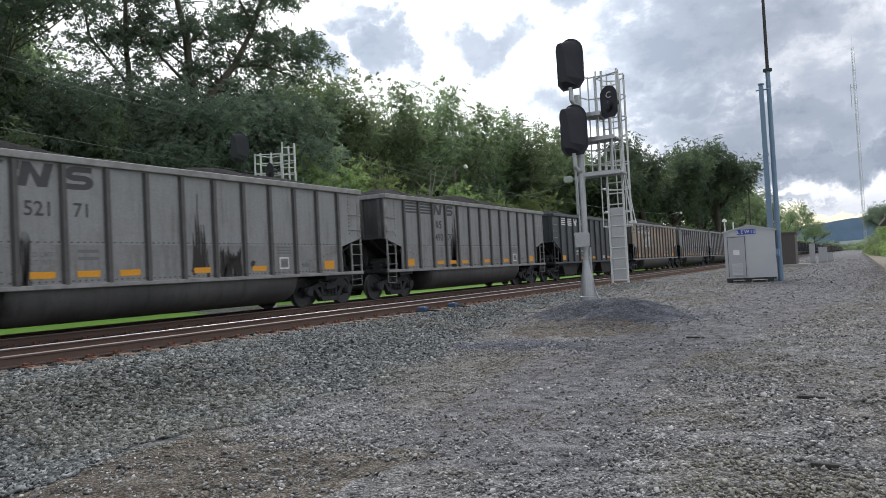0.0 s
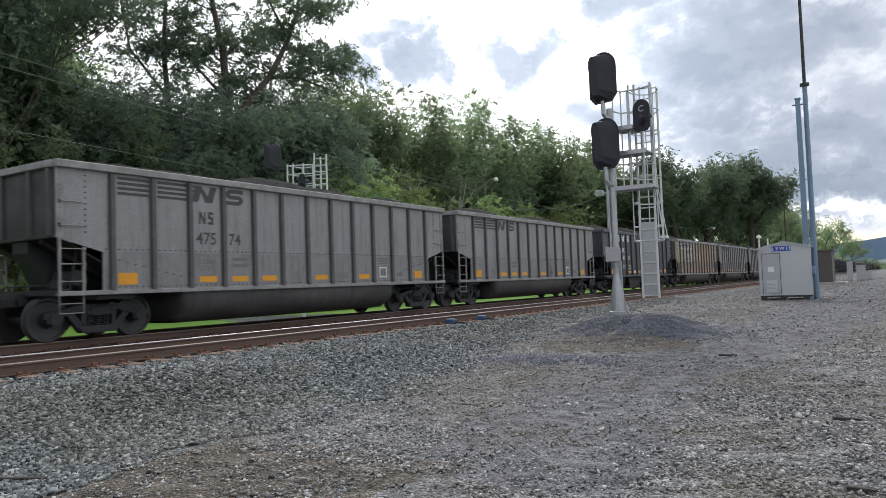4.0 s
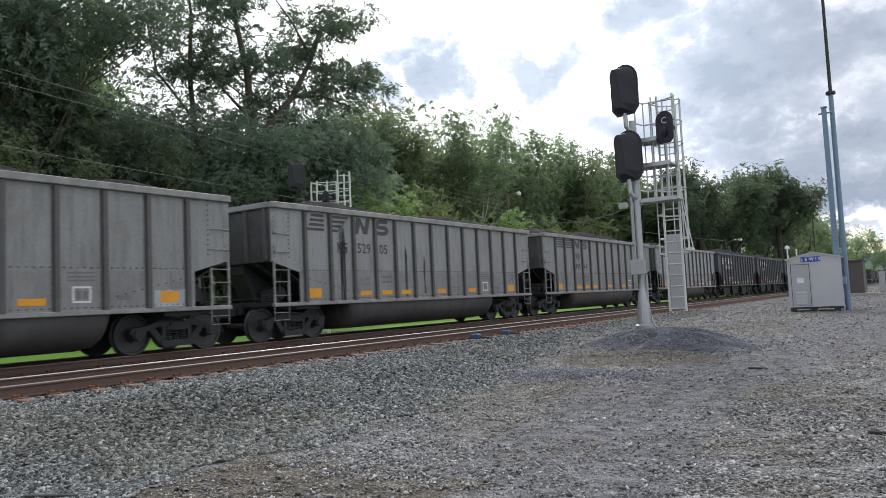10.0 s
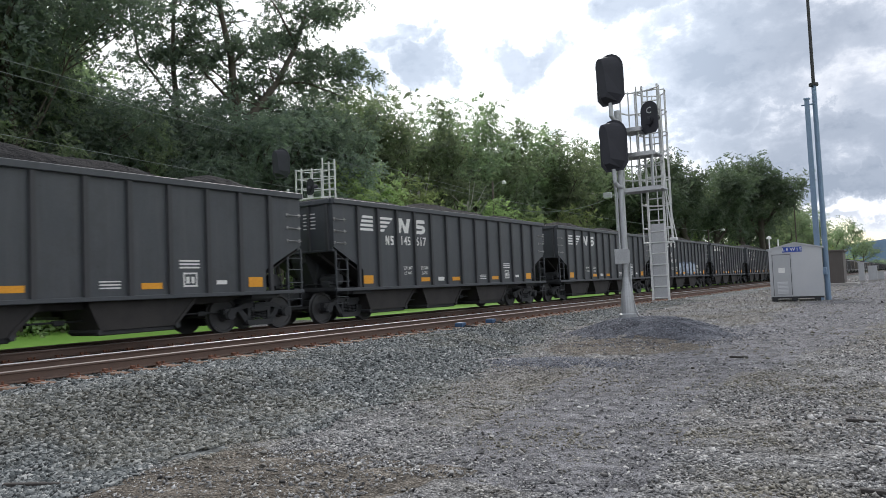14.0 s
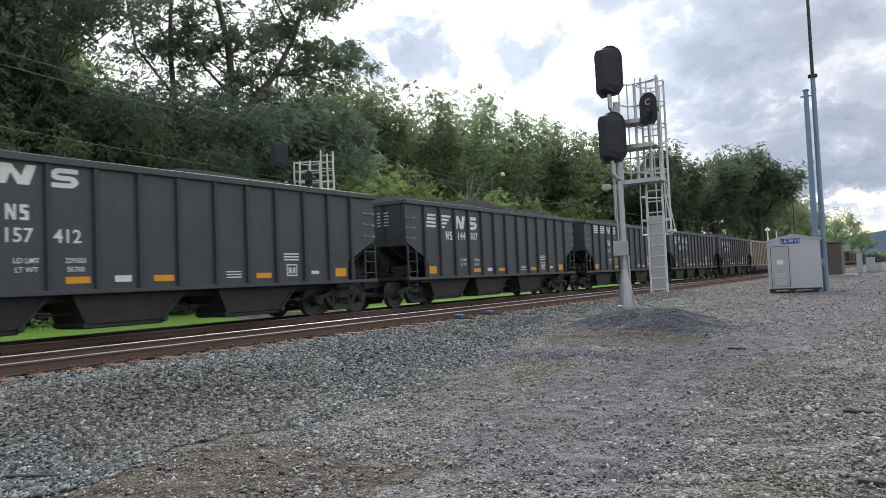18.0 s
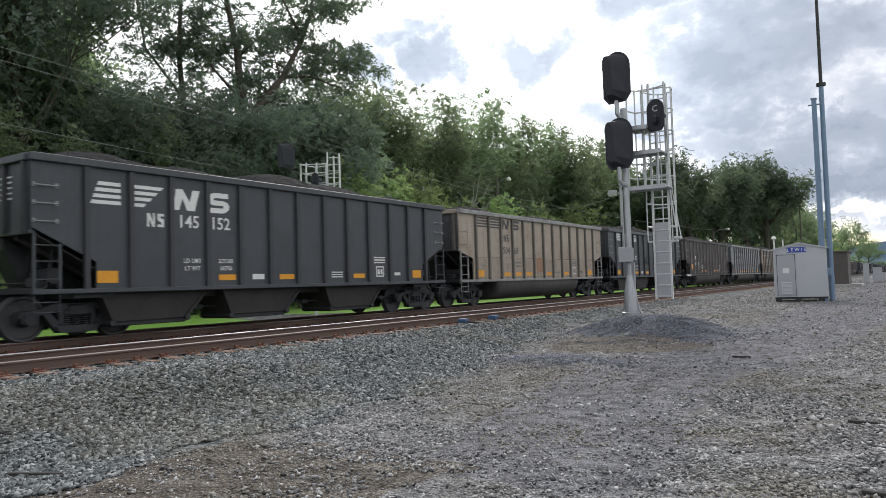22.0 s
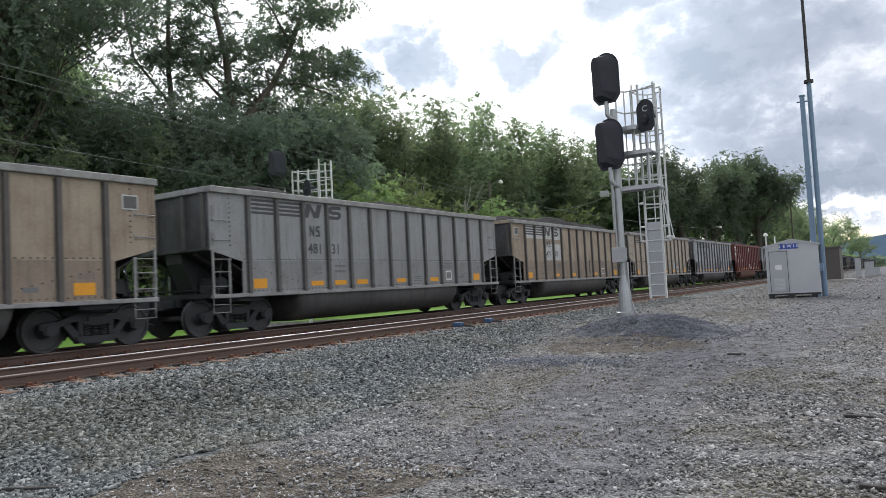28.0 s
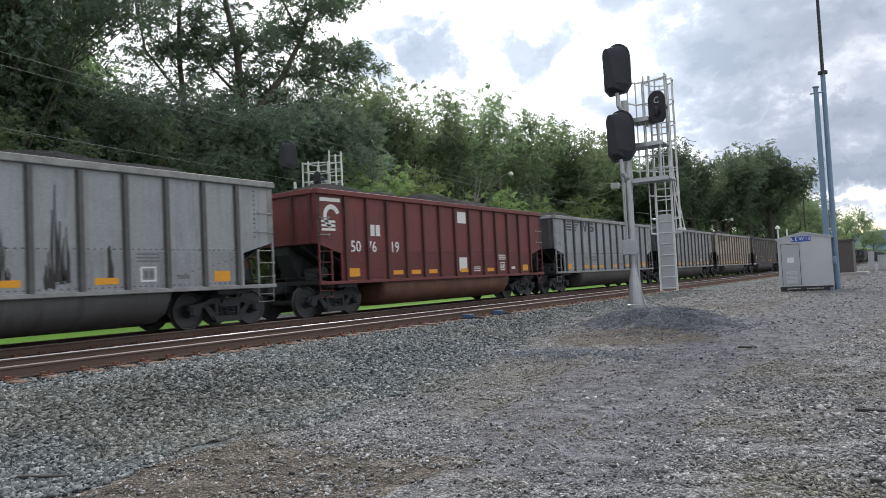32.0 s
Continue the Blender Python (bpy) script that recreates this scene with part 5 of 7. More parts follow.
def number_car(car, k, paint, kind, style, number):
    ink = M_WHITE if paint in ("black", "red", "brown") else M_DARKLET
    dark = paint == "black"
    if number:
        if paint == "red":
            size, z, ya, yb = 0.50, 2.08, -4.62, -2.62
        elif paint == "brown":
            size, z, ya, yb = 0.40, 1.92, -4.65, -3.75
        elif style == "slant":
            size, z, ya, yb = (0.42, 2.58, -3.60, -2.66) if dark else (0.43, 2.62, -3.62, -2.66)
        else:
            size, z, ya, yb = (0.40, 2.15, -3.66, -2.66) if dark else (0.42, 2.25, -3.62, -2.72)
        words = number.split()
        if dark:
            ya, yb = ya - 0.12, yb - 0.12
        if paint == "tan":
            for y0, y1 in ((-4.02, -3.18), (-3.0, -2.16)):
                part("repainted_patch", shared("patch%g" % y0, lambda: shape_mesh([[(y0, 1.98), (y1, 1.98), (y1, 2.78), (y0, 2.78)]], M_PATCH, "patch")), None, car, "pale repainted patch", m=pose(1.5222, 0, 0))
        for y, w in zip((ya, yb) if len(words) == 2 else (-5.70, -4.92, -3.72), words):
            part("number", text_mesh(w, size, ink), None, car, m=pose(1.5285, y, z) @ FACING)
        if paint == "red":
            style = "own"
        # reporting mark above or before the number, as plain blocks
        my, mz = (-4.62, z) if style == "slant" else (ya, z + (0.46 if dark else 0.44 if paint == "brown" else 0.52))
        if style != "own":
            part("mark", shared(("mark", ink.name), lambda: shape_mesh([[(-0.22, -0.15), (-0.17, -0.15), (-0.17, 0.03), (-0.08, -0.15), (-0.02, -0.15), (-0.02, 0.16), (-0.07, 0.16), (-0.07, -0.02), (-0.16, 0.16), (-0.22, 0.16)], [(0.05, -0.15), (0.22, -0.15), (0.22, 0.03), (0.12, 0.06), (0.12, 0.10), (0.22, 0.10), (0.22, 0.16), (0.05, 0.16), (0.05, 0.0), (0.15, -0.04), (0.15, -0.09), (0.05, -0.09)]], ink, "mark")), None, car, m=pose(1.5285, my, mz))
    if dark:
        for y, z, w in ((-3.62, 1.66, "LD LMT"), (-3.62, 1.48, "LT WT"), (-2.62, 1.66, "229300"), (-2.62, 1.48, "56700")):
            part("data_line", text_mesh(w, 0.15, ink), None, car, m=pose(1.5285, y, z) @ FACING)
        part("end_stencil", shared("end_stencil", lambda: shape_mesh(bars(0.35, 0.85, 2.9, 5, 0.11, 0.035), M_WHITE, "end_stencil")), None, car, m=pose(0, -END - 0.003, 0, 0, 0, -90) @ pose(0, -0.05, 0))
    if paint == "red":
        arcs = []
        for j in range(14):
            a0, a1 = math.pi * (0.1 + 1.35 * j / 14), math.pi * (0.1 + 1.35 * (j + 1) / 14)
            arcs.append([(-6.75 + r * math.cos(t), 2.98 + r * math.sin(t)) for r, t in ((0.22, a0), (0.36, a0), (0.36, a1), (0.22, a1))])
        arcs += bars(-7.2, -6.6, 2.55, 3, 0.12, 0.07) + [[(-7.25, 3.42), (-6.35, 3.42), (-6.35, 3.53), (-7.25, 3.53)], [(0.25, 3.05), (0.85, 3.05), (0.85, 3.48), (0.25, 3.48)], [(0.25, 1.25), (0.8, 1.25), (0.8, 1.75), (0.25, 1.75)]]
        part("emblem", shape_mesh(arcs, M_WHITE, "emblem"), None, car, "white painted emblem and panels", m=pose(1.5285, 0, 0))
        part("mark", shape_mesh([[(-0.24, -0.18), (-0.03, -0.18), (-0.03, 0.18), (-0.24, 0.18)], [(0.03, -0.18), (0.24, -0.18), (0.24, 0.18), (0.03, 0.18)]], M_WHITE, "mark"), None, car, m=pose(1.5285, -4.72, 2.62))
    for j, (form, y, wide, top) in enumerate(STAINS.get(k, ())):
        part("tar_stain", shape_mesh(tar_mesh(k * 10 + j, form, wide, top), M_TAR, "tar_stain"), None, car, "black tar run down the side", m=pose(1.5285, y, 0))
    if k == 6:
        for q, y, w, h, mat in ((1, -4.62, 0.6, 0.9, M_SPRAY), (2, 0.55, 0.55, 0.75, M_SPRAY), (3, 1.6, 0.6, 0.6, M_SPRAYRED)):
            part("sprayed_scrawl", scrawl_mesh(q, mat, w, h), None, car, "pale sprayed scrawl", m=pose(1.5245, y, 1.75))
    if k == 16:
        for j, (rim, body) in enumerate(zip(block_outlines(4, 0.13), block_outlines(4))):
            part("sprayed_rim", shape_mesh([rim], M_SPRAYBLUE, "sprayed_rim"), None, car, "dull blue sprayed outline", m=pose(1.5240 + 0.0012 * (j % 2), 0.15, 0))
            part("sprayed_block", shape_mesh([body], M_SPRAY, "sprayed_block"), None, car, "pale blue sprayed shape", m=pose(1.5265 + 0.0012 * (j % 2), 0.15, 0))
        part("sprayed_scrawl", scrawl_mesh(9, M_SPRAYBLUE, 4.0, 0.85), None, car, m=pose(1.5292, 0.1, 1.6))
    if k == 23:
        part("sprayed_scrawl", scrawl_mesh(7, M_SPRAYDIM, 0.5, 0.6), None, car, "faint grey sprayed scrawl", m=pose(1.5245, -0.5, 1.9))
    if k in (29, 12, 9):
        y0, y1, z0, z1 = (2.66, 3.5, 1.22, 1.92) if k == 29 else (5.3, 6.1, 1.08, 1.46)
        rnd = random.Random(k)
        edge = [(y0 + (y1 - y0) * i / 6, z1 + rnd.uniform(-0.03, 0.02)) for i in range(7)]
        part("repainted_patch", shape_mesh([edge + [(y1, z0), (y0, z0)]], M_BLUEPATCH, "patch"), None, car, "pale blue-white repainted patch", m=pose(1.5262, 0, 0))
    if k in (7, 8, 9, 12, 26, 27, 28):
        part("inspection_mark", text_mesh("G116" if k == 9 else "G113", 0.17, M_STENCIL), None, car, m=pose(1.5285, 5.72 if k != 9 else 6.02, 1.56) @ FACING)
    if k == 22:
        part("rust_patch", shape_mesh([[(-0.75, 1.3), (-0.1, 1.35), (-0.12, 1.95), (-0.4, 2.02), (-0.78, 1.96)]], M_RUSTPATCH, "rust_patch"), None, car, "bare rusty patch", m=pose(1.5285, 0, 0))


# tar runs on each car: form, place along the car, breadth, top
STAINS = {
    0: (("spire", 0.50, 0.60, 3.45), ("pool", 1.56, 0.76, 1.9), ("thread", 2.36, 0.12, 1.75), ("pool", -4.0, 0.32, 2.2)),
    1: (("spire", -2.48, 0.40, 3.5), ("pool", -2.50, 0.42, 2.3), ("thread", -2.28, 0.12, 3.45)),
    5: (("spire", 1.45, 0.18, 2.6),),
    8: (("spire", 2.66, 0.42, 2.9), ("spire", 3.25, 0.3, 2.4)),
    9: (("thread", -1.45, 0.10, 2.7),),
    10: (("pool", -4.62, 0.22, 3.5), ("thread", -1.5, 0.09, 3.0), ("thread", -0.45, 0.08, 2.5)),
    28: (("thread", 1.6, 0.10, 2.2),),
    30: (("spire", 1.55, 0.52, 3.45), ("spire", 0.5, 0.34, 2.5), ("thread", 2.7, 0.10, 2.3)),
}
TRAIN = []


def build_train():
    templates = {}
    for k, (paint, kind, style, number) in enumerate(CARS):
        key = (paint, kind, style)
        if key not in templates:
            templates[key] = car = build_car(kind, paint, style)
        else:
            car = copy_thing(templates[key], pose(0, 0, 0))
        TRAIN.append((k, car))
    for (k, car), (paint, kind, style, number) in zip(TRAIN, CARS):
        part("coal", shared(("coal", k % 5), lambda: coal_mesh(k % 5, (0.42, 0.55, 0.38, 0.62, 0.48)[k % 5])), None, car, "heaped black coal")
        number_car(car, k, paint, kind, style, number)
        car.matrix_basis = pose(TRACK_FAR, place(k, 0.0), 0)


def place(k, t):
    """Where the middle of car k is along the track at t seconds."""
    return FIRST + k * PITCH + SHIFT.get(k, 0.0) - END - SPEED * t


build_train()


# ---- signals ----
def oval(w, h, n=10):
    """Outline of an upright background plate with round top and cropped lower corners."""
    r = w / 2
    top = [(r * math.cos(math.pi * k / n), h / 2 - r + r * math.sin(math.pi * k / n)) for k in range(n + 1)]
    return top + [(-r, -h / 2 + r * 0.45), (-r * 0.62, -h / 2), (r * 0.62, -h / 2), (r, -h / 2 + r * 0.45)]


def signal_head(parent, m, w, h, hooded=True, label="black signal head seen from behind"):
    """Seen from its back: oval background plate, deep lamp case, hoods on the far side. Faces +y; its back is at -y."""
    head = part("signal_head", Geo().extrude(oval(w, h), 0.0, 0.03, "y"), M_HEAD, parent, label, m=m)
    g = Geo()
    if hooded:
        # case swelling out from the plate, with a ridge down the middle
        o = oval(w * 0.86, h * 0.92)
        i = [(x * 0.36 - w * 0.17 - z * 0.08, z * 0.84 + h * 0.03) for x, z in o]
        n = len(o)
        g.add([(x, 0.0, z) for x, z in o] + [(x, -0.20, z) for x, z in i], [(k, (k + 1) % n, n + (k + 1) % n, n + k) for k in range(n)] + [tuple(range(n, 2 * n))])
    else:
        g.tube((0, 0, -h * 0.12), (0, -0.1, -h * 0.12), 0.11, n=12)
        g.pipe([(0.03, -0.09, -h * 0.02), (0.08, -0.14, -h * 0.12), (0.06, -0.12, -h * 0.24), (0.02, -0.02, -h * 0.3)], 0.03, 6)
    part("lamp_case", g, M_HEAD, head)
    for k in range(3 if hooded else 1):
        z = (k - 1) * h * 0.27 if hooded else 0
        rim = []
        ho = Geo()
        for j in range(9):
            a = math.pi * (-0.15 + 1.3 * j / 8)
            rim.append((0.13 * math.cos(a), z + 0.13 * math.sin(a)))
        for (x0, z0), (x1, z1) in zip(rim, rim[1:]):
            ho.add([(x0, 0.03, z0), (x1, 0.03, z1), (x1, 0.33, z1), (x0, 0.33, z0), (x0 * 0.95, 0.03, z0), (x1 * 0.95, 0.03, z1), (x1 * 0.95, 0.33, z1), (x0 * 0.95, 0.33, z0)], [(0, 1, 2, 3), (4, 7, 6, 5), (2, 3, 7, 6), (0, 1, 5, 4)])
        part("hood", ho, M_HEAD, head)
    return head


def near_signal():
    x, y = MAST
    s = thing("signal_mast", pose(x, y, -0.03), "galvanised railway signal mast with black heads and caged ladder on gravel", "signal")
    part("base", Geo().lathe([(-0.25, 0.24), (0.06, 0.24), (0.08, 0.19), (0.55, 0.165), (0.9, 0.115), (1.05, 0.095)], 16, "z"), M_GALV, s, "cast steel base")
    part("base_fin", Geo().extrude([(0.10, 0.02), (0.30, 0.02), (0.24, 0.14), (0.13, 0.6)], -0.02, 0.02, "y"), M_GALV, s)
    part("mast", Geo().tube((0, 0, 0.9), (0, 0, 5.55), 0.085, 0.08, 16), M_GALV, s)
    part("junction_box", Geo().box(-0.19, 0.15, -0.2, -0.05, 1.42, 1.78, 0.02).box(-0.21, 0.17, -0.22, -0.2, 1.40, 1.80, 0.008), M_GALV, s, "small grey junction box")
    part("conduit", Geo().pipe([(0.13, -0.02, 0.3), (0.13, -0.02, 1.4)], 0.03, 8).pipe([(-0.1, -0.08, 1.78), (-0.1, -0.08, 3.3), (-0.16, -0.08, 3.5)], 0.025, 8), M_GALV, s)
    # heads and their brackets
    for hz, w, h in ((6.36, 0.84, 1.38), (4.57, 0.84, 1.38)):
        signal_head(s, pose(-0.06, -0.28, hz, 0, 0, -14), w, h)
        a = hz - h / 2
        part("bracket", Geo().pipe([(0.02, -0.05, a - 0.42), (-0.02, -0.2, a - 0.40), (-0.07, -0.26, a - 0.30), (-0.08, -0.26, a + 0.06)], 0.06, 10), M_GALV, s, "bent pipe bracket")
    small = signal_head(s, pose(0.83, 0.1, 5.27, 0, 0, -14), 0.50, 0.86, False, "small oval black signal head with a pale letter C")
    part("letter", text_mesh("C", 0.24, M_GALV), None, small, "pale letter C", m=pose(0.0, -0.006, 0.17, 90, 0, 0))
    part("bracket", Geo().pipe([(0.83, 0.14, 3.36), (0.83, 0.14, 4.95)], 0.04, 8), M_GALV, s)
    # platforms
    for z, x0, x1 in ((4.98, 0.05, 0.62), (4.30, 0.02, 0.95), (3.36, -0.05, 1.05)):
        deck = part("platform", Geo().box(x0, x1, 0.0, 0.75, z, z + 0.03), M_GALV, s, "steel grating step")
        g = Geo()
        for k in range(5):
            g.box(x0, x1, 0.05 + k * 0.15, 0.09 + k * 0.15, z - 0.03, z)
        g.box(x0, x1, -0.02, 0.02, z - 0.05, z + 0.06)
        part("grating", g, M_GALV, deck)
    # ladder and its safety cage
    lx0, lx1, ly = 0.47, 0.90, 0.75
    lad = part("ladder", Geo().box(lx0 - 0.025, lx0 + 0.025, ly - 0.03, ly + 0.03, 0.38, 6.3).box(lx1 - 0.025, lx1 + 0.025, ly - 0.03, ly + 0.03, 0.38, 6.3), M_ALU, s, "white aluminium ladder")
    rung = Geo().tube((lx0, ly, 0), (lx1, ly, 0), 0.018, n=6).mesh("rung", M_ALU)
    for k in range(20):
        part("rung", rung, None, lad, m=pose(0, 0, 0.45 + k * 0.3))
    part("ladder_guard", Geo().box(lx0 + 0.03, lx1 - 0.03, ly + 0.02, ly + 0.04, 0.42, 2.46), M_GALV, s, "flat sheet guard locked over the lower rungs")
    hoop = Geo()
    cx, r = (lx0 + lx1) / 2, 0.42
    ring = [(cx + r * 0.92 * math.cos(a), ly + 0.02 + r * 1.5 * math.sin(a) * (1 if math.sin(a) > 0 else 0)) for a in [math.pi * k / 10 for k in range(11)]]
    ring = [(lx1, ly)] + ring + [(lx0, ly)]
    hoop.pipe([(u, v, 0) for u, v in ring], 0.02, 5)
    hoop = hoop.mesh("hoop", M_ALU)
    for z in (1.95, 2.35, 3.0, 3.7, 4.4, 4.95, 5.55, 6.12):
        part("hoop", hoop, None, s, m=pose(0, 0, z))
    for u, v in ring[1:-1:2]:
        part("cage_bar", shared("cage_bar", lambda: Geo().box(-0.014, 0.014, -0.008, 0.008, 0, 4.2).mesh("cage_bar", M_ALU)), None, s, m=pose(u, v, 1.95))
    # railing of the upper platform
    pts = [(-0.02, 0.35), (0.08, 0.75), (0.62, 0.75), (1.0, 0.55)]
    for u, v in pts + [(0.25, 0.8), (0.45, 0.3)]:
        part("railing_post", shared("railing_post", lambda: Geo().tube((0, 0, 3.38), (0, 0, 6.2), 0.022, n=6).mesh("railing_post", M_ALU)), None, s, m=pose(u, v, 0))
    for z in (3.7, 4.1, 5.55, 6.16):
        part("rail", shared("railing_rail", lambda: Geo().pipe([(u, v, 0) for u, v in pts], 0.022, 6).mesh("rail", M_ALU)), None, s, m=pose(0, 0, z))
    arm = Geo().box(1.06, 1.22, 0.55, 0.78, 1.98, 2.05, 0.01).pipe([(1.0, 0.6, 3.3), (1.12, 0.68, 2.05)], 0.02, 6).pipe([(0.92, 0.7, 5.2), (1.02, 0.72, 3.3), (1.2, 0.72, 2.05)], 0.015, 6)
    part("stay", arm, M_ALU, s)


def back_signal():
    s = thing("signal_mast", pose(-22.55, 24.1, -0.95), "white caged signal mast with a black head behind the train", "signal")
    part("mast", Geo().tube((0, 0, 0), (0, 0, 6.6), 0.09, 0.08, 12), M_ALU, s)
    signal_head(s, pose(-0.95, -0.75, 7.8, 0, 0, 8), 0.95, 1.35, True, "hooded black signal head")
    part("bracket", Geo().pipe([(0.0, 0, 6.1), (-0.5, -0.4, 6.15), (-0.7, -0.6, 6.2), (-0.72, -0.6, 6.6)], 0.07, 8), M_ALU, s)
    signal_head(s, pose(0.25, -0.2, 6.65, 0, 0, -14), 0.56, 0.74, False, "small round black signal head with a pale letter C")
    part("platform", Geo().box(-0.5, 0.95, -0.3, 0.7, 6.08, 6.13), M_ALU, s)
    for x, y in ((-0.5, -0.3), (-0.15, -0.3), (0.2, 0.0), (0.5, 0.3), (-0.5, 0.7), (0.2, 0.7), (0.95, 0.7), (0.6, 0.7)):
        part("railing_post", shared("bpost", lambda: Geo().box(-0.03, 0.03, -0.03, 0.03, 6.1, 7.85).mesh("railing_post", M_ALU)), None, s, m=pose(x, y, -0.35 if x < 0.6 else 0))
    for z in (6.6, 7.05, 7.45):
        part("rail", Geo().pipe([(0.5, 0.3, z), (-0.5, -0.3, z), (-0.5, 0.7, z), (0.95, 0.7, z)], 0.025, 6), M_ALU, s)
    lad = Geo().box(0.62, 0.67, 0.2, 0.25, 3.0, 7.95).box(1.02, 1.07, 0.55, 0.6, 3.0, 7.9)
    for k in range(16):
        lad.tube((0.65, 0.22, 3.2 + k * 0.3), (1.05, 0.57, 3.2 + k * 0.3), 0.018, n=5)
    part("ladder", lad, M_ALU, s)


near_signal()
back_signal()


# ---- signal hut, poles, cases ----
def hut():
    h = thing("signal_hut", pose(-5.27, 35.1, -0.17, 0, 0, 6.5), "aluminium railway equipment hut with a low gable roof on blocks", "hut")
    W, Dp, E, P = 2.12, 2.6, 2.16, 2.40
    part("wall", Geo().extrude([(0, 0.06), (W, 0.06), (W, E), (W / 2, P), (0, E)], 0, 0.05, "y").box(0, 0.05, 0.05, Dp, 0.06, E).box(W - 0.05, W, 0.05, Dp, 0.06, E).extrude([(0, 0.06), (W, 0.06), (W, E), (W / 2, P), (0, E)], Dp, Dp + 0.05, "y"), M_HUT, h)
    part("roof", Geo().extrude([(-0.08, E - 0.02), (W / 2, P), (W + 0.08, E - 0.02), (W + 0.08, E + 0.03), (W / 2, P + 0.06), (-0.08, E + 0.03)], -0.08, Dp + 0.1, "y"), M_HUT, h, "low pitched metal roof")
    door = part("door", Geo().box(0.14, 0.86, -0.035, 0.0, 0.13, 1.92, 0.008), M_HUTDOOR, h, "flat metal door with a vent")
    part("door_frame", Geo().box(0.08, 0.14, -0.03, 0, 0.1, 1.98).box(0.86, 0.92, -0.03, 0, 0.1, 1.98).box(0.14, 0.86, -0.03, 0, 1.92, 1.98), M_GALV, h)
    # thin black strips stand in for the shaded gap round the door
    part("door_seal", Geo().box(0.125, 0.145, -0.04, -0.028, 0.12, 1.94).box(0.855, 0.875, -0.04, -0.028, 0.12, 1.94).box(0.125, 0.875, -0.04, -0.028, 1.915, 1.935), M_UNDER, h)
    part("door_handle", Geo().tube((0.78, -0.035, 0.98), (0.78, -0.08, 0.98), 0.03, n=10).box(0.70, 0.80, -0.09, -0.07, 0.965, 0.995), M_GALV, door)
    part("notice", Geo().box(0.36, 0.62, -0.042, -0.036, 1.12, 1.34), M_WHITE, door, "small white notice")
    v = Geo()
    for k in range(9):
        v.extrude([(-0.036, 0.2 + k * 0.06), (-0.06, 0.2 + k * 0.06), (-0.036, 0.25 + k * 0.06)], 0.28, 0.72, "x")
    part("vent", v, M_HUTDOOR, door, "louvred vent")
    sign = part("sign", Geo().box(0.56, 1.34, -0.03, 0.0, 2.02, 2.25, 0.004), M_SIGNBLUE, h, "blue name board reading LEWIS")
    part("lettering", text_mesh("L E W I S", 0.20, M_WHITE), None, sign, m=pose(0.95, -0.034, 2.135, 90, 0, 0))
    for x, top in ((0.06, 0.52), (0.42, 0.46)):
        g = Geo().tube((x, 0.15, E - 0.05), (x, 0.15, E + top), 0.03, n=8)
        if x < 0.2:
            g.lathe([(E + top - 0.02, 0.11), (E + top + 0.05, 0.10), (E + top + 0.12, 0.03)], 10, "z", (x, 0.15, 0))
        part("vent_pipe", g, M_WHITE, h, "white vent pipe")
    part("lamp_bracket", Geo().box(0.05, 0.16, -0.1, 0, 2.04, 2.14, 0.01), M_GALV, h)
    for x in (0.15, 0.95, 1.85):
        part("block", Geo().box(x - 0.12, x + 0.12, 0.05, 0.35, -0.2, 0.06, 0.01), M_UNDER, h, "dark support block")
    part("skid", Geo().box(0.02, W - 0.02, 0.02, 0.12, -0.02, 0.06), M_UNDER, h)


def tall_poles():
    p = thing("radio_pole", pose(-3.33, 35.5, -0.42), "blue-grey square steel tilting pole beside the hut", "pole")
    part("pole", Geo().tube((0, 0, 0), (-0.02, 0, 9.0), 0.17, 0.13, 4), M_BLUEPOLE, p)
    part("cap", Geo().box(-0.14, 0.10, -0.12, 0.12, 8.98, 9.04, 0.01).tube((-0.25, 0, 8.75), (0.3, 0, 8.75), 0.03, n=6), M_BLUEPOLE, p)
    part("base_plate", Geo().box(-0.35, 0.45, -0.3, 0.3, -0.1, 0.05, 0.01), M_BLUEPOLE, p)
    part("winch", Geo().box(0.12, 0.3, -0.15, 0.12, 1.2, 1.55, 0.03).tube((0.2, -0.25, 1.35), (0.2, 0.2, 1.35), 0.05, n=10), M_BLUEPOLE, p)
    q = thing("antenna_pole", pose(-3.1, 36.2, -0.4), "slim dark radio antenna pole on a blue-grey foot", "pole")
    part("lower_pole", Geo().tube((0, 0, 0), (0, 0, 9.75), 0.12, 0.10, 12), M_BLUEPOLE, q)
    part("upper_pole", Geo().tube((0, 0, 9.75), (0.0, 0, 19.5), 0.075, 0.05, 10), M_CABLE, q)
    part("flange", Geo().lathe([(9.68, 0.2), (9.8, 0.2)], 12, "z"), M_CABLE, q)
    part("foot", Geo().box(-0.2, 0.35, -0.25, 0.25, -0.1, 0.06, 0.01), M_CONC, q)


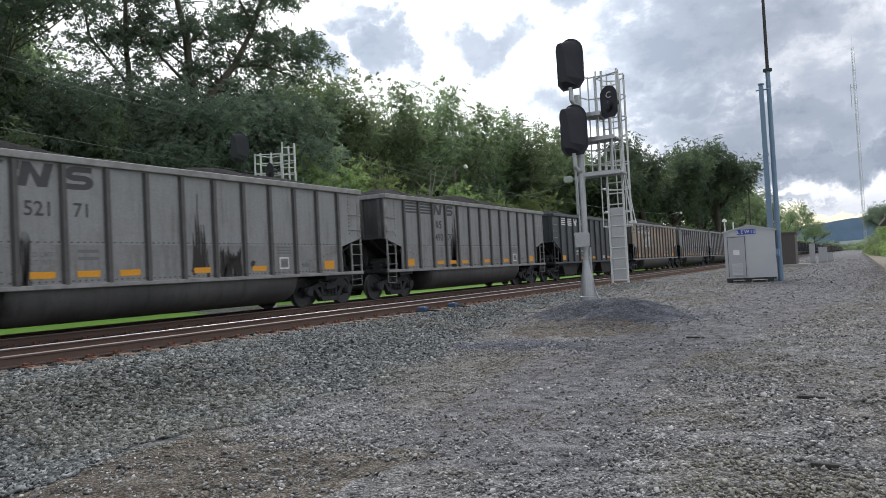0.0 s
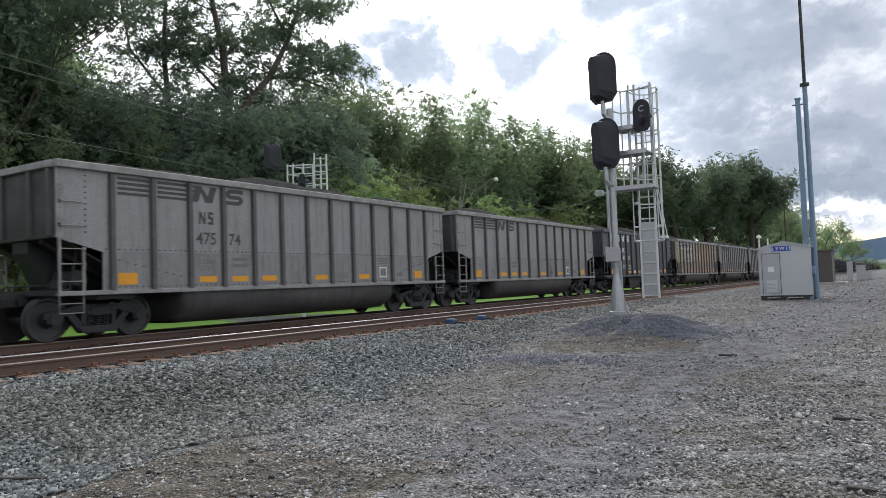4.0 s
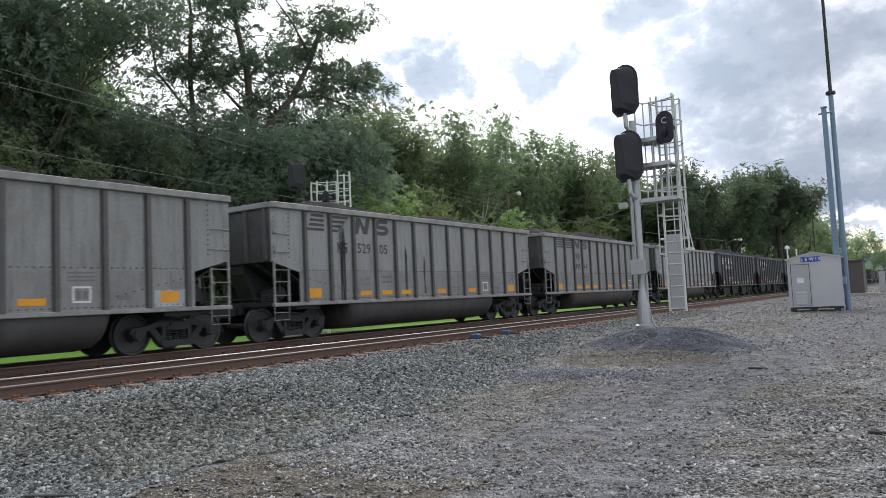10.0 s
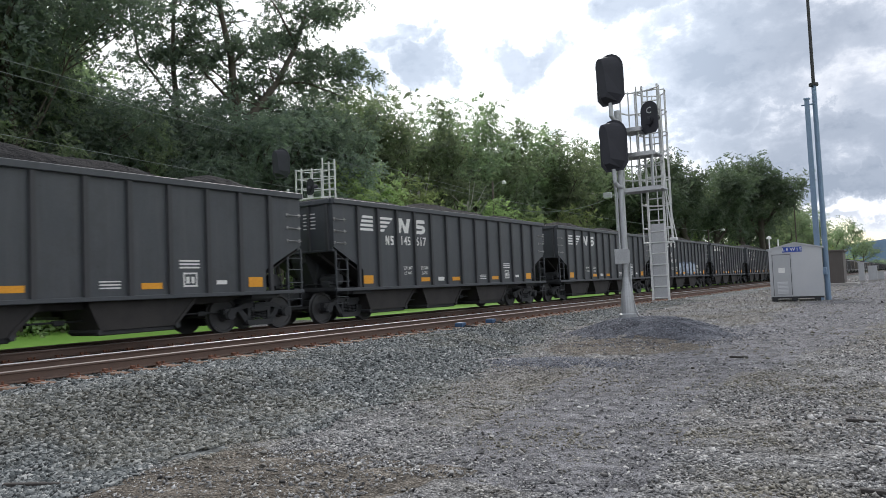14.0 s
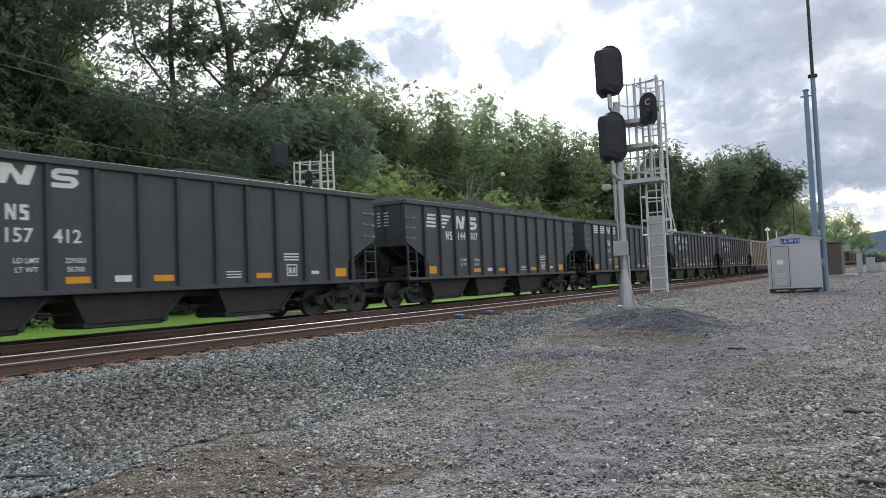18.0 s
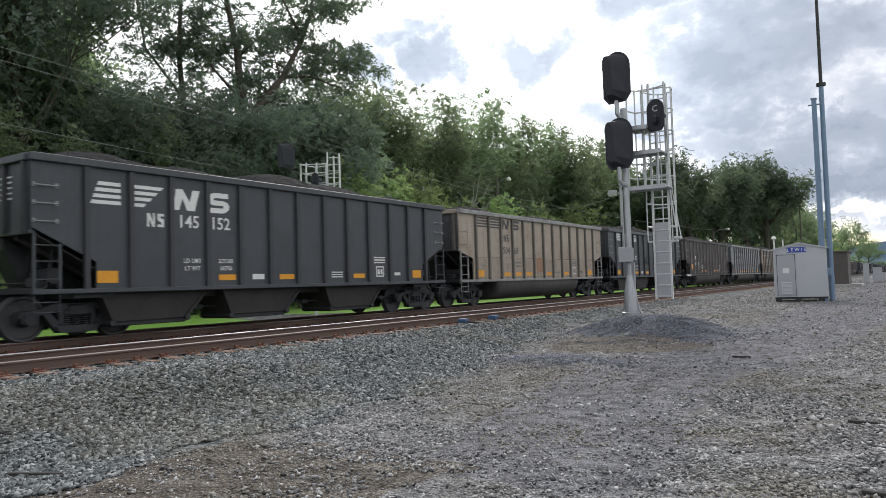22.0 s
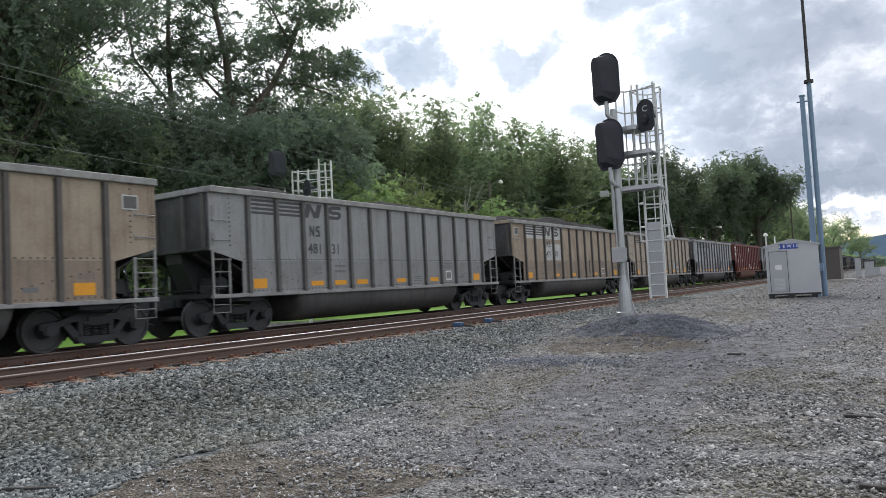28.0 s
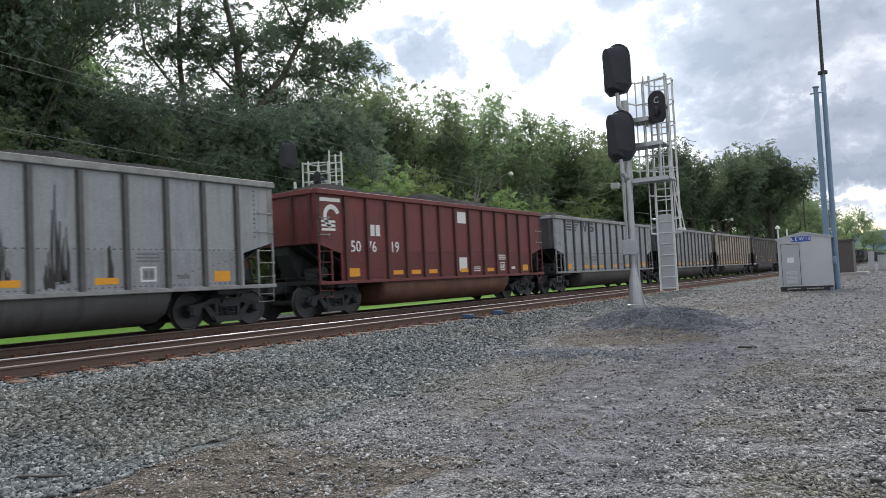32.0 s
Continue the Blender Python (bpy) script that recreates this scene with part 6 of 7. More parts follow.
def equipment_case():
    c = thing("equipment_case", pose(-6.1, 69.2, -0.2), "dark brown steel equipment house on a concrete pad", "hut")
    part("wall", Geo().box(0, 1.45, 0, 3.0, 0.1, 2.75, 0.02), M_BOX, c)
    part("roof", Geo().box(-0.08, 1.58, -0.1, 3.1, 2.75, 2.9, 0.02), M_BOX, c)
    for k in range(6):
        part("rib", shared("case_rib", lambda: Geo().box(-0.02, 0.02, -0.025, 0.0, 0.12, 2.74).mesh("rib", M_BOX)), None, c, m=pose(0.15 + k * 0.23, 0, 0))
    part("pad", Geo().box(-0.3, 2.4, -0.5, 3.3, -0.3, 0.1, 0.02), M_CONC, c, "pale concrete pad")
    for i, (x, y, w, h) in enumerate(((-4.35, 84, 0.5, 1.9), (-3.6, 86, 0.8, 1.5), (-3.0, 92, 0.6, 0.9))):
        d = thing("relay_case", pose(x, y, -0.25), "small grey trackside relay case on a concrete foot", "cabinet")
        part("case", Geo().box(0, w, 0, 0.6, 0.1, h, 0.02), M_GALV, d)
        part("lid", Geo().box(-0.04, w + 0.04, -0.04, 0.64, h, h + 0.06, 0.01), M_GALV, d)
        part("foot", Geo().box(-0.05, w + 0.05, -0.05, 0.65, -0.1, 0.1), M_CONC, d)


hut()
tall_poles()
equipment_case()


def street_lamp(x, y, z, top, reach, side, label):
    s = thing("street_lamp", pose(x, y, z), label, "street lamp")
    part("pole", Geo().tube((0, 0, 0), (0, 0, top), 0.14, 0.10, 10), M_WOODPOLE, s)
    arc = [(side * reach * (1 - math.cos(a)), 0, top - 1.0 + 0.9 * math.sin(a)) for a in [math.pi / 2 * k / 6 for k in range(7)]]
    part("arm", Geo().pipe(arc, 0.035, 6), M_GALV, s)
    e = arc[-1]
    part("lamp_head", Geo().lathe([(e[2] - 0.30, 0.05), (e[2] - 0.26, 0.20), (e[2] - 0.1, 0.22), (e[2] + 0.02, 0.12), (e[2] + 0.08, 0.08)], 12, "z", (e[0] + side * 0.12, 0, 0)), M_WHITE, s, "pale round lamp head")


street_lamp(-33.5, 61.5, -0.5, 11.5, 1.15, 1, "wooden pole with a curved arm and pale round lamp")
street_lamp(-26.0, 117.0, -0.4, 8.6, 2.2, 1, "wooden pole with a long curved lamp arm by the trees")
street_lamp(-17.4, 149.0, -0.4, 14.6, 2.4, -1, "tall wooden utility pole with a lamp arm")


def wire(name, a, b, sag, r, label, n=24):
    g = Geo()
    a, b = Vector(a), Vector(b)
    pts = []
    for k in range(n + 1):
        t = k / n
        p = a.lerp(b, t)
        p.z -= sag * 4 * t * (1 - t)
        pts.append(p)
    return tagged(new(name, g.pipe(pts, r, 4).mesh(name, M_WIRE)), label, "cable")


# ---- woods ----
def leaf_cloud(rng, centres, radii, count, size, flat=0.75):
    """Leaves in small flat sprays, each along its own twig, set about the outside of round clumps; returns vertices (n, 4, 3)."""
    each, size = 11, size * 0.86
    sprays = int(count * 2.0 / each)
    centres, radii = np.asarray(centres, float), np.asarray(radii, float)
    w = radii ** 2
    pick = rng.choice(len(centres), sprays, p=w / w.sum())
    d = rng.normal(0, 1, (sprays, 3))
    d /= np.linalg.norm(d, axis=1)[:, None]
    rr = radii[pick] * (0.30 + 0.70 * rng.random(sprays) ** 0.45) * (1 + 0.28 * rng.normal(0, 1, sprays).clip(-1, 1.8))
    c = centres[pick] + d * rr[:, None] * np.array([1, 1, flat])
    axis = d * np.array([1, 1, 0.5]) + rng.normal(0, 0.45, (sprays, 3)) + np.array([0, 0, -0.12])
    axis /= np.linalg.norm(axis, axis=1)[:, None]
    face = np.array([0, 0, 0.75]) + 0.45 * d + rng.normal(0, 0.42, (sprays, 3))
    side = np.cross(axis, face)
    side /= np.linalg.norm(side, axis=1)[:, None]
    long = size * rng.uniform(3.2, 5.6, sprays)
    k = np.arange(each)
    at = (k / (each - 1) - 0.5)[None, :, None] + rng.normal(0, 0.05, (sprays, each, 1))
    sign = np.where(k % 2, 1.0, -1.0)[None, :, None] * np.where(k == each - 1, 0.1, 1.0)[None, :, None]
    u = axis[:, None] * 0.75 + side[:, None] * sign + rng.normal(0, 0.28, (sprays, each, 3))
    u /= np.linalg.norm(u, axis=2)[..., None]
    v = np.cross(u, face[:, None] + rng.normal(0, 0.45, (sprays, each, 3)))
    v /= np.linalg.norm(v, axis=2)[..., None]
    s = size * rng.uniform(0.65, 1.3, (sprays, each, 1))
    base = c[:, None] + axis[:, None] * at * long[:, None, None]
    base[..., 2] -= (at[..., 0] + 0.5) ** 2 * long[:, None] * 0.25
    quads = np.stack([base, base + u * s * 0.8 + v * s * 0.52, base + u * s * 1.9, base + u * s * 0.8 - v * s * 0.52], 2)
    return quads.reshape(-1, 4, 3)


def leaf_mesh(name, quads, material):
    n = len(quads)
    me = bpy.data.meshes.new(name)
    me.vertices.add(n * 4)
    me.vertices.foreach_set("co", quads.reshape(-1))
    me.loops.add(n * 4)
    me.loops.foreach_set("vertex_index", np.arange(n * 4))
    me.polygons.add(n)
    me.polygons.foreach_set("loop_start", np.arange(n) * 4)
    me.update(calc_edges=True)
    me.materials.append(material)
    return me


def grow(seed, tall, spread_m, trunk_r, leaves, size, material, bare=0.35, forks=4, lean=0.1, clump=1.5, name="tree"):
    """Trunk with limbs and twigs, and a crown of clumped leaves round the ends of the limbs. Returns the two meshes."""
    rnd = random.Random(seed)
    rng = np.random.default_rng(seed)
    g = Geo()
    tips = []

    def limb(p, d, length, r, level):
        steps = 3 if level < 2 else 2
        for k in range(steps):
            q = p + d * (length / steps)
            r2 = r * (0.82 if level else 0.86)
            g.tube(p, q, r, r2, 7 if level == 0 else 5, False)
            p, r = q, r2
            d = (d + Vector((rnd.gauss(0, 0.16), rnd.gauss(0, 0.16), rnd.gauss(0.05, 0.10)))).normalized()
            if level >= 1:
                tips.append((p + Vector((rnd.gauss(0, 0.4), rnd.gauss(0, 0.4), rnd.gauss(0.1, 0.3))), level))
        if level < 3:
            for k in range(forks if level < 2 else 2):
                a = rnd.uniform(0, 2 * math.pi)
                up = rnd.uniform(0.25, 0.85)
                side = Vector((math.cos(a), math.sin(a), 0)) * (1 - up * 0.5)
                limb(p - d * rnd.uniform(0, length * 0.4), (side + d * up * 0.6 + Vector((0, 0, 0.15))).normalized(), length * rnd.uniform(0.55, 0.8), r * rnd.uniform(0.5, 0.68), level + 1)
        else:
            tips.append((p, 4))
    base = Vector((0, 0, -0.4))
    d0 = Vector((rnd.gauss(0, lean), rnd.gauss(0, lean), 1)).normalized()
    limb(base, d0, tall * bare + 0.4, trunk_r, 0)
    pts = np.array([tuple(p) for p, _ in tips])
    # fit the crown to the wanted height and breadth
    top = pts[:, 2].max()
    wide = np.percentile(np.hypot(pts[:, 0], pts[:, 1]), 92)
    kz, kx = (tall - 0.8) / top, spread_m / max(wide, 0.1)
    pts = pts * np.array([kx, kx, kz])
    g.v = [(x * kx if z > tall * 0.15 / kz else x, y * kx if z > tall * 0.15 / kz else y, z * kz) for x, y, z in g.v]
    radii = clump * (0.55 + 0.75 * rng.random(len(pts)))
    keep = pts[:, 2] > tall * bare * 0.55
    quads = leaf_cloud(rng, pts[keep], radii[keep], leaves, size)
    return g.mesh("trunk", M_BARK, True), leaf_mesh("crown", quads, material)


def forked_tree(seed, stems, leaves, size, material, low):
    """A tree on set stems, each a bent line of (y, z, radius), with side limbs and flat sprays of leaves above the height low."""
    rnd = random.Random(seed)
    rng = np.random.default_rng(seed)
    g = Geo()
    tips, radii = [], []
    for stem in stems:
        pts = [(Vector((rnd.gauss(0, 0.25) if i else 0, y, z)), r) for i, (y, z, r) in enumerate(stem)]
        for (p, r), (q, r2) in zip(pts, pts[1:]):
            g.tube(p, q, r, r2, 8, False)
            n = max(1, int((q - p).length / 0.42))
            for k in range(n):
                at = p.lerp(q, (k + rnd.random()) / n)
                if at.z < low:
                    continue
                a = rnd.uniform(0, 2 * math.pi)
                d = Vector((math.cos(a), math.sin(a), rnd.uniform(-0.1, 0.7))).normalized()
                reach = rnd.uniform(1.0, 4.2)
                end = at + d * reach
                elbow = at.lerp(end, 0.55) + Vector((rnd.gauss(0, 0.15), rnd.gauss(0, 0.15), 0.25))
                g.tube(at, elbow, r2 * 0.34, r2 * 0.2, 5, False)
                g.tube(elbow, end, r2 * 0.2, 0.012, 5, False)
                for c, w in ((end, 1.0), (elbow + Vector((rnd.gauss(0, 0.5), rnd.gauss(0, 0.5), 0.3)), 0.7)):
                    if rnd.random() < 0.8:
                        tips.append(tuple(c))
                        radii.append(w * rnd.uniform(0.6, 1.35))
        tips.append(tuple(pts[-1][0]))
        radii.append(1.3)
    quads = leaf_cloud(rng, tips, radii, leaves, size, 0.5)
    return g.mesh("trunk", M_BARK, True), leaf_mesh("crown", quads, material)


def bush_mesh(seed, wide, tall, leaves, size, material):
    rng = np.random.default_rng(seed)
    n = 14
    a = rng.uniform(0, 2 * math.pi, n)
    r = wide * 0.5 * np.sqrt(rng.random(n))
    z = tall * (0.25 + 0.6 * rng.random(n)) * (1 - 0.5 * (r / wide * 2) ** 2)
    c = np.stack([r * np.cos(a), r * np.sin(a), z], -1)
    rad = 0.28 * wide * (0.5 + 0.6 * rng.random(n))
    q = leaf_cloud(rng, c, rad, leaves, size, 0.9)
    q[..., 2] = np.abs(q[..., 2])
    return leaf_mesh("foliage", q, material)


BUSHES = []


def build_woods():
    kinds = {
        "tall": grow(21, 24, 6.0, 0.34, 12000, 0.13, M_LEAF_B, 0.42, 4, 0.06, 1.25),
        "forked": grow(33, 23, 6.6, 0.42, 10500, 0.15, M_LEAF_B, 0.36, 3, 0.14, 1.15),
        "airy": grow(45, 22, 4.6, 0.24, 6500, 0.14, M_LEAF, 0.42, 3, 0.10, 0.9),
        "round": grow(57, 20, 5.8, 0.30, 8500, 0.17, M_LEAF, 0.24, 4, 0.05, 1.5),
        "slender": grow(69, 20, 4.0, 0.22, 7000, 0.16, M_LEAF, 0.25, 4, 0.10, 1.25),
        "dark": grow(81, 20, 6.4, 0.36, 19000, 0.135, M_LEAF_B, 0.14, 4, 0.04, 1.8),
        "twin": forked_tree(12, [[(0, -0.5, 0.42), (-0.2, 9, 0.36), (-0.4, 14.5, 0.30), (-0.6, 18, 0.22), (-1.5, 21.5, 0.16), (-2.6, 25, 0.07)],
                                 [(-0.2, 9, 0.30), (0.9, 14.0, 0.26), (3.6, 17.0, 0.22), (5.8, 20.2, 0.17), (7.2, 23.2, 0.12), (10.5, 24.2, 0.05)],
                                 [(3.6, 17.0, 0.12), (6.5, 17.6, 0.08), (10.0, 17.4, 0.04)],
                                 [(-0.4, 14.5, 0.12), (-2.6, 16.2, 0.08), (-3.6, 18.5, 0.04)], [(5.8, 20.2, 0.1), (3.4, 22.4, 0.07), (1.8, 24.5, 0.03)], [(6.5, 17.6, 0.08), (9.0, 19.5, 0.05), (11.5, 20.2, 0.03)]], 20000, 0.14, M_LEAF_B, 13.5),
        "thin": forked_tree(7, [[(0, -0.5, 0.26), (0.3, 12, 0.2), (-0.3, 17, 0.15), (0.1, 21, 0.09), (-0.5, 25, 0.04)], [(0.1, 14, 0.10), (-2.2, 16.8, 0.07), (-3.4, 20, 0.03)], [(-0.2, 16.5, 0.09), (1.6, 20, 0.06), (2.2, 23.5, 0.03)]], 5200, 0.13, M_LEAF_B, 15.5),
        "dense": grow(81, 20, 6.2, 0.36, 19000, 0.18, M_LEAF_D, 0.14, 4, 0.04, 1.8),
        "sapling": grow(105, 11, 2.7, 0.10, 3600, 0.13, M_LEAF_Y, 0.16, 4, 0.08, 0.85),
        "far": grow(93, 20, 6.2, 0.30, 4000, 0.34, M_LEAF, 0.14, 3, 0.05, 1.9),
    }
    words = {"sapling": "young yellow-green tree at the sunny edge of the woods", "twin": "tall tree with two dark stems and open sprays of leaves", "thin": "slim tree with bare limbs and few leaves", "far": "leafy broadleaf tree deep in the wood", "tall": "tall dark-leaved broadleaf tree at the edge of the woods", "forked": "tall forked broadleaf tree with open crown", "airy": "thin-crowned tree with bare limbs showing", "round": "leafy green broadleaf tree",
             "slender": "slender leafy tree in the wood's edge", "dark": "dense dark green broadleaf tree", "dense": "dense dark green broadleaf tree"}
    made = {}

    def tree(kind, x, y, scale, turn, high=1.0):
        z = float(height(x, y)) - 0.1
        m = pose(x, y, z, 0, 0, turn) @ Matrix.Diagonal((scale, scale, scale * high, 1))
        if kind in made:
            t = copy_thing(made[kind], pose(x, y, z, 0, 0, turn))
        else:
            t = thing("tree", pose(x, y, z, 0, 0, turn), words[kind], "tree", "trees of the wood")
            part("trunk", kinds[kind][0], None, t)
            part("crown", kinds[kind][1], None, t, "crown of leaves")
            made[kind] = t
        t.scale = (scale, scale, scale * high)

    for row in TREES:
        tree(*row)
    # second rank, deeper in the wood, closing the gaps
    rnd = random.Random(5)
    for k in range(26):
        y = 0 + k * 5.5 + rnd.uniform(-2, 2)
        tree("far", -52 - rnd.uniform(0, 10), y, rnd.uniform(0.8, 1.0) * (0.72 if y < 50 else 1.0), rnd.uniform(0, 360))
    for x, y, s in ((-46, 6, 1.1), (-45, 11, 1.05), (-46, 16, 1.0), (-45, 20.5, 0.95), (-46, 25, 0.8), (-45.5, 30, 0.74), (-46, 36, 0.74), (-47, 43, 0.75), (-37, 122, 0.9), (-35, 132, 0.9), (-33, 142, 0.9), (-31, 152, 0.9), (-30, 162, 0.95), (-29, 172, 0.95), (-28, 183, 1.0), (-28, 200, 1.0), (-30, 225, 1.0), (-32, 250, 1.0)):
        tree("far", x, y, s, rnd.uniform(0, 360))
    # undergrowth along the edge
    bushes = BUSHES[:] = [bush_mesh(100 + k, w, h, n, 0.17, m) for k, (w, h, n, m) in enumerate(((6, 4.2, 2300, M_LEAF), (5, 5.5, 2300, M_LEAF_B), (7, 3.6, 2300, M_LEAF_Y), (4.5, 6.5, 2300, M_LEAF_Y), (6.5, 5.0, 2300, M_LEAF_B)))]
    for k in range(100):
        y = 2 + k * 2.4 + rnd.uniform(-1, 1)
        x = (-36.5 if k % 2 else -41.0) - rnd.uniform(0, 3.5) + 0.10 * max(0, y - 60)
        x = min(x, -20.5)
        i = rnd.randrange(5)
        b = tagged(new("bush", bushes[i]), "leafy green undergrowth at the wood's edge", "bush", "undergrowth")
        s = rnd.uniform(0.85, 1.35) * (1.4 if y > 105 else 1.0)
        b.matrix_basis = pose(x, y, float(height(x, y)) - 0.15, 0, 0, rnd.uniform(0, 360)) @ Matrix.Diagonal((s, s, s * rnd.uniform(0.9, 1.3), 1))
    return tree


# kind, x, y, scale, turn, stretch
TREES = [
    ("dark", -36, 10, 1.1, 10, 1.1), ("tall", -38, 14, 1.05, 10, 1.1), ("dark", -41, 18, 1.15, 80, 1.1), ("tall", -37, 18.6, 0.95, 200, 1.1), ("dark", -42, 21.5, 0.9, 20, 0.9), ("dark", -38.5, 24.2, 0.8, 60, 1.0), ("dark", -41, 26.3, 0.85, 45, 1.05), ("dark", -42, 30.2, 0.85, 200, 1.0), ("thin", -39, 29.6, 1.0, 0, 1.0), ("twin", -38, 34.0, 1.0, 0, 1.0),
    ("dark", -44, 33, 0.9, 130, 0.8), ("dark", -36.5, 31.5, 0.78, 215, 0.95), ("dark", -37, 26, 0.74, 310, 0.95), ("dark", -36.5, 37.5, 0.78, 120, 1.0), ("dark", -37, 41, 0.84, 15, 1.1), ("dark", -35.5, 35, 0.60, 95, 0.95), ("dark", -35, 28.5, 0.55, 190, 1.0), ("slender", -36, 23.5, 0.62, 30, 1.0), ("round", -35, 17.5, 0.6, 260, 1.0), ("forked", -37, 43, 0.74, 60, 1.0), ("tall", -41, 44, 0.80, 150, 1.0), ("airy", -43, 48, 1.0, 75, 1.0), ("round", -42, 51, 1.05, 20, 1.0), ("slender", -41, 55, 1.12, 200, 1.0), ("round", -43, 59, 1.1, 250, 1.0), ("airy", -42, 63, 1.0, 310, 1.0), ("round", -42, 67, 1.08, 10, 1.0),
    ("slender", -41, 71, 1.15, 80, 1.05), ("round", -43, 76, 1.12, 140, 1.0), ("airy", -41, 80, 1.0, 260, 1.0), ("slender", -42, 84, 1.18, 45, 1.0), ("round", -43, 90, 1.12, 90, 1.0), ("airy", -41, 95, 1.05, 190, 1.0), ("round", -41, 100, 1.1, 290, 1.0), ("slender", -41, 106, 1.2, 30, 1.0), ("airy", -42, 112, 1.12, 340, 1.0), ("round", -40, 118, 1.1, 330, 1.0),
    ("round", -46, 78, 1.12, 35, 1.0), ("slender", -38.5, 87, 1.05, 15, 1.0), ("round", -46, 93, 1.15, 200, 1.0), ("slender", -38, 98, 1.05, 110, 1.0), ("round", -45.5, 104, 1.2, 75, 1.0), ("slender", -37, 110, 1.05, 260, 1.0), ("round", -45, 115, 1.2, 155, 1.0), ("dense", -40, 121, 1.05, 45, 1.0),
    ("sapling", -33.5, 39.5, 1.0, 20, 1.0), ("sapling", -34.5, 42.5, 1.1, 130, 0.95), ("sapling", -33, 46.5, 0.9, 250, 1.0), ("sapling", -34, 50, 1.05, 310, 1.0), ("sapling", -33.5, 54, 0.85, 80, 1.0), ("sapling", -33, 60, 0.95, 170, 1.0), ("sapling", -33, 68, 0.9, 40, 1.0), ("sapling", -32, 78, 1.0, 220, 1.0),
    ("dense", -31, 112, 0.98, 10, 1.0), ("dense", -29.5, 119, 1.1, 10, 1.08), ("dense", -33, 126, 1.0, 100, 1.0), ("dense", -28.5, 132, 1.05, 200, 1.05), ("dense", -25.5, 142, 1.15, 290, 1.08), ("dense", -23.5, 152, 1.2, 50, 1.1), ("dense", -24, 162, 1.05, 330, 1.0),
    ("round", -25, 190, 0.95, 20, 1.0), ("round", -23, 215, 1.0, 120, 1.0), ("slender", -23, 235, 1.0, 210, 1.0), ("round", -21, 262, 1.0, 300, 1.0), ("round", -20, 300, 1.05, 60, 1.0), ("round", -19, 350, 1.0, 150, 1.0), ("round", -19, 420, 1.0, 240, 1.0),
]
tree = build_woods()


def dead_snag(x, y, tall, seed):
    """A barkless dead tree: pale trunk, forking limbs, no leaves."""
    rnd = random.Random(seed)
    s = thing("dead_tree", pose(x, y, float(height(x, y)) - 0.2), "bare pale dead tree standing among the leaves", "tree")
    trunk = Geo().pipe([(0, 0, 0), (0.1, 0.1, tall * 0.35), (-0.1, 0.25, tall * 0.62), (0.05, 0.1, tall * 0.75)], 0.11, 7)
    part("trunk", trunk, M_DEADWOOD, s)
    for k in range(7):
        z, a = tall * rnd.uniform(0.5, 0.75), rnd.uniform(0, 6.28)
        r = rnd.uniform(0.8, 2.2)
        tip = (r * math.cos(a), r * math.sin(a), z + rnd.uniform(0.8, tall * 0.28))
        part("limb", Geo().tube((0, 0.15, z), (tip[0] * 0.55, tip[1] * 0.55, z + (tip[2] - z) * 0.4), 0.06, 0.04, 5).tube((tip[0] * 0.55, tip[1] * 0.55, z + (tip[2] - z) * 0.4), tip, 0.04, 0.012, 5), M_DEADWOOD, s)


dead_snag(-33.2, 56.0, 12.5, 3)
dead_snag(-35.5, 51.5, 13.5, 8)


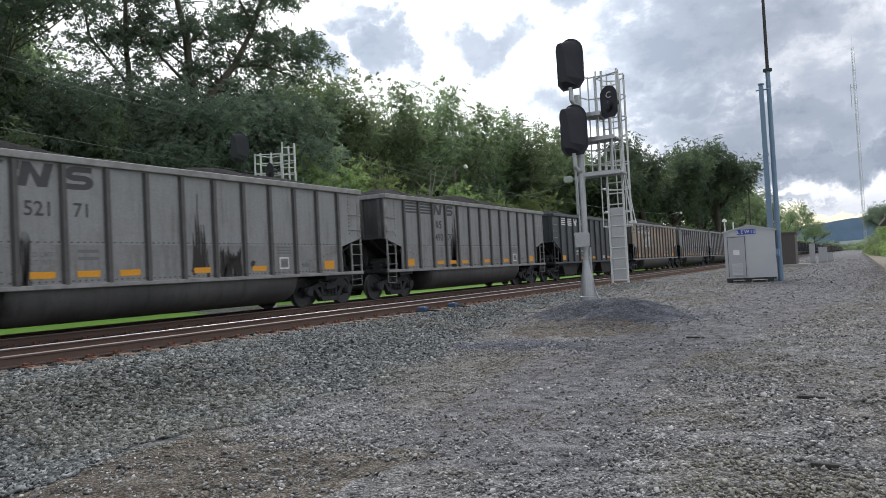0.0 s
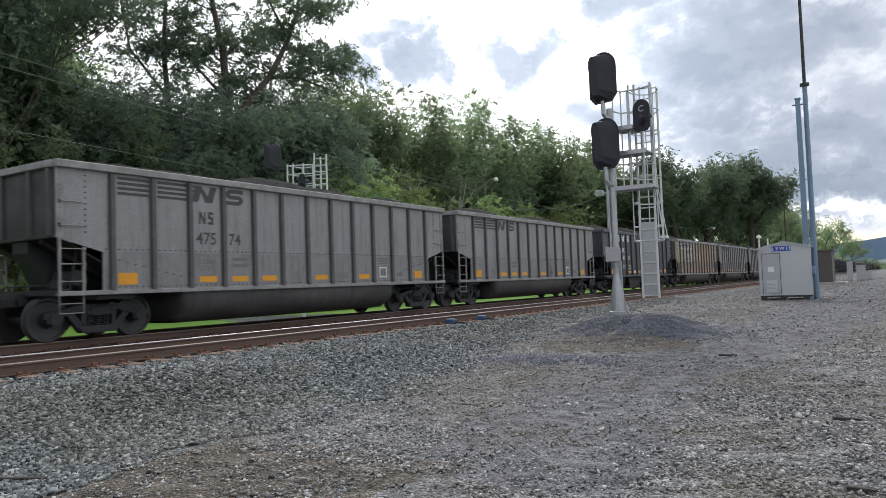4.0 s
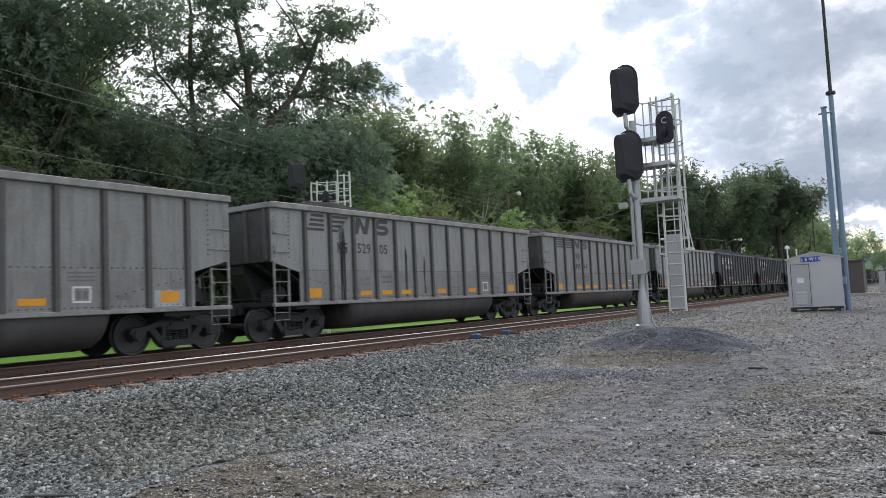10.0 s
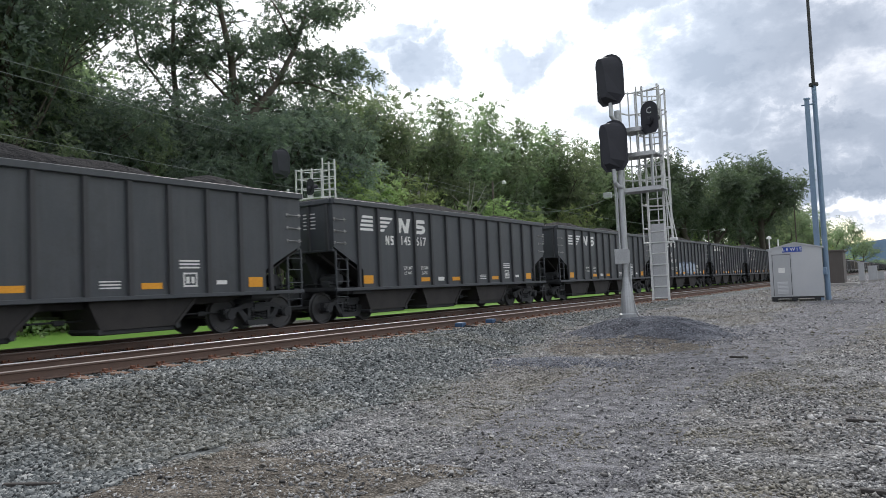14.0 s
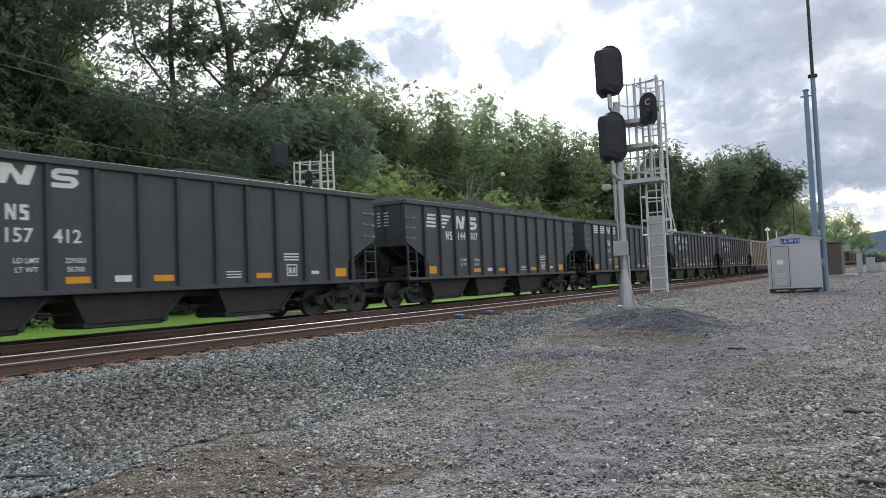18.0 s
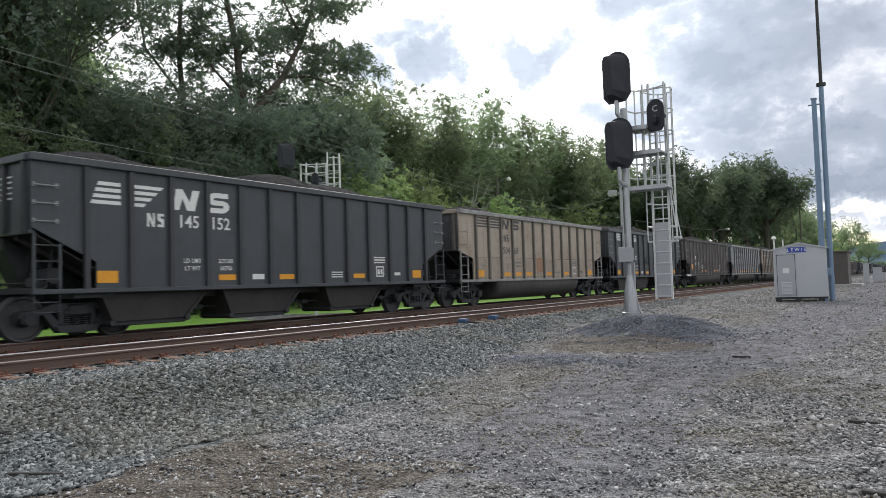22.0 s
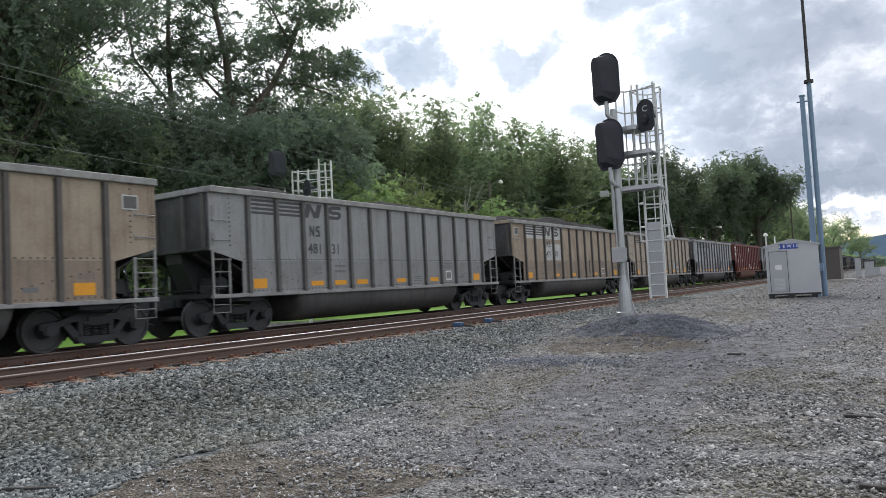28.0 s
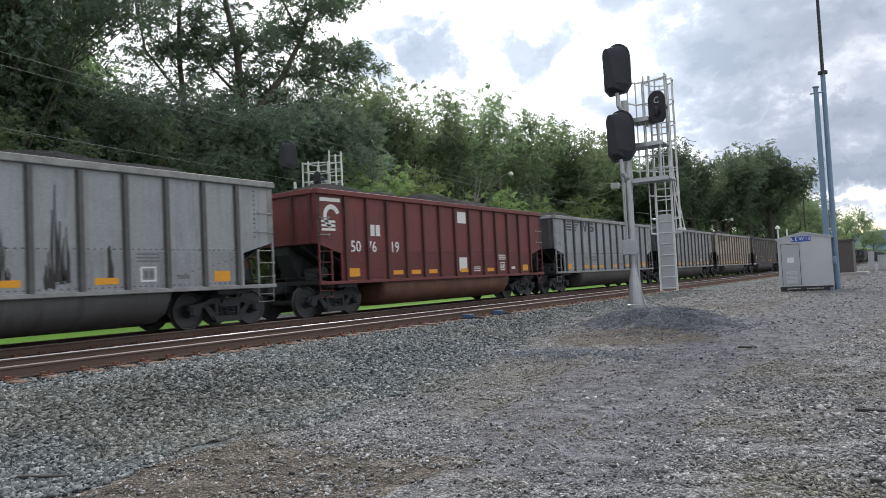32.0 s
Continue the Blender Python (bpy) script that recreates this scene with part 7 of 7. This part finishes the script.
# ---- platform side and distance ----
def distance():
    rnd = random.Random(14)
    pf = thing("platform", pose(1.15, 27, -0.5), "worn paved apron with a low pale stone kerb", "platform")
    part("slab", Geo().box(0.25, 16, 0, 150, 0, 0.36, 0.02), M_KERB, pf)
    stone = Geo().box(0, 0.25, 0.01, 1.99, 0, 0.40, 0.02).mesh("kerb_stone", M_KERB)
    for k in range(75):
        part("kerb_stone", stone, None, pf, m=pose(0, k * 2, 0, 0, 0, 0))
    sh = thing("platform_shelter", pose(1.75, 53, -0.14), "dark brown canopy roof on pale square posts", "shelter")
    for k in range(3):
        part("post", shared("shelter_post", lambda: Geo().box(-0.13, 0.13, -0.13, 0.13, 0, 2.5, 0.01).mesh("post", M_CONC)), None, sh, m=pose(0, -k * 5, 0))
    part("roof", Geo().extrude([(-0.5, 2.45), (5.0, 2.45), (5.0, 2.6), (2.2, 3.7), (-0.5, 2.62)], -12, 1.5, "y"), M_BOX, sh)
    # guyed lattice tower
    tw = thing("radio_tower", pose(4.3, 500, 0), "tall thin guyed lattice radio tower far off", "tower")
    H = 122
    legs = [(0.9 * math.cos(a), 0.9 * math.sin(a)) for a in (0.3, 2.4, 4.5)]
    for x, y in legs:
        part("leg", Geo().tube((x, y, 0), (x, y, H), 0.12, n=4), M_GALV, tw)
    g = Geo()
    for k in range(60):
        z = k * 2.03
        for i in range(3):
            a, b = legs[i], legs[(i + 1) % 3]
            g.tube((*a, z), (*b, z + 2.03), 0.06, n=3, caps=False)
    part("lattice", g, M_GALV, tw)
    part("antenna", Geo().tube((-2.2, 0, 86), (-2.2, 0, 100), 0.2, n=5).tube((-2.2, 0, 88), (0, 0, 88), 0.08, n=4).tube((-2.2, 0, 98), (0, 0, 98), 0.08, n=4).tube((0, 0, H), (0, 0, H + 6), 0.08, n=4), M_GALV, tw)
    # hills
    for x0, x1, y, top, seed in ((-900, 1500, 3000, 125, 1), (-700, 1900, 2200, 38, 2)):
        pts, faces = [], []
        n = 60
        for k in range(n + 1):
            x = x0 + (x1 - x0) * k / n
            t = k / n
            z = top * max(0.0, math.sin(math.pi * t)) ** 0.7 * (0.8 + 0.25 * noise.noise(Vector((t * 5, seed, 0.5)))) + 4 * noise.noise(Vector((t * 40, seed, 0)))
            pts += [(x, y, -5), (x, y + 60, z), (x, y + 900, z * 0.6)]
        for k in range(n):
            a = k * 3
            faces += [(a, a + 3, a + 4, a + 1), (a + 1, a + 4, a + 5, a + 2)]
        tagged(new("hill", Geo().add(pts, faces).mesh("hill", M_HILL if seed == 1 else M_HILLNEAR, True)), "wooded hills blue in the haze", "hill", kind="structure")
    # trees beyond the apron and scrub far down the line
    for x, y, s, h in ((5.6, 118, 0.42, 0.95), (4.6, 140, 0.48, 1.0), (8.5, 150, 0.5, 1.0), (5.6, 170, 0.55, 1.0), (11, 185, 0.55, 1.0), (7, 210, 0.65, 1.0)):
        tree("dark", x, y, s, rnd.uniform(0, 360), h)
    for k in range(10):
        x, y = 2.9 + rnd.uniform(0, 2.5), 95 + k * 9
        b = tagged(new("bush", BUSHES[(2, 3, 0)[k % 3]]), "yellow-green bush beside the paved apron", "bush", "bushes by the apron")
        b.matrix_basis = pose(x, y, -0.2, 0, 0, rnd.uniform(0, 360)) @ Matrix.Diagonal((0.6, 0.6, 0.8, 1))
    for k in range(46):
        x, y = rnd.uniform(-60, 75), 520 + k * 16 + rnd.uniform(0, 20)
        q = 1.3 + 0.9 * rnd.random()
        if abs(x + 11) < 9 and y < 800:
            x += 26
        b = tagged(new("bush", BUSHES[k % 5]), "distant scrub and low trees down the line", "bush", "distant scrub")
        b.matrix_basis = pose(x, y, -0.4, 0, 0, rnd.uniform(0, 360)) @ Matrix.Diagonal((q * 2, q * 2, q, 1))


distance()

# line wires behind the train
for k, (z0, z1, s) in enumerate(((11.2, 9.6, 0.3), (10.6, 9.2, 0.35), (7.5, 7.0, 0.3))):
    wire("line_wire", (-30, -20, z0 + 2), (-33.5, 61.5, z1), s, 0.014, "thin grey overhead line wire")
wire("line_wire", (-33.5, 61.5, 9.0), (-19.8, 56.7, 7.7), 1.1, 0.03, "sagging overhead cable to a trackside pole")
wire("line_wire", (-33.5, 61.5, 9.4), (-26.0, 117.0, 8.0), 0.4, 0.02, "thin grey overhead line wire")
p = thing("utility_pole", pose(-19.6, 56.7, -0.4), "slim grey pole with small transformers behind the mast", "pole")
part("pole", Geo().tube((0, 0, 0), (0, 0, 9.0), 0.13, 0.11, 10), M_GALV, p)
part("insulator", Geo().box(-1.0, -0.35, -0.15, 0.15, 8.0, 8.5, 0.04).box(0.2, 0.7, -0.15, 0.15, 7.9, 8.4, 0.04).tube((-1.1, 0, 8.25), (0.8, 0, 8.2), 0.05, n=6), M_GALV, p)


def litter():
    for x, y, l, turn, label in ((-2.75, 14.2, 0.34, 40, "short dark timber scrap lying on gravel"), (-0.53, 8.7, 0.27, 20, "short dark timber scrap lying on gravel"), (-0.3, 6.0, 0.2, 10, "small dark timber chip on gravel"), (-6.3, 3.45, 0.8, 42, "weathered timber lath half buried in gravel")):
        s = thing("timber_scrap", pose(x, y, float(height(x, y)) + 0.02, 0, 4, turn), label, "debris")
        part("wood", Geo().box(-l / 2, l / 2, -0.028, 0.028, -0.02, 0.014, 0.006).box(-l / 2 + 0.02, l / 5, 0.02, 0.05, -0.02, 0.008, 0.005), M_SCRAP, s)
    for y in (17.45, 19.2):
        c = thing("blue_marker", pose(-10.7, y, -0.2), "small blue plastic marker clamped beside the rail", "marker")
        part("clamp", Geo().box(-0.16, 0.08, -0.11, 0.11, 0.0, 0.14, 0.025), M_BLUEMARK, c)
        part("cable", Geo().pipe([(0.1, 0, 0.05), (0.35, 0.1, 0.02), (0.6, 0.05, -0.03)], 0.025, 6), M_CABLE, c)


litter()


# ---- what moves ----
def motions():
    beats = [0.0, 4.0, 8.0, 12.0, 16.0, 20.0, 24.0, 28.0, 32.0]
    for k, car in TRAIN:
        walk(car, [(t, pose(TRACK_FAR, place(k, t), 0)) for t in beats])
    # the wheels roll without slipping: less than a quarter turn from row to row
    rows = {}
    turn = 1 / FPS
    for q in (-1, 1):
        rows[q] = [(i * turn, pose(0, q * AXLE, WHEEL) @ pose(0, 0, 0, math.degrees(SPEED * i * turn / WHEEL))) for i in range(int(32 * FPS) + 1)]
    lead = {}
    for k, car in TRAIN:
        for w in [o for o in car.children_recursive if o.name.startswith("wheelset")]:
            q = 1 if w.location.y > 0 else -1
            if q not in lead:
                walk(w, rows[q])
                lead[q] = w.animation_data
            else:
                w.rotation_mode = "QUATERNION"
                keys = w.animation_data_create()
                keys.action, keys.action_slot = lead[q].action, lead[q].action_slot


motions()
